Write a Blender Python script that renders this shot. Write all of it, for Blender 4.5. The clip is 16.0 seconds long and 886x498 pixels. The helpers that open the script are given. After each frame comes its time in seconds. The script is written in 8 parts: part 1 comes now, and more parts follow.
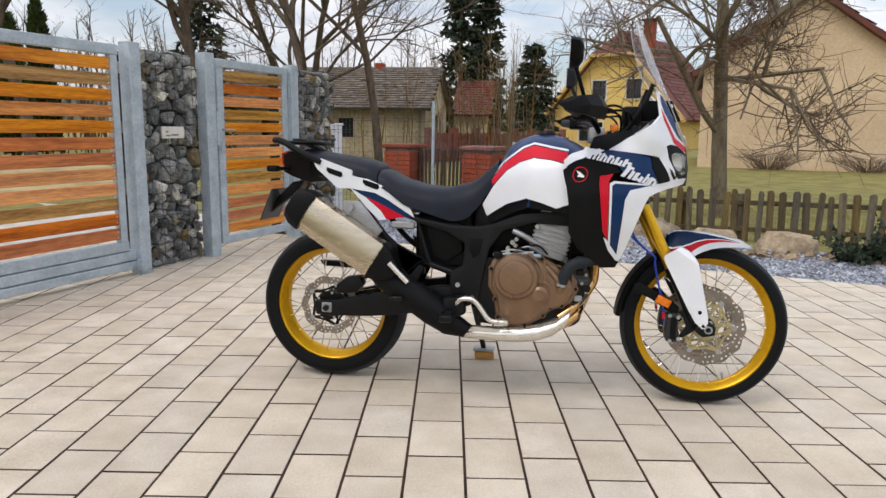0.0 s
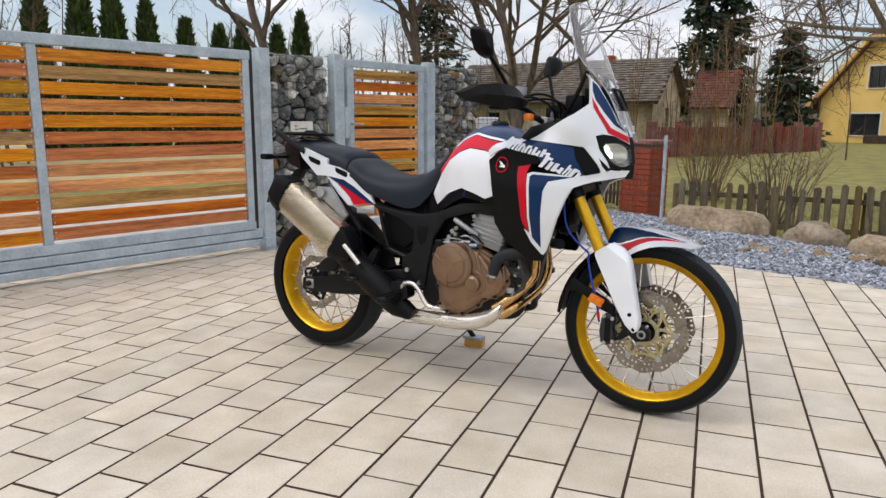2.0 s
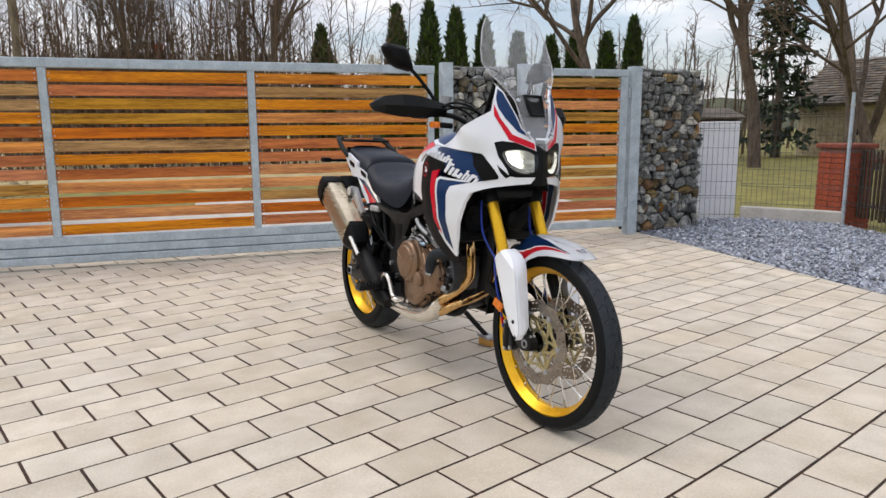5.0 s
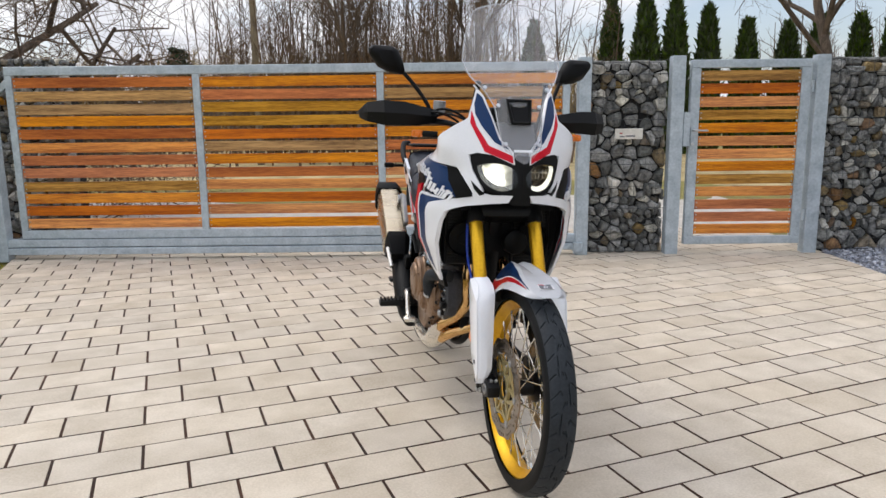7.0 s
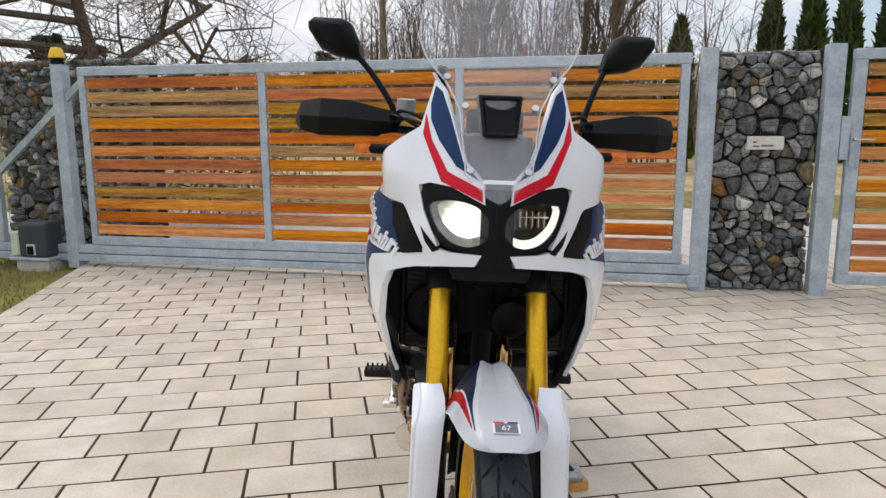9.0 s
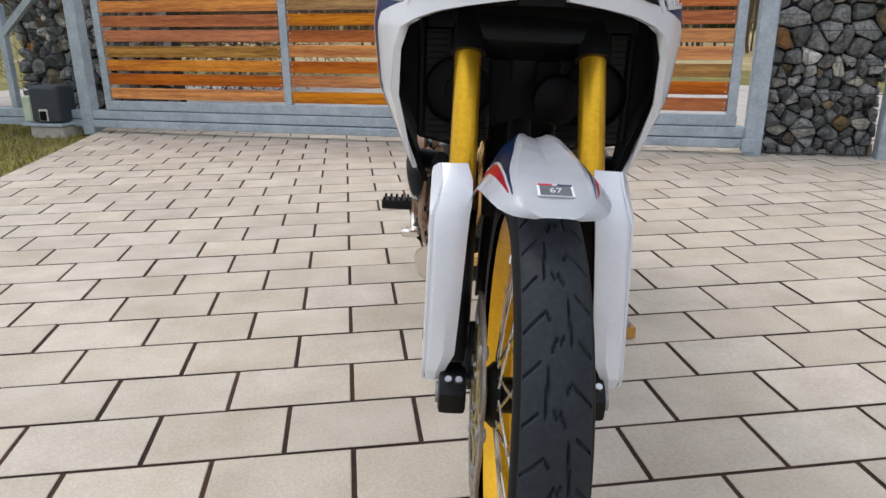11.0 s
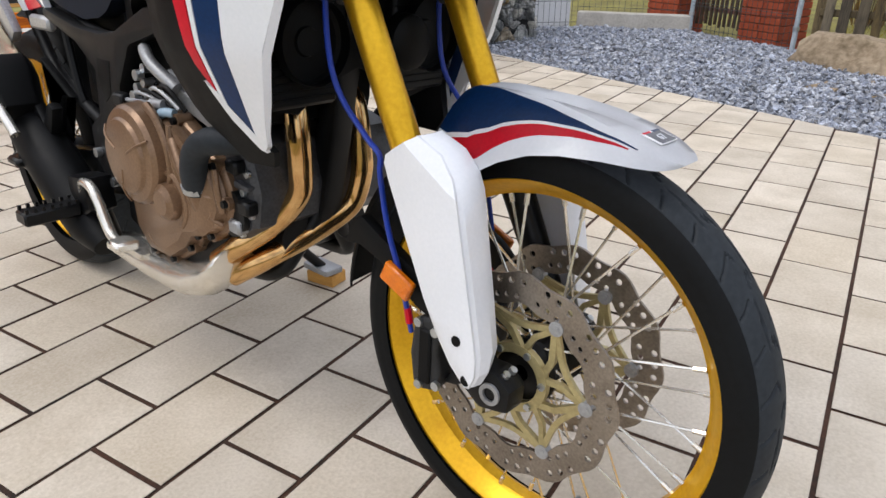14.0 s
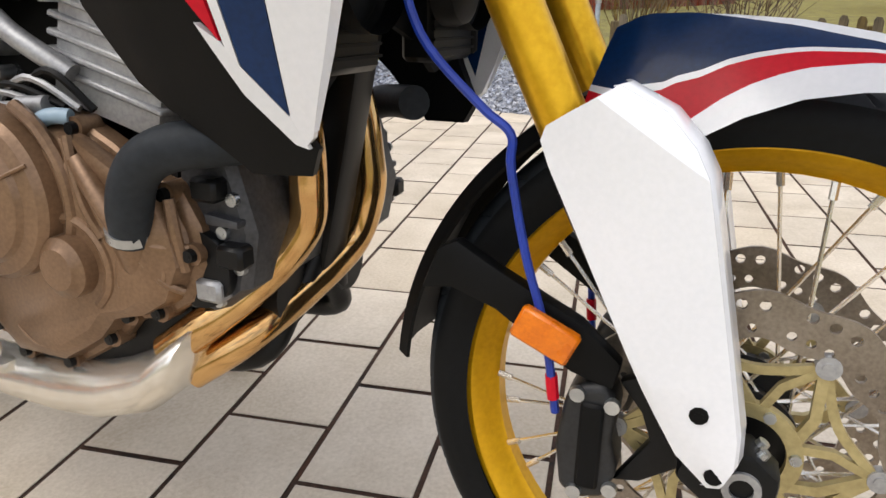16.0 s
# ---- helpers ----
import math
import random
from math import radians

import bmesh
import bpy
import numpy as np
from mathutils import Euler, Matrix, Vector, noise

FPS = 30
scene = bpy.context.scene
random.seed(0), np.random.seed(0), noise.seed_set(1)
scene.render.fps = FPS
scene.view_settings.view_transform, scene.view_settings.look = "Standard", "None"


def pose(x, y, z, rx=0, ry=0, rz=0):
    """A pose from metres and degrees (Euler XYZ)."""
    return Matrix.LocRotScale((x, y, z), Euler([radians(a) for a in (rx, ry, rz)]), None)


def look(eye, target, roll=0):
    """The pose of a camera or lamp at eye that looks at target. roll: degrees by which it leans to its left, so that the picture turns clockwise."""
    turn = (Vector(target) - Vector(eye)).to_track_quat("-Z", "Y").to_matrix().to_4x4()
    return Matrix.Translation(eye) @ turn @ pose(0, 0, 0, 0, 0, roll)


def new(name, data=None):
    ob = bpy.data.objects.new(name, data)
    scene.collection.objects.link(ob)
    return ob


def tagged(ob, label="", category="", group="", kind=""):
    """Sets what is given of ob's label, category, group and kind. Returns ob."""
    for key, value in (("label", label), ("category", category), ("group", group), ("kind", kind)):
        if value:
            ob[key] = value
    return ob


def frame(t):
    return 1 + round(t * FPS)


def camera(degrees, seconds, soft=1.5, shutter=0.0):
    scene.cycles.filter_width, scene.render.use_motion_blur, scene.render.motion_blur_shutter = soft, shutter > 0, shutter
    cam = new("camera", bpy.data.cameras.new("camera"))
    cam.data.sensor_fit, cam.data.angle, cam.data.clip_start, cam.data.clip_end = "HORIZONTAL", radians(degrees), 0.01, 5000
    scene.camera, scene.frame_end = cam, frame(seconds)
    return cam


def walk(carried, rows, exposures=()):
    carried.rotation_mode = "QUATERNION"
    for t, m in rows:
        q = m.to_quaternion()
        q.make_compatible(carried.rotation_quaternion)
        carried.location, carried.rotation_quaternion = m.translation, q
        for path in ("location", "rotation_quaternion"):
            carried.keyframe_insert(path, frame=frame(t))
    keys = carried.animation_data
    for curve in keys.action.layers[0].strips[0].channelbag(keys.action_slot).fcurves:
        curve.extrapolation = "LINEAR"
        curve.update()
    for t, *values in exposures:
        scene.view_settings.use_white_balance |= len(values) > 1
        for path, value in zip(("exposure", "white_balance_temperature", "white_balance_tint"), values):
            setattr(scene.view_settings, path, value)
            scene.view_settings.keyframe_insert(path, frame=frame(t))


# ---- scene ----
cam = camera(64.4, 16.0)
PATH = [
    (0, (0.266, -2.977, 1.114), (-0.102, -1.041, 0.773), 0.8),
    (0.5, (0.567, -2.957, 1.086), (-0.047, -1.085, 0.741), 0.7),
    (1, (0.887, -2.844, 1.09), (0.185, -1.006, 0.732), 0.4),
    (1.5, (1.2, -2.754, 1.102), (0.346, -0.982, 0.743), 0.3),
    (2, (1.454, -2.64, 1.109), (0.439, -0.955, 0.748), 0.3),
    (2.5, (1.73, -2.521, 1.082), (0.568, -0.933, 0.721), 0.3),
    (3, (1.987, -2.416, 1.062), (0.666, -0.957, 0.711), 0.3),
    (5.5, (2.929, -1.405, 1.125), (1.15, -0.559, 0.78), -0.5),
    (6, (3.03, -1.191, 1.126), (1.182, -0.508, 0.781), -0.5),
    (6.5, (2.99, -0.896, 1.156), (1.089, -0.381, 0.807), -0.6),
    (7, (2.817, -0.678, 1.157), (0.887, -0.289, 0.803), -0.6),
    (7.5, (2.609, -0.494, 1.181), (0.665, -0.189, 0.825), -0.5),
    (8, (2.379, -0.289, 1.213), (0.405, -0.194, 0.9), -0.7),
    (10.5, (1.756, -0.036, 0.967), (-0.199, -0.125, 0.557), -0.5),
    (11, (1.748, -0.086, 0.881), (-0.149, -0.179, 0.254), -0.5),
    (11.5, (1.713, -0.199, 0.837), (-0.12, -0.279, 0.041), -0.4),
    (12, (1.657, -0.318, 0.812), (-0.123, -0.145, -0.085), -0.4),
    (12.5, (1.551, -0.472, 0.818), (-0.139, 0.054, -0.114), 0.2),
    (13, (1.472, -0.623, 0.866), (-0.079, 0.222, -0.072), 0.3),
    (13.5, (1.388, -0.73, 0.883), (0.025, 0.431, -0.01), 0.2),
    (14, (1.265, -0.762, 0.903), (0.054, 0.596, 0.072), 0.4),
    (14.5, (1.121, -0.802, 0.934), (0.068, 0.7, 0.137), 0.4),
    (15, (0.956, -0.802, 0.866), (0.041, 0.806, 0.107), 0.4),
    (15.5, (0.823, -0.732, 0.788), (0.021, 0.94, 0.039), 0.1),
    (16, (0.761, -0.685, 0.738), (0.014, 1.029, 0.027), -0.1),
]
walk(cam, [(t, look(eye, target, roll)) for t, eye, target, roll in PATH], [(0.0, 0.30, 6450, 10), (8.0, 0.31, 6450, 10), (10.5, 0.20, 6280, 10), (12.5, 0.18, 6200, 10), (14.0, 0.40, 6350, 10), (16.0, 0.55, 6720, 10)])
PAVING = (-7.77, 0.3092, 0.2061, (0.2781, 0.0203))      # turn, length, width, origin of the paving


# ---------------------------------------------------------------- world, sun, exposure
world = bpy.data.worlds.new("world")
scene.world = world
world.use_nodes = True
wn, wl = world.node_tree.nodes, world.node_tree.links
wn.clear()
w_out = wn.new("ShaderNodeOutputWorld")
w_bg = wn.new("ShaderNodeBackground")
w_bg.inputs["Strength"].default_value = 0.138
SUN_EL, SUN_AZ = 55.0, 215.0
w_sky = wn.new("ShaderNodeTexSky")
w_sky.sky_type = "NISHITA"
w_sky.sun_disc = False
w_sky.sun_elevation, w_sky.sun_rotation = radians(SUN_EL), radians(SUN_AZ)
w_sky.air_density, w_sky.dust_density = 1.0, 2.5
w_co = wn.new("ShaderNodeTexCoord")
w_map = wn.new("ShaderNodeMapping")
w_map.inputs["Scale"].default_value = (1.6, 1.6, 5.0)
w_n = wn.new("ShaderNodeTexNoise")
w_n.inputs["Scale"].default_value = 1.5
w_n.inputs["Detail"].default_value = 7.0
w_n.inputs["Roughness"].default_value = 0.52
w_ramp = wn.new("ShaderNodeValToRGB")
w_ramp.color_ramp.elements[0].position = 0.40
w_ramp.color_ramp.elements[0].color = (0.2, 0.2, 0.2, 1)
w_ramp.color_ramp.elements[1].position = 0.55
w_ramp.color_ramp.elements[1].color = (1, 1, 1, 1)
w_n2 = wn.new("ShaderNodeTexNoise")
w_n2.inputs["Scale"].default_value = 3.2
w_n2.inputs["Detail"].default_value = 6.0
w_cloud = wn.new("ShaderNodeValToRGB")
w_cloud.color_ramp.elements[0].position = 0.32
w_cloud.color_ramp.elements[0].color = (5.6, 5.7, 6.3, 1)
w_cloud.color_ramp.elements[1].position = 0.68
w_cloud.color_ramp.elements[1].color = (9.2, 9.1, 9.2, 1)
w_mix = wn.new("ShaderNodeMix")
w_mix.data_type = "RGBA"
wl.new(w_co.outputs["Generated"], w_map.inputs["Vector"])
wl.new(w_map.outputs["Vector"], w_n.inputs["Vector"])
wl.new(w_map.outputs["Vector"], w_n2.inputs["Vector"])
wl.new(w_n.outputs["Fac"], w_ramp.inputs["Fac"])
wl.new(w_n2.outputs["Fac"], w_cloud.inputs["Fac"])
wl.new(w_ramp.outputs["Color"], w_mix.inputs["Factor"])
wl.new(w_sky.outputs["Color"], w_mix.inputs["A"])
w_sep = wn.new("ShaderNodeSeparateXYZ")
w_up = wn.new("ShaderNodeMapRange")
w_up.inputs["From Min"].default_value, w_up.inputs["From Max"].default_value = 0.0, 1.0
w_up.inputs["To Min"].default_value, w_up.inputs["To Max"].default_value = 0.66, 1.36
w_deep = wn.new("ShaderNodeVectorMath")
w_deep.operation = "SCALE"
wl.new(w_co.outputs["Generated"], w_sep.inputs[0])
wl.new(w_sep.outputs["Z"], w_up.inputs["Value"])
wl.new(w_cloud.outputs["Color"], w_deep.inputs[0])
wl.new(w_up.outputs[0], w_deep.inputs["Scale"])
wl.new(w_deep.outputs[0], w_mix.inputs["B"])
wl.new(w_mix.outputs["Result"], w_bg.inputs["Color"])
wl.new(w_bg.outputs["Background"], w_out.inputs["Surface"])

sun_data = bpy.data.lights.new("sun", "SUN")
sun_data.energy, sun_data.angle, sun_data.color = 0.7, radians(25), (1.0, 0.96, 0.9)
sun = new("sun", sun_data)
sun.matrix_world = look((0, 0, 30), (-30 * math.sin(radians(SUN_AZ)) / math.tan(radians(SUN_EL)),
                                     -30 * math.cos(radians(SUN_AZ)) / math.tan(radians(SUN_EL)), 0))
scene.view_settings.exposure = 0.24

# ---------------------------------------------------------------- materials
MATS = {}


def rgb(h):
    """A linear colour from sRGB hex."""
    v = [int(h[i:i + 2], 16) / 255 for i in (0, 2, 4)]
    return tuple(c / 12.92 if c <= 0.04045 else ((c + 0.055) / 1.055) ** 2.4 for c in v)


def mat(name, a, b=None, rough=0.6, metal=0.0, scale=8.0, fine=60.0, bump=0.15, spread=0.0, rough_var=0.12,
        stretch=(1, 1, 1), coat=0.0, island=False, depth=0.01, clear=0.0, spec=0.5, tight=0.0):
    """A surface of two colours mixed by coarse and fine noise, with relief; spread varies the brightness from piece to piece."""
    b = b or tuple(c * 0.82 for c in a)
    m = bpy.data.materials.new(name)
    m.use_nodes = True
    n, l = m.node_tree.nodes, m.node_tree.links
    p = n["Principled BSDF"]
    co = n.new("ShaderNodeTexCoord")
    info = n.new("ShaderNodeObjectInfo")
    geo = n.new("ShaderNodeNewGeometry")
    rnd = geo.outputs["Random Per Island"] if island else info.outputs["Random"]
    mp = n.new("ShaderNodeMapping")
    mp.inputs["Scale"].default_value = stretch
    off = n.new("ShaderNodeVectorMath")
    off.operation = "MULTIPLY_ADD"
    off.inputs[1].default_value = (17.0, 31.0, 23.0)
    comb = n.new("ShaderNodeCombineXYZ")
    for i in range(3):
        l.new(rnd, comb.inputs[i])
    l.new(comb.outputs[0], off.inputs[0])
    l.new(co.outputs["Object"], off.inputs[2])
    l.new(off.outputs[0], mp.inputs["Vector"])
    n1 = n.new("ShaderNodeTexNoise")
    n1.inputs["Scale"].default_value, n1.inputs["Detail"].default_value = scale, 5.0
    n2 = n.new("ShaderNodeTexNoise")
    n2.inputs["Scale"].default_value, n2.inputs["Detail"].default_value = fine, 4.0
    l.new(mp.outputs[0], n1.inputs["Vector"])
    l.new(mp.outputs[0], n2.inputs["Vector"])
    add = n.new("ShaderNodeMath")
    add.operation = "MULTIPLY_ADD"
    add.inputs[1].default_value = 0.45
    l.new(n2.outputs["Fac"], add.inputs[0])
    half = n.new("ShaderNodeMath")
    half.operation = "MULTIPLY"
    half.inputs[1].default_value = 0.6
    l.new(n1.outputs["Fac"], half.inputs[0])
    l.new(half.outputs[0], add.inputs[2])
    ramp = n.new("ShaderNodeValToRGB")
    ramp.color_ramp.elements[0].position, ramp.color_ramp.elements[1].position = 0.36 + tight, 0.68 - tight
    ramp.color_ramp.elements[0].color, ramp.color_ramp.elements[1].color = (*b, 1), (*a, 1)
    l.new(add.outputs[0], ramp.inputs["Fac"])
    last = ramp.outputs["Color"]
    if spread:
        hsv = n.new("ShaderNodeHueSaturation")
        mr = n.new("ShaderNodeMapRange")
        mr.inputs["To Min"].default_value, mr.inputs["To Max"].default_value = 1 - spread, 1 + spread
        l.new(rnd, mr.inputs["Value"])
        l.new(mr.outputs[0], hsv.inputs["Value"])
        sw = n.new("ShaderNodeMath")
        sw.operation = "MULTIPLY"
        sw.inputs[1].default_value = 7.31
        fr = n.new("ShaderNodeMath")
        fr.operation = "FRACT"
        l.new(rnd, sw.inputs[0])
        l.new(sw.outputs[0], fr.inputs[0])
        ms = n.new("ShaderNodeMapRange")
        ms.inputs["To Min"].default_value, ms.inputs["To Max"].default_value = 1 - spread * 1.2, 1 + spread * 1.2
        l.new(fr.outputs[0], ms.inputs["Value"])
        l.new(ms.outputs[0], hsv.inputs["Saturation"])
        l.new(last, hsv.inputs["Color"])
        last = hsv.outputs["Color"]
    l.new(last, p.inputs["Base Color"])
    rr = n.new("ShaderNodeMapRange")
    rr.inputs["To Min"].default_value, rr.inputs["To Max"].default_value = max(0.03, rough - rough_var), min(1, rough + rough_var)
    l.new(n1.outputs["Fac"], rr.inputs["Value"])
    l.new(rr.outputs[0], p.inputs["Roughness"])
    p.inputs["Metallic"].default_value = metal
    p.inputs["Specular IOR Level"].default_value = spec
    p.inputs["Coat Weight"].default_value = coat
    p.inputs["Coat Roughness"].default_value = 0.06
    if clear:
        p.inputs["Transmission Weight"].default_value = clear
    if bump:
        bn = n.new("ShaderNodeBump")
        bn.inputs["Strength"].default_value, bn.inputs["Distance"].default_value = bump, depth
        l.new(add.outputs[0], bn.inputs["Height"])
        l.new(bn.outputs[0], p.inputs["Normal"])
    MATS[name] = m
    return m


def glow(name, colour, strength):
    m = bpy.data.materials.new(name)
    m.use_nodes = True
    p = m.node_tree.nodes["Principled BSDF"]
    p.inputs["Base Color"].default_value = (*colour, 1)
    p.inputs["Emission Color"].default_value = (*colour, 1)
    p.inputs["Emission Strength"].default_value = strength
    p.inputs["Roughness"].default_value = 0.3
    return m


def glassy(name, colour, rough, haze):
    """A thin clear sheet: see-through, with gloss and a little haze."""
    m = bpy.data.materials.new(name)
    m.use_nodes = True
    n, l = m.node_tree.nodes, m.node_tree.links
    n.clear()
    o = n.new("ShaderNodeOutputMaterial")
    tr = n.new("ShaderNodeBsdfTransparent")
    tr.inputs["Color"].default_value = (*colour, 1)
    di = n.new("ShaderNodeBsdfDiffuse")
    di.inputs["Color"].default_value = (0.8, 0.81, 0.83, 1)
    gl = n.new("ShaderNodeBsdfGlossy")
    gl.inputs["Color"].default_value = (1, 1, 1, 1)
    gl.inputs["Roughness"].default_value = rough
    fr = n.new("ShaderNodeLayerWeight")
    fr.inputs["Blend"].default_value = 0.5
    po = n.new("ShaderNodeMath")
    po.operation = "POWER"
    l.new(fr.outputs["Facing"], po.inputs[0])
    po.inputs[1].default_value = 4.0
    ma = n.new("ShaderNodeMath")
    ma.operation = "MULTIPLY_ADD"
    l.new(po.outputs[0], ma.inputs[0])
    ma.inputs[1].default_value, ma.inputs[2].default_value = 0.7, 0.035
    m1 = n.new("ShaderNodeMixShader")
    m1.inputs[0].default_value = haze
    l.new(tr.outputs[0], m1.inputs[1])
    l.new(di.outputs[0], m1.inputs[2])
    m2 = n.new("ShaderNodeMixShader")
    l.new(ma.outputs[0], m2.inputs[0])
    l.new(m1.outputs[0], m2.inputs[1])
    l.new(gl.outputs[0], m2.inputs[2])
    l.new(m2.outputs[0], o.inputs[0])
    return m


PAVER = mat("paver_concrete", rgb("d0c5b4"), rgb("b8ac99"), 0.88, scale=5.5, fine=130, bump=0.6, spread=0.07, depth=0.005, tight=0.02)
PAVER_J = mat("paver_concrete_joined", rgb("d3c8b7"), rgb("b4a895"), 0.88, scale=5.5, fine=130, bump=0.6, spread=0.07, island=True, depth=0.005, tight=0.02)
JOINT = mat("joint_sand", rgb("4e3222"), rgb("17110c"), 0.95, scale=9, fine=140, bump=0.5)
GRAVEL = mat("slate_gravel", rgb("b6bac3"), rgb("666a73"), 0.8, scale=30, fine=120, bump=0.4, spread=0.45, island=True)
GRAVEL_BED = mat("gravel_bed", rgb("8a8d95"), rgb("3f4147"), 0.95, scale=40, fine=160, bump=0.9, depth=0.02)
GRASS = mat("lawn", rgb("928c46"), rgb("5f552e"), 0.95, scale=2.2, fine=45, bump=0.8, depth=0.03)
DRY_GRASS = mat("dry_meadow_grass", rgb("c6b486"), rgb("8c7b50"), 0.95, scale=1.6, fine=30, bump=0.8, depth=0.03)
BLADE = mat("grass_blades", rgb("959044"), rgb("7d703c"), 0.9, scale=3, fine=40, bump=0.0, spread=0.35, island=True)
GALV = mat("galvanised_steel", rgb("bfcad1"), rgb("9ba7b0"), 0.5, 0.3, scale=9, fine=48, bump=0.06, rough_var=0.15)
WOODS = [mat("stained_slat_%s" % k, a, b, 0.5, scale=3.0, fine=24, bump=0.2, stretch=(0.45, 9, 9), spread=0.11, spec=0.3, depth=0.004, tight=0.04)
         for k, a, b in (("amber", rgb("eb9a30"), rgb("a85a16")), ("red", rgb("d07628"), rgb("924610")), ("weathered", rgb("c89850"), rgb("7c5626")))]
SCREW = mat("screw_steel", rgb("d0d4d6"), rgb("a0a4a8"), 0.3, 0.9, bump=0)
STONES = [mat("gabion_stone_%s" % k, a, b, 0.85, scale=12, fine=50, bump=1.0, spread=0.34, depth=0.03)
          for k, a, b in (("grey", rgb("aaaaa6"), rgb("4c4e4e")), ("dark", rgb("82837f"), rgb("383a3b")), ("brown", rgb("9a8a6c"), rgb("5a4c38")),
                          ("pale", rgb("d8d5cb"), rgb("8f8d84")), ("rust", rgb("a87c4a"), rgb("5d4226")))]
# near-black: the shade in the gaps between gabion stones, put into the colour
GAP_SHADE = mat("gabion_gap_shade", rgb("1f1f1f"), rgb("0e0e0e"), 0.95, scale=16, fine=60, bump=0.9, depth=0.03)
WIRE = mat("wire_grey", rgb("5c6266"), rgb("3c4144"), 0.45, 0.6, bump=0)
WHITE_WALL = mat("white_painted_concrete", rgb("f4f4f6"), rgb("e6e6ea"), 0.8, scale=3, fine=50, bump=0.15)
CONCRETE = mat("pale_concrete", rgb("c9c4bb"), rgb("a59f95"), 0.9, scale=5, fine=70, bump=0.25)
BRICK = mat("red_brick", rgb("a5573f"), rgb("7d3a2a"), 0.85, scale=10, fine=70, bump=0.4, spread=0.15, island=True)
MORTAR = mat("mortar", rgb("8f6a5c"), rgb("6f5248"), 0.95, scale=14, fine=70, bump=0.3)
RUSTY = mat("rusty_red_paint", rgb("8e4f40"), rgb("5f3328"), 0.8, scale=6, fine=40, bump=0.2, spread=0.2)
PICKET = mat("weathered_picket", rgb("6d6046"), rgb("3c3427"), 0.9, scale=5, fine=30, bump=0.5, stretch=(4, 4, 0.5), spread=0.3, depth=0.006)
BOULDER = mat("sandstone_boulder", rgb("b3a189"), rgb("6e5f49"), 0.92, scale=3.2, fine=26, bump=0.8, spread=0.12, depth=0.03)
BARK = mat("bark", rgb("6f6152"), rgb("3a3029"), 0.95, scale=9, fine=40, bump=0.7, stretch=(1, 1, 0.3), depth=0.02)
BARK_PALE = mat("walnut_bark", rgb("8d8069"), rgb("5d5342"), 0.92, scale=7, fine=34, bump=0.6, stretch=(1, 1, 0.35), depth=0.02)
TWIG = mat("twigs", rgb("75624f"), rgb("4c3d31"), 0.95, scale=4, fine=20, bump=0, spread=0.25, island=True)
BRUSH = mat("dry_brush", rgb("8a7452"), rgb("57472f"), 0.95, scale=2, fine=12, bump=0, spread=0.35, island=True)
STRAW = mat("pale_bare_wood", rgb("a89468"), rgb("7a6844"), 0.95, scale=2, fine=12, bump=0, spread=0.3, island=True)
THUJA = mat("thuja_green", rgb("4e6128"), rgb("2a3a18"), 0.85, scale=3, fine=18, bump=0, spread=0.4, island=True)
NEEDLE = mat("conifer_needles", rgb("3a4730"), rgb("1d261a"), 0.9, scale=2, fine=14, bump=0, spread=0.4, island=True)
YELLOW_WALL = mat("yellow_plaster", rgb("e8c777"), rgb("d8b565"), 0.9, scale=1.2, fine=30, bump=0.1)
BEIGE_WALL = mat("beige_plaster", rgb("dcc4a2"), rgb("c2a888"), 0.9, scale=0.7, fine=14, bump=0.15)
OLD_WALL = mat("crumbling_plaster", rgb("cdbfa0"), rgb("8a7759"), 0.95, scale=1.1, fine=9, bump=0.4)
ROOF_RED = mat("brown_red_tiles", rgb("7a4438"), rgb("512a24"), 0.8, scale=2, fine=30, bump=0.2, spread=0.18, island=True)
ROOF_OLD = mat("old_grey_tiles", rgb("7d7266"), rgb("4c443b"), 0.9, scale=1.6, fine=16, bump=0.3, spread=0.3, island=True)
TIMBER = mat("pale_timber", rgb("e0bd72"), rgb("c9a258"), 0.7, scale=4, fine=40, bump=0.1)
PANE = mat("window_glass", rgb("2b3036"), rgb("191c20"), 0.08, scale=2, fine=9, bump=0)
FRAME_WHITE = mat("white_window_frame", rgb("dedbd2"), rgb("c4c0b6"), 0.6, bump=0.05)
DARK_WOOD = mat("dark_timber", rgb("4b3a2c"), rgb("2c2119"), 0.85, scale=5, fine=40, bump=0.3)
HILL = mat("far_woods", rgb("5f6146"), rgb("3b3d2d"), 1.0, scale=0.15, fine=1.5, bump=0, spread=0.3, island=True)
BOX_DARK = mat("dark_plastic_cover", rgb("3b4148"), rgb("31363c"), 0.5, scale=20, fine=200, bump=0.1)
BOX_PALE = mat("pale_green_plastic", rgb("cdd8bd"), rgb("b9c6a8"), 0.5, bump=0.05)
BEACON = mat("yellow_beacon", rgb("f0c419"), rgb("d9a70e"), 0.25, bump=0.02, coat=0.4)
BLACK_PLASTIC = mat("black_plastic", rgb("0c0d0f"), rgb("060707"), 0.5, scale=20, fine=300, bump=0.12, depth=0.001, spec=0.15)


# ---------------------------------------------------------------- mesh helpers
def mesh_of(name, bm, material, smooth=False):
    me = bpy.data.meshes.new(name)
    bm.normal_update()
    bm.to_mesh(me)
    bm.free()
    for m in (material if isinstance(material, (list, tuple)) else [material]):
        me.materials.append(m)
    if smooth:
        me.shade_smooth()
        me.set_sharp_from_angle(angle=radians(smooth if smooth is not True else 38))
    return me


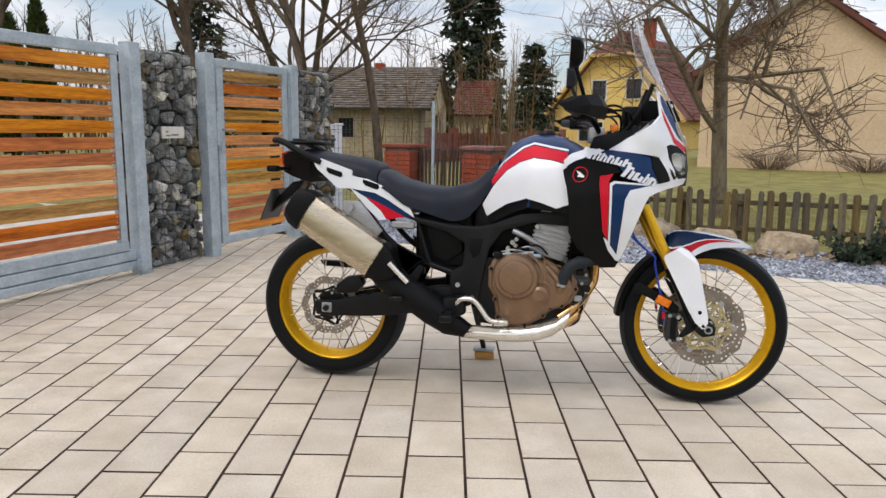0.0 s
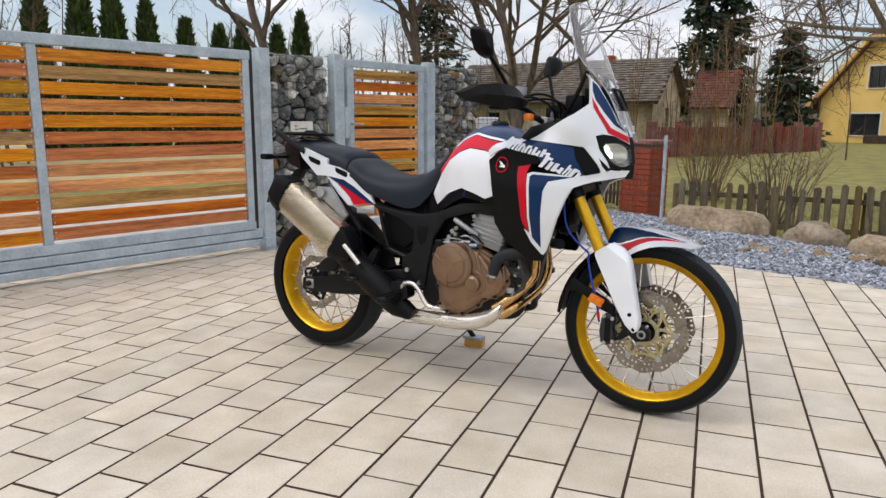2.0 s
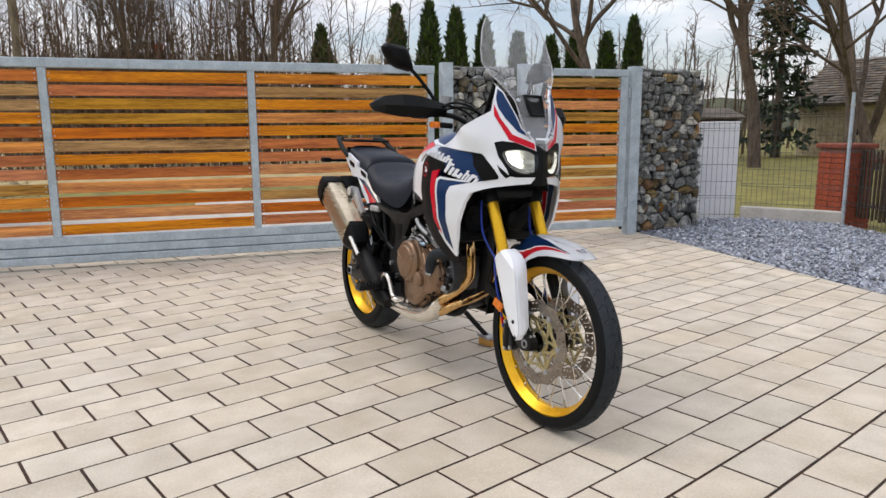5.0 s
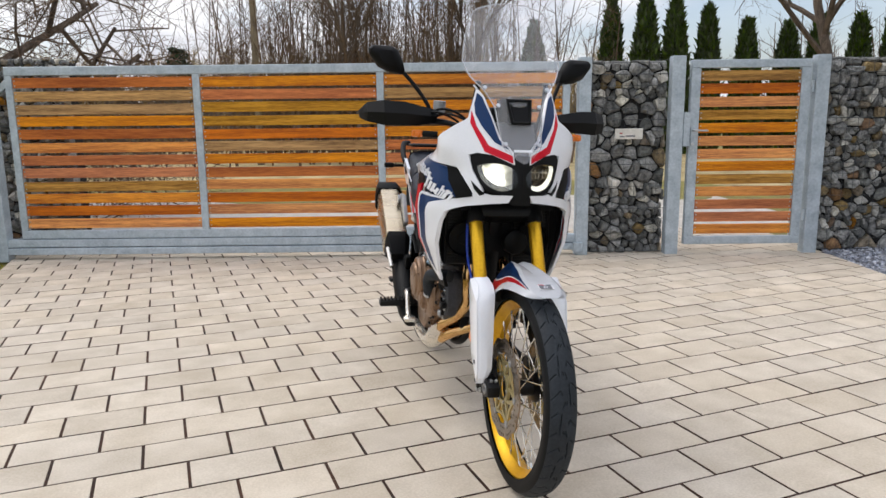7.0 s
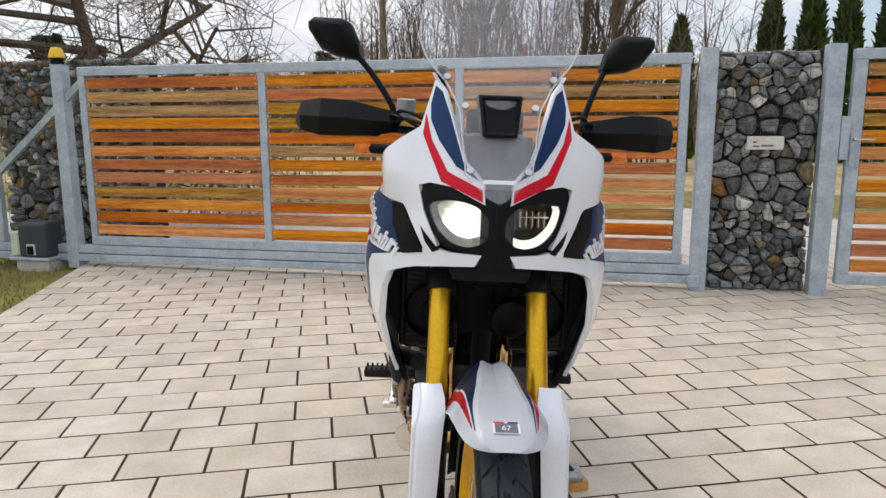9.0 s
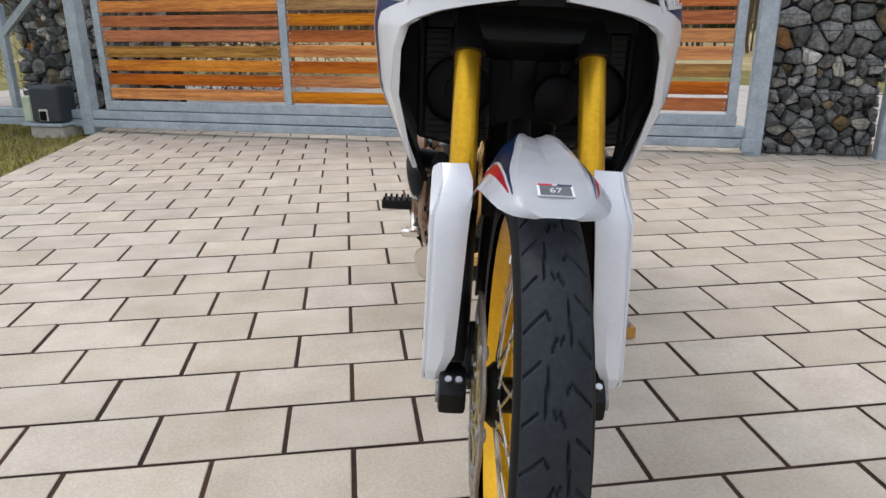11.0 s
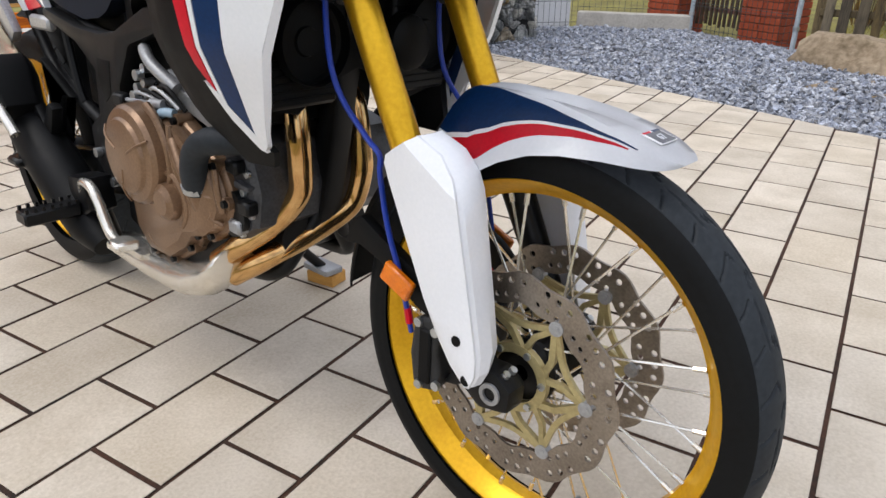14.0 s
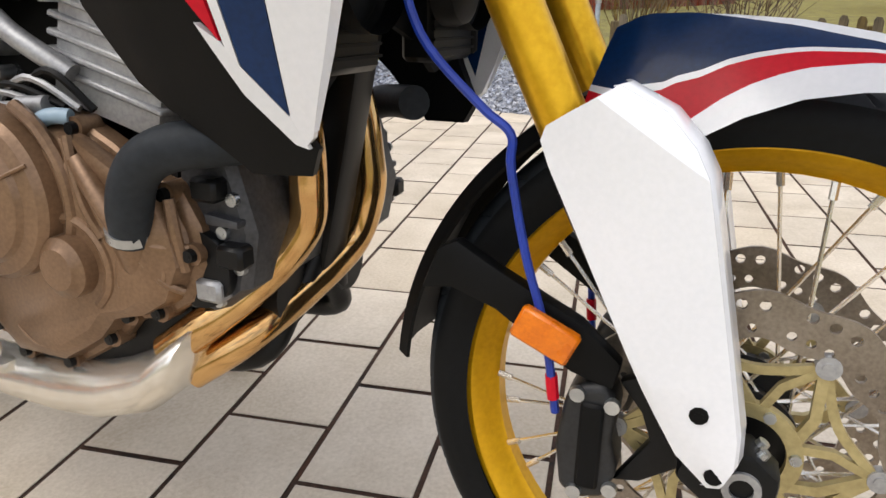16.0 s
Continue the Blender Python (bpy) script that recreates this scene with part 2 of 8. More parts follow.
def part(name, bm, material, parent=None, label="", smooth=False):
    ob = new(name, mesh_of(name, bm, material, smooth))
    ob.parent = parent
    return tagged(ob, label)


def data_part(name, verts, faces, material, parent=None, kind="", label="", smooth=False):
    me = bpy.data.meshes.new(name)
    me.from_pydata(verts, [], faces)
    me.materials.append(material)
    if smooth:
        me.shade_smooth()
    ob = new(name, me)
    ob.parent = parent
    return tagged(ob, label, kind=kind)


def thing(name, m=None, label="", category="", group="", kind=""):
    ob = new(name)
    ob.empty_display_size = 0.1
    ob.matrix_basis = m or Matrix()
    return tagged(ob, label, category, group, kind)


def add_box(bm, x0, x1, y0, y1, z0, z1, m=None):
    vs = [bm.verts.new(Vector(c) if m is None else m @ Vector(c)) for c in
          ((x0, y0, z0), (x1, y0, z0), (x1, y1, z0), (x0, y1, z0), (x0, y0, z1), (x1, y0, z1), (x1, y1, z1), (x0, y1, z1))]
    for f in ((0, 3, 2, 1), (4, 5, 6, 7), (0, 1, 5, 4), (1, 2, 6, 5), (2, 3, 7, 6), (3, 0, 4, 7)):
        bm.faces.new([vs[i] for i in f])
    return vs


def bevel(bm, r, seg=1, angle=30):
    bm.normal_update()
    es = [e for e in bm.edges if len(e.link_faces) == 2 and e.calc_face_angle(0) > radians(angle)]
    if es:
        bmesh.ops.bevel(bm, geom=es, offset=r, segments=seg, affect="EDGES", profile=0.6, clamp_overlap=True)
    return bm


def box(x0, x1, y0, y1, z0, z1, r=0.004, seg=1, m=None):
    bm = bmesh.new()
    add_box(bm, x0, x1, y0, y1, z0, z1, m)
    return bevel(bm, r, seg) if r else bm


def tube(bm, pts, radii, sides=8, caps=True):
    """A round bar along pts."""
    pts = [Vector(p) for p in pts]
    if not isinstance(radii, (list, tuple)):
        radii = [radii] * len(pts)
    rings, up = [], None
    for i, p in enumerate(pts):
        d = (pts[min(i + 1, len(pts) - 1)] - pts[max(i - 1, 0)]).normalized()
        if up is None:
            up = d.orthogonal().normalized()
        else:
            up = (up - d * up.dot(d))
            up = up.normalized() if up.length > 1e-5 else d.orthogonal().normalized()
        side = d.cross(up)
        rings.append([bm.verts.new(p + (up * math.cos(a) + side * math.sin(a)) * radii[i])
                      for a in (2 * math.pi * k / sides for k in range(sides))])
    for a, b in zip(rings, rings[1:]):
        for k in range(sides):
            bm.faces.new((a[k], a[(k + 1) % sides], b[(k + 1) % sides], b[k]))
    if caps:
        bm.faces.new(rings[0][::-1])
        bm.faces.new(rings[-1])
    return bm


def curve(pts, n=6):
    """A smooth line through pts."""
    pts = [Vector(p) for p in pts]
    out = []
    for i in range(len(pts) - 1):
        p0, p1, p2, p3 = pts[max(i - 1, 0)], pts[i], pts[i + 1], pts[min(i + 2, len(pts) - 1)]
        for k in range(n):
            t = k / n
            out.append(0.5 * ((2 * p1) + (p2 - p0) * t + (2 * p0 - 5 * p1 + 4 * p2 - p3) * t * t + (3 * p1 - p0 - 3 * p2 + p3) * t ** 3))
    return out + [pts[-1]]


def pipe(pts, r, sides=10, n=6):
    bm = bmesh.new()
    return tube(bm, curve(pts, n), r, sides)


def lump(bm, centre, size, rough=0.25, sub=2, seed=0, m=None):
    """A rough rounded stone."""
    geo = bmesh.ops.create_icosphere(bm, subdivisions=sub, radius=1.0)
    for v in geo["verts"]:
        d = v.co.normalized()
        k = 1 + rough * noise.noise(d * 1.3 + Vector((seed * 3.1, seed * 1.7, seed))) + rough * 0.5 * noise.noise(d * 3.1 + Vector((seed, 0, seed * 2.3)))
        q = Vector((d.x * size[0] * k, d.y * size[1] * k, d.z * size[2] * k))
        v.co = Vector(centre) + (m.to_3x3() @ q if m else q)


# ---------------------------------------------------------------- ground, driveway, gravel
GATE = pose(-2.913, 2.107, 0, 0, 0, 76.08)      # x along the gate, y behind it
GI = GATE.inverted()


def clip(poly, a, b):
    """The part of a flat polygon on the left of the line a-b."""
    out = []
    side = [(b[0] - a[0]) * (p[1] - a[1]) - (b[1] - a[1]) * (p[0] - a[0]) for p in poly]
    for i, p in enumerate(poly):
        q, s, t = poly[(i + 1) % len(poly)], side[i], side[(i + 1) % len(poly)]
        if s >= 0:
            out.append(p)
        if (s > 0 > t) or (s < 0 < t):
            k = s / (s - t)
            out.append((p[0] + (q[0] - p[0]) * k, p[1] + (q[1] - p[1]) * k))
    return out


def ground_height(x, y):
    h = -0.035
    g = GI @ Vector((x, y, 0))
    if g.x > 2.2:
        h -= 0.10 * min(1, max(0, (g.x - 3.6) / 1.5))
    return h + 0.02 * noise.noise(Vector((x * 0.4, y * 0.4, 0)))


def build_ground():
    vs, fs = [], []
    xs = [-1500, -400, -120, -60, -40] + [-30 + i * 1.0 for i in range(61)] + [40, 60, 120, 400, 1500]
    for y in xs:
        for x in xs:
            near = abs(x) <= 30 and abs(y) <= 30
            vs.append((x, y + 5, ground_height(x, y + 5) if near else -0.12))
    n = len(xs)
    for j in range(n - 1):
        for i in range(n - 1):
            fs.append((j * n + i, j * n + i + 1, (j + 1) * n + i + 1, (j + 1) * n + i))
    tagged(data_part("ground", vs, fs, GRASS, kind="structure", smooth=True), "winter lawn and bare soil round the driveway", "ground")


build_ground()

PAV_A, PAV_L, PAV_W, PAV_O = PAVING
E1 = Vector((math.sin(radians(PAV_A)), math.cos(radians(PAV_A))))
E2 = Vector((E1.y, -E1.x))
LEFT_P = Vector((-4.25, -3.08))
EDGE_A, EDGE_B = (-2.48, 4.22), (2.76, 2.77)
EDGE_D = Vector((EDGE_B[0] - EDGE_A[0], EDGE_B[1] - EDGE_A[1])).normalized()


def drive_clip(poly):
    poly = clip(poly, LEFT_P, LEFT_P + E2)                      # lawn side
    if len(poly) > 2:
        poly = clip(poly, (EDGE_A[0] + EDGE_D.x, EDGE_A[1] + EDGE_D.y), EDGE_A)     # gravel side
    if len(poly) > 2:
        a, b = GATE @ Vector((0, 1.6, 0)), GATE @ Vector((-1, 1.6, 0))
        poly = clip(poly, (a.x, a.y), (b.x, b.y))
    return poly


big = [(-30, -30), (30, -30), (30, 30), (-30, 30)]
bed = drive_clip([(-12, -9), (7.5, -9), (7.5, 9), (-12, 9)])
bm = bmesh.new()
bm.faces.new([bm.verts.new((x, y, -0.0042)) for x, y in bed])
bmesh.ops.recalc_face_normals(bm, faces=bm.faces)
driveway = part("driveway", bm, JOINT)
tagged(driveway, "driveway of pale concrete paving blocks in running bond", "driveway", kind="structure")


def paver_bm(poly, top=0.0):
    """A paving block with a worn, rounded rim."""
    bm = bmesh.new()
    cx, cy = sum(p[0] for p in poly) / len(poly), sum(p[1] for p in poly) / len(poly)
    rings = []
    for inset, z in ((0.0, -0.03), (0.0, top - 0.0018), (0.0018, top)):
        ring = []
        for x, y in poly:
            d = math.hypot(x - cx, y - cy)
            k = 1 - inset / d * 1.3
            ring.append(bm.verts.new((cx + (x - cx) * k, cy + (y - cy) * k, z)))
        rings.append(ring)
    n = len(poly)
    for k, (a, b) in enumerate(zip(rings, rings[1:])):
        for i in range(n):
            bm.faces.new((a[i], a[(i + 1) % n], b[(i + 1) % n], b[i])).material_index = 1 if k == 0 else 0
    bm.faces.new(rings[-1])
    bmesh.ops.recalc_face_normals(bm, faces=bm.faces)
    if bm.faces[-1].normal.z < 0:
        bmesh.ops.reverse_faces(bm, faces=bm.faces)
    return bm


def paving():
    hl, hw = PAV_L / 2 - 0.0056, PAV_W / 2 - 0.0050
    whole = [(-hl, -hw), (hl, -hw), (hl, hw), (-hl, hw)]
    shared = [mesh_of("paver", paver_bm(whole, 0.0008 * k), [PAVER, JOINT]) for k in (-1, 0, 1)]
    verts, faces, kinds, count = [], [], [], 0
    turn = Matrix.Rotation(math.atan2(E1.y, E1.x), 4, "Z")
    for j in range(-60, 61):
        for i in range(-45, 46):
            c = E2 * (PAV_O[1] + (j + 0.5) * PAV_W) + E1 * (PAV_O[0] + (i + 0.5 + 0.5 * (j % 2)) * PAV_L)
            if not (-7 < c.x < 8 and -7 < c.y < 6.5):
                continue
            poly = [tuple(c + E1 * x + E2 * -y) for x, y in whole]
            cut = drive_clip(poly)
            if len(cut) < 3:
                continue
            inside = len(cut) == 4 and all(abs(a[0] - b[0]) + abs(a[1] - b[1]) < 1e-6 for a, b in zip(cut, poly))
            if inside and -1.5 < c.x < 2.6 and -2.3 < c.y < 2.0 and count < 300:
                ob = new("paver", shared[random.randrange(3)])
                ob.matrix_basis = Matrix.Translation((c.x, c.y, 0)) @ turn
                ob.parent = driveway
                count += 1
            else:
                area = abs(sum(a[0] * b[1] - b[0] * a[1] for a, b in zip(cut, cut[1:] + cut[:1]))) / 2
                if area < 0.0015:
                    continue
                b2 = paver_bm(cut, random.uniform(-0.0008, 0.0008))
                base = len(verts)
                b2.verts.index_update()
                verts += [tuple(v.co) for v in b2.verts]
                faces += [[base + v.index for v in f.verts] for f in b2.faces]
                kinds += [f.material_index for f in b2.faces]
                b2.free()
    rest = data_part("paving", verts, faces, PAVER_J, driveway, kind="stuff", label="outer paving blocks").data
    rest.materials.append(JOINT)
    rest.polygons.foreach_set("material_index", kinds)


def scatter_stones(name, n, place, size, material, label, seed):
    """Loose broken stones, one mesh."""
    rnd = np.random.RandomState(seed)
    base = np.array([(-1, -1, -1), (1, -1, -1), (1, 1, -1), (-1, 1, -1), (-1, -1, 1), (1, -1, 1), (1, 1, 1), (-1, 1, 1)], float) * 0.6
    quad = [(0, 3, 2, 1), (4, 5, 6, 7), (0, 1, 5, 4), (1, 2, 6, 5), (2, 3, 7, 6), (3, 0, 4, 7)]
    vs, fs = [], []
    while n:
        p = place(rnd)
        if p is None:
            continue
        n -= 1
        s = rnd.uniform(*size)
        q = (base + rnd.uniform(-0.35, 0.35, base.shape)) * (s * rnd.uniform(0.7, 1.4), s, s * rnd.uniform(0.4, 0.8))
        a = Euler(rnd.uniform(-1, 1, 3) * (0.6, 0.6, 3.2)).to_matrix()
        q = q @ np.array(a).T + p
        b = len(vs)
        vs += [tuple(c) for c in q]
        fs += [tuple(b + i for i in f) for f in quad]
    return tagged(data_part(name, vs, fs, material, kind="stuff"), label, name.replace("_", " "))


FENCE = [(-2.78, 5.35), (-2.36, 5.85), (-1.34, 6.24), (-0.25, 5.68)]       # line of the wire fence
PICKETS = [(-0.1, 5.66), (2.4, 5.5), (6.5, 4.9), (11, 3.6)]


def gravel_top(x, y):
    d = -((x - EDGE_A[0]) * EDGE_D.y - (y - EDGE_A[1]) * EDGE_D.x)
    return -0.012 + 0.07 * min(1, max(0, d / 1.2)) * (1 if x < 0.6 else max(0, 1 - (x - 0.6) / 1.5)) + 0.012 * noise.noise(Vector((x * 2.5, y * 2.5, 4)))


GRAVEL_POLY = [(-2.48, 4.22), (2.76, 2.77), (7.5, 1.46), (8.2, 3.0), (5.0, 3.9), (2.2, 4.55), (0.6, 4.95), (-0.2, 5.6), (-1.34, 6.17), (-2.36, 5.75), (-2.75, 5.2)]


def in_poly(x, y, poly):
    hit = False
    for (x0, y0), (x1, y1) in zip(poly, poly[1:] + poly[:1]):
        if (y0 > y) != (y1 > y) and x < (x1 - x0) * (y - y0) / (y1 - y0) + x0:
            hit = not hit
    return hit


def build_gravel():
    vs, fs, idx = [], [], {}
    step = 0.1
    for j in range(0, 52):
        for i in range(-30, 86):
            x, y = i * step, 1.1 + j * step
            if in_poly(x + step / 2, y + step / 2, GRAVEL_POLY) or in_poly(x + step / 2, y - 0.06, GRAVEL_POLY):
                q = []
                for a, b in ((x, y), (x + step, y), (x + step, y + step), (x, y + step)):
                    d = -((a - EDGE_A[0]) * EDGE_D.y - (b - EDGE_A[1]) * EDGE_D.x)
                    if d < 0:
                        a += EDGE_D.y * d
                    k = (round(a, 3), round(b, 3))
                    if k not in idx:
                        idx[k] = len(vs)
                        vs.append((k[0], k[1], gravel_top(*k) - 0.012))
                    q.append(idx[k])
                if len(set(q)) == 4:
                    fs.append(q)
    tagged(data_part("gravel_bed", vs, fs, GRAVEL_BED, kind="structure", smooth=True), "bed of crushed grey slate beside the driveway", "gravel")

    def place(r):
        x, y = r.uniform(-2.9, 6.5), r.uniform(1.4, 6.2)
        if not in_poly(x, y, GRAVEL_POLY):
            return None
        if x > 3.5 and r.uniform() < 0.6:
            return None
        return np.array((x, y, gravel_top(x, y) + r.uniform(-0.012, 0.006)))
    scatter_stones("gravel", 22000, place, (0.010, 0.024), GRAVEL, "loose grey crushed slate gravel beside the paving", 5)


build_gravel()


a = [GATE @ Vector(v) for v in ((-9.5, 1.59, -0.012), (3.2, 1.59, -0.012), (3.2, 7.5, -0.05), (-9.5, 7.5, -0.05))]
bm = bmesh.new()
top = [bm.verts.new(v) for v in a]
low = [bm.verts.new(v - Vector((0, 0, 0.15))) for v in a]
bm.faces.new(top)
for i in range(4):
    bm.faces.new((top[i], low[i], low[(i + 1) % 4], top[(i + 1) % 4]))
bmesh.ops.recalc_face_normals(bm, faces=bm.faces)
tagged(part("road", bm, CONCRETE), "pale concrete lane behind the gates", "road", kind="structure")


def dry_meadow():
    """A rough straw-coloured field behind the lane."""
    vs, fs, n = [], [], 60
    for j in range(n + 1):
        for i in range(n + 1):
            u, v = -16 + 26 * i / n, 7.45 + 26 * j / n
            p = GATE @ Vector((u, v, -0.07 + 0.05 * noise.noise(Vector((u * 0.7, v * 0.7, 3))) + 0.10 * min(1, (v - 7.45) / 4)))
            vs.append(tuple(p))
    for j in range(n):
        for i in range(n):
            k = j * (n + 1) + i
            fs.append((k, k + 1, k + n + 2, k + n + 1))
    tagged(data_part("meadow", vs, fs, DRY_GRASS, kind="structure", smooth=True), "dry straw-coloured meadow beyond the lane", "meadow")


dry_meadow()


# ---------------------------------------------------------------- gate, posts, gabions
def bar(name, x0, x1, y0, y1, z0, z1, material, parent, r=0.004, label=""):
    return part(name, box(x0, x1, y0, y1, z0, z1, r), material, parent, label)


def gate_post(x0, x1, top, label, y0=-0.0, y1=0.11):
    g = thing("gate_post", GATE @ pose((x0 + x1) / 2, 0, 0), label, "post", "galvanised gate posts", "structure")
    h = (x1 - x0) / 2
    bar("post_tube", -h, h, y0, y1, -0.02, top - 0.006, GALV, g, 0.006)
    bar("cap", -h + 0.002, h - 0.002, y0 + 0.002, y1 - 0.002, top - 0.006, top, GALV, g, 0.002)
    return g


gate_post(-0.14, -0.028, 1.766, "square galvanised steel post at the sliding gate's catch side")
gate_post(0.682, 0.80, 1.77, "square galvanised steel post carrying the small gate's lock")
gate_post(1.955, 2.075, 1.77, "square galvanised steel post carrying the small gate's hinges")
gate_post(-5.475, -5.365, 1.76, "tall galvanised post beside the sliding gate's motor", 0.02, 0.13)


def slat_panel(parent, x0, x1, z0, z1, n, y, seed):
    """Horizontal boards with screws at both ends."""
    rnd = random.Random(seed)
    pitch = (z1 - z0) / n
    h = pitch * 0.765
    meshes = {}
    for k in range(n):
        w = rnd.choices(WOODS, (6, 4, 2))[0]
        if w not in meshes:
            b = box(x0, x1, 0, 0.024, 0, h, 0.003)
            meshes[w] = mesh_of("board", b, w)
        ob = new("board", meshes[w])
        ob.parent = parent
        ob.matrix_basis = pose(0, y + rnd.uniform(-0.001, 0.002), z0 + k * pitch + (pitch - h) / 2 + rnd.uniform(-0.002, 0.002), 0, rnd.uniform(-0.1, 0.1), 0)
    bm = bmesh.new()
    for k in range(n):
        for x in (x0 + 0.018, x1 - 0.018):
            for dz in (0.25, 0.75):
                m = pose(x, y - 0.001, z0 + (k + 0.09) * pitch + h * dz, 90)
                bmesh.ops.create_cone(bm, cap_ends=True, segments=8, radius1=0.0075, radius2=0.005, depth=0.006, matrix=m)
    tagged(part("screws", bm, SCREW, parent), kind="stuff")


def sliding_gate():
    g = thing("sliding_gate", GATE, "long galvanised sliding gate with orange stained wooden slats", "gate")
    y0, y1 = 0.045, 0.105
    xs = (-5.2, -3.535, -1.9, -0.24)
    bar("top_rail", xs[0] - 0.03, xs[-1] + 0.04, y0, y1, 1.66, 1.735, GALV, g)
    bar("bottom_rail", xs[0] - 0.03, xs[-1] + 0.04, y0, y1, 0.195, 0.268, GALV, g)
    for x in xs:
        bar("stile", x - 0.032, x + 0.032, y0 + 0.003, y1 - 0.003, 0.268, 1.66, GALV, g)
    beam = bmesh.new()
    add_box(beam, -8.2, -0.1, y0 - 0.005, y1 + 0.02, 0.115, 0.188)
    add_box(beam, -8.2, -0.1, y0 - 0.015, y1 + 0.03, 0.045, 0.108)
    part("track_beam", bevel(beam, 0.008, 2), GALV, g)
    bar("catch_block", -0.16, -0.075, -0.03, 0.03, 0.03, 0.12, GALV, g)
    for i in range(3):
        slat_panel(g, xs[i] + 0.034, xs[i + 1] - 0.034, 0.275, 1.652, 12, y0 + 0.012, 3 + i)
    bm = bmesh.new()
    tube(bm, [(xs[0], 0.075, 1.62), (-6.85, 0.075, 0.25)], 0.038, 4)
    part("brace", bm, GALV, g)
    bar("tail_stile", -6.2, -6.14, y0, y1, 0.19, 1.06, GALV, g)


sliding_gate()


def small_gate():
    g = thing("garden_gate", GATE, "narrow galvanised garden gate with orange wooden slats, closed", "gate")
    x0, x1, y0, y1 = 0.862, 1.925, 0.03, 0.09
    bar("top_rail", x0, x1, y0, y1, 1.665, 1.735, GALV, g)
    bar("bottom_rail", x0, x1, y0, y1, 0.085, 0.155, GALV, g)
    for a in (x0, x1 - 0.085):
        bar("stile", a, a + 0.085, y0 + 0.003, y1 - 0.003, 0.155, 1.665, GALV, g)
    slat_panel(g, x0 + 0.087, x1 - 0.087, 0.165, 1.655, 13, y0 + 0.012, 11)
    lock = part("lock_case", box(x0 + 0.012, x0 + 0.05, y0 - 0.012, y0 + 0.002, 0.93, 1.15, 0.003), GALV, g)
    part("door_handle", pipe([(x0 + 0.03, y0 - 0.01, 1.12), (x0 + 0.03, y0 - 0.05, 1.12), (x0 + 0.045, y0 - 0.055, 1.12), (x0 + 0.15, y0 - 0.055, 1.118)], 0.009), SCREW, lock, "steel lever handle")
    bm = bmesh.new()
    bmesh.ops.create_cone(bm, cap_ends=True, segments=12, radius1=0.014, radius2=0.014, depth=0.01, matrix=pose(x0 + 0.03, y0 - 0.012, 1.0, 90))
    part("keyhole", bm, SCREW, lock)
    for z in (0.35, 1.5):
        bm = bmesh.new()
        tube(bm, [(x1 + 0.012, y0 - 0.01, z - 0.05), (x1 + 0.012, y0 - 0.01, z + 0.05)], 0.012, 8)
        part("hinge", bm, GALV, g)
    bar("strike_plate", 0.803, 0.858, 0.0, 0.05, 0.98, 1.28, GALV, g, 0.002)


small_gate()


def cell(site, others, x0, x1, z0, z1):
    poly = [(x0, z0), (x1, z0), (x1, z1), (x0, z1)]
    for o in others:
        d = (o[0] - site[0], o[1] - site[1])
        if d == (0, 0) or d[0] ** 2 + d[1] ** 2 > 0.16:
            continue
        mid = ((o[0] + site[0]) / 2, (o[1] + site[1]) / 2)
        poly = clip(poly, mid, (mid[0] - d[1], mid[1] + d[0]))
        if len(poly) < 3:
            return []
    return poly


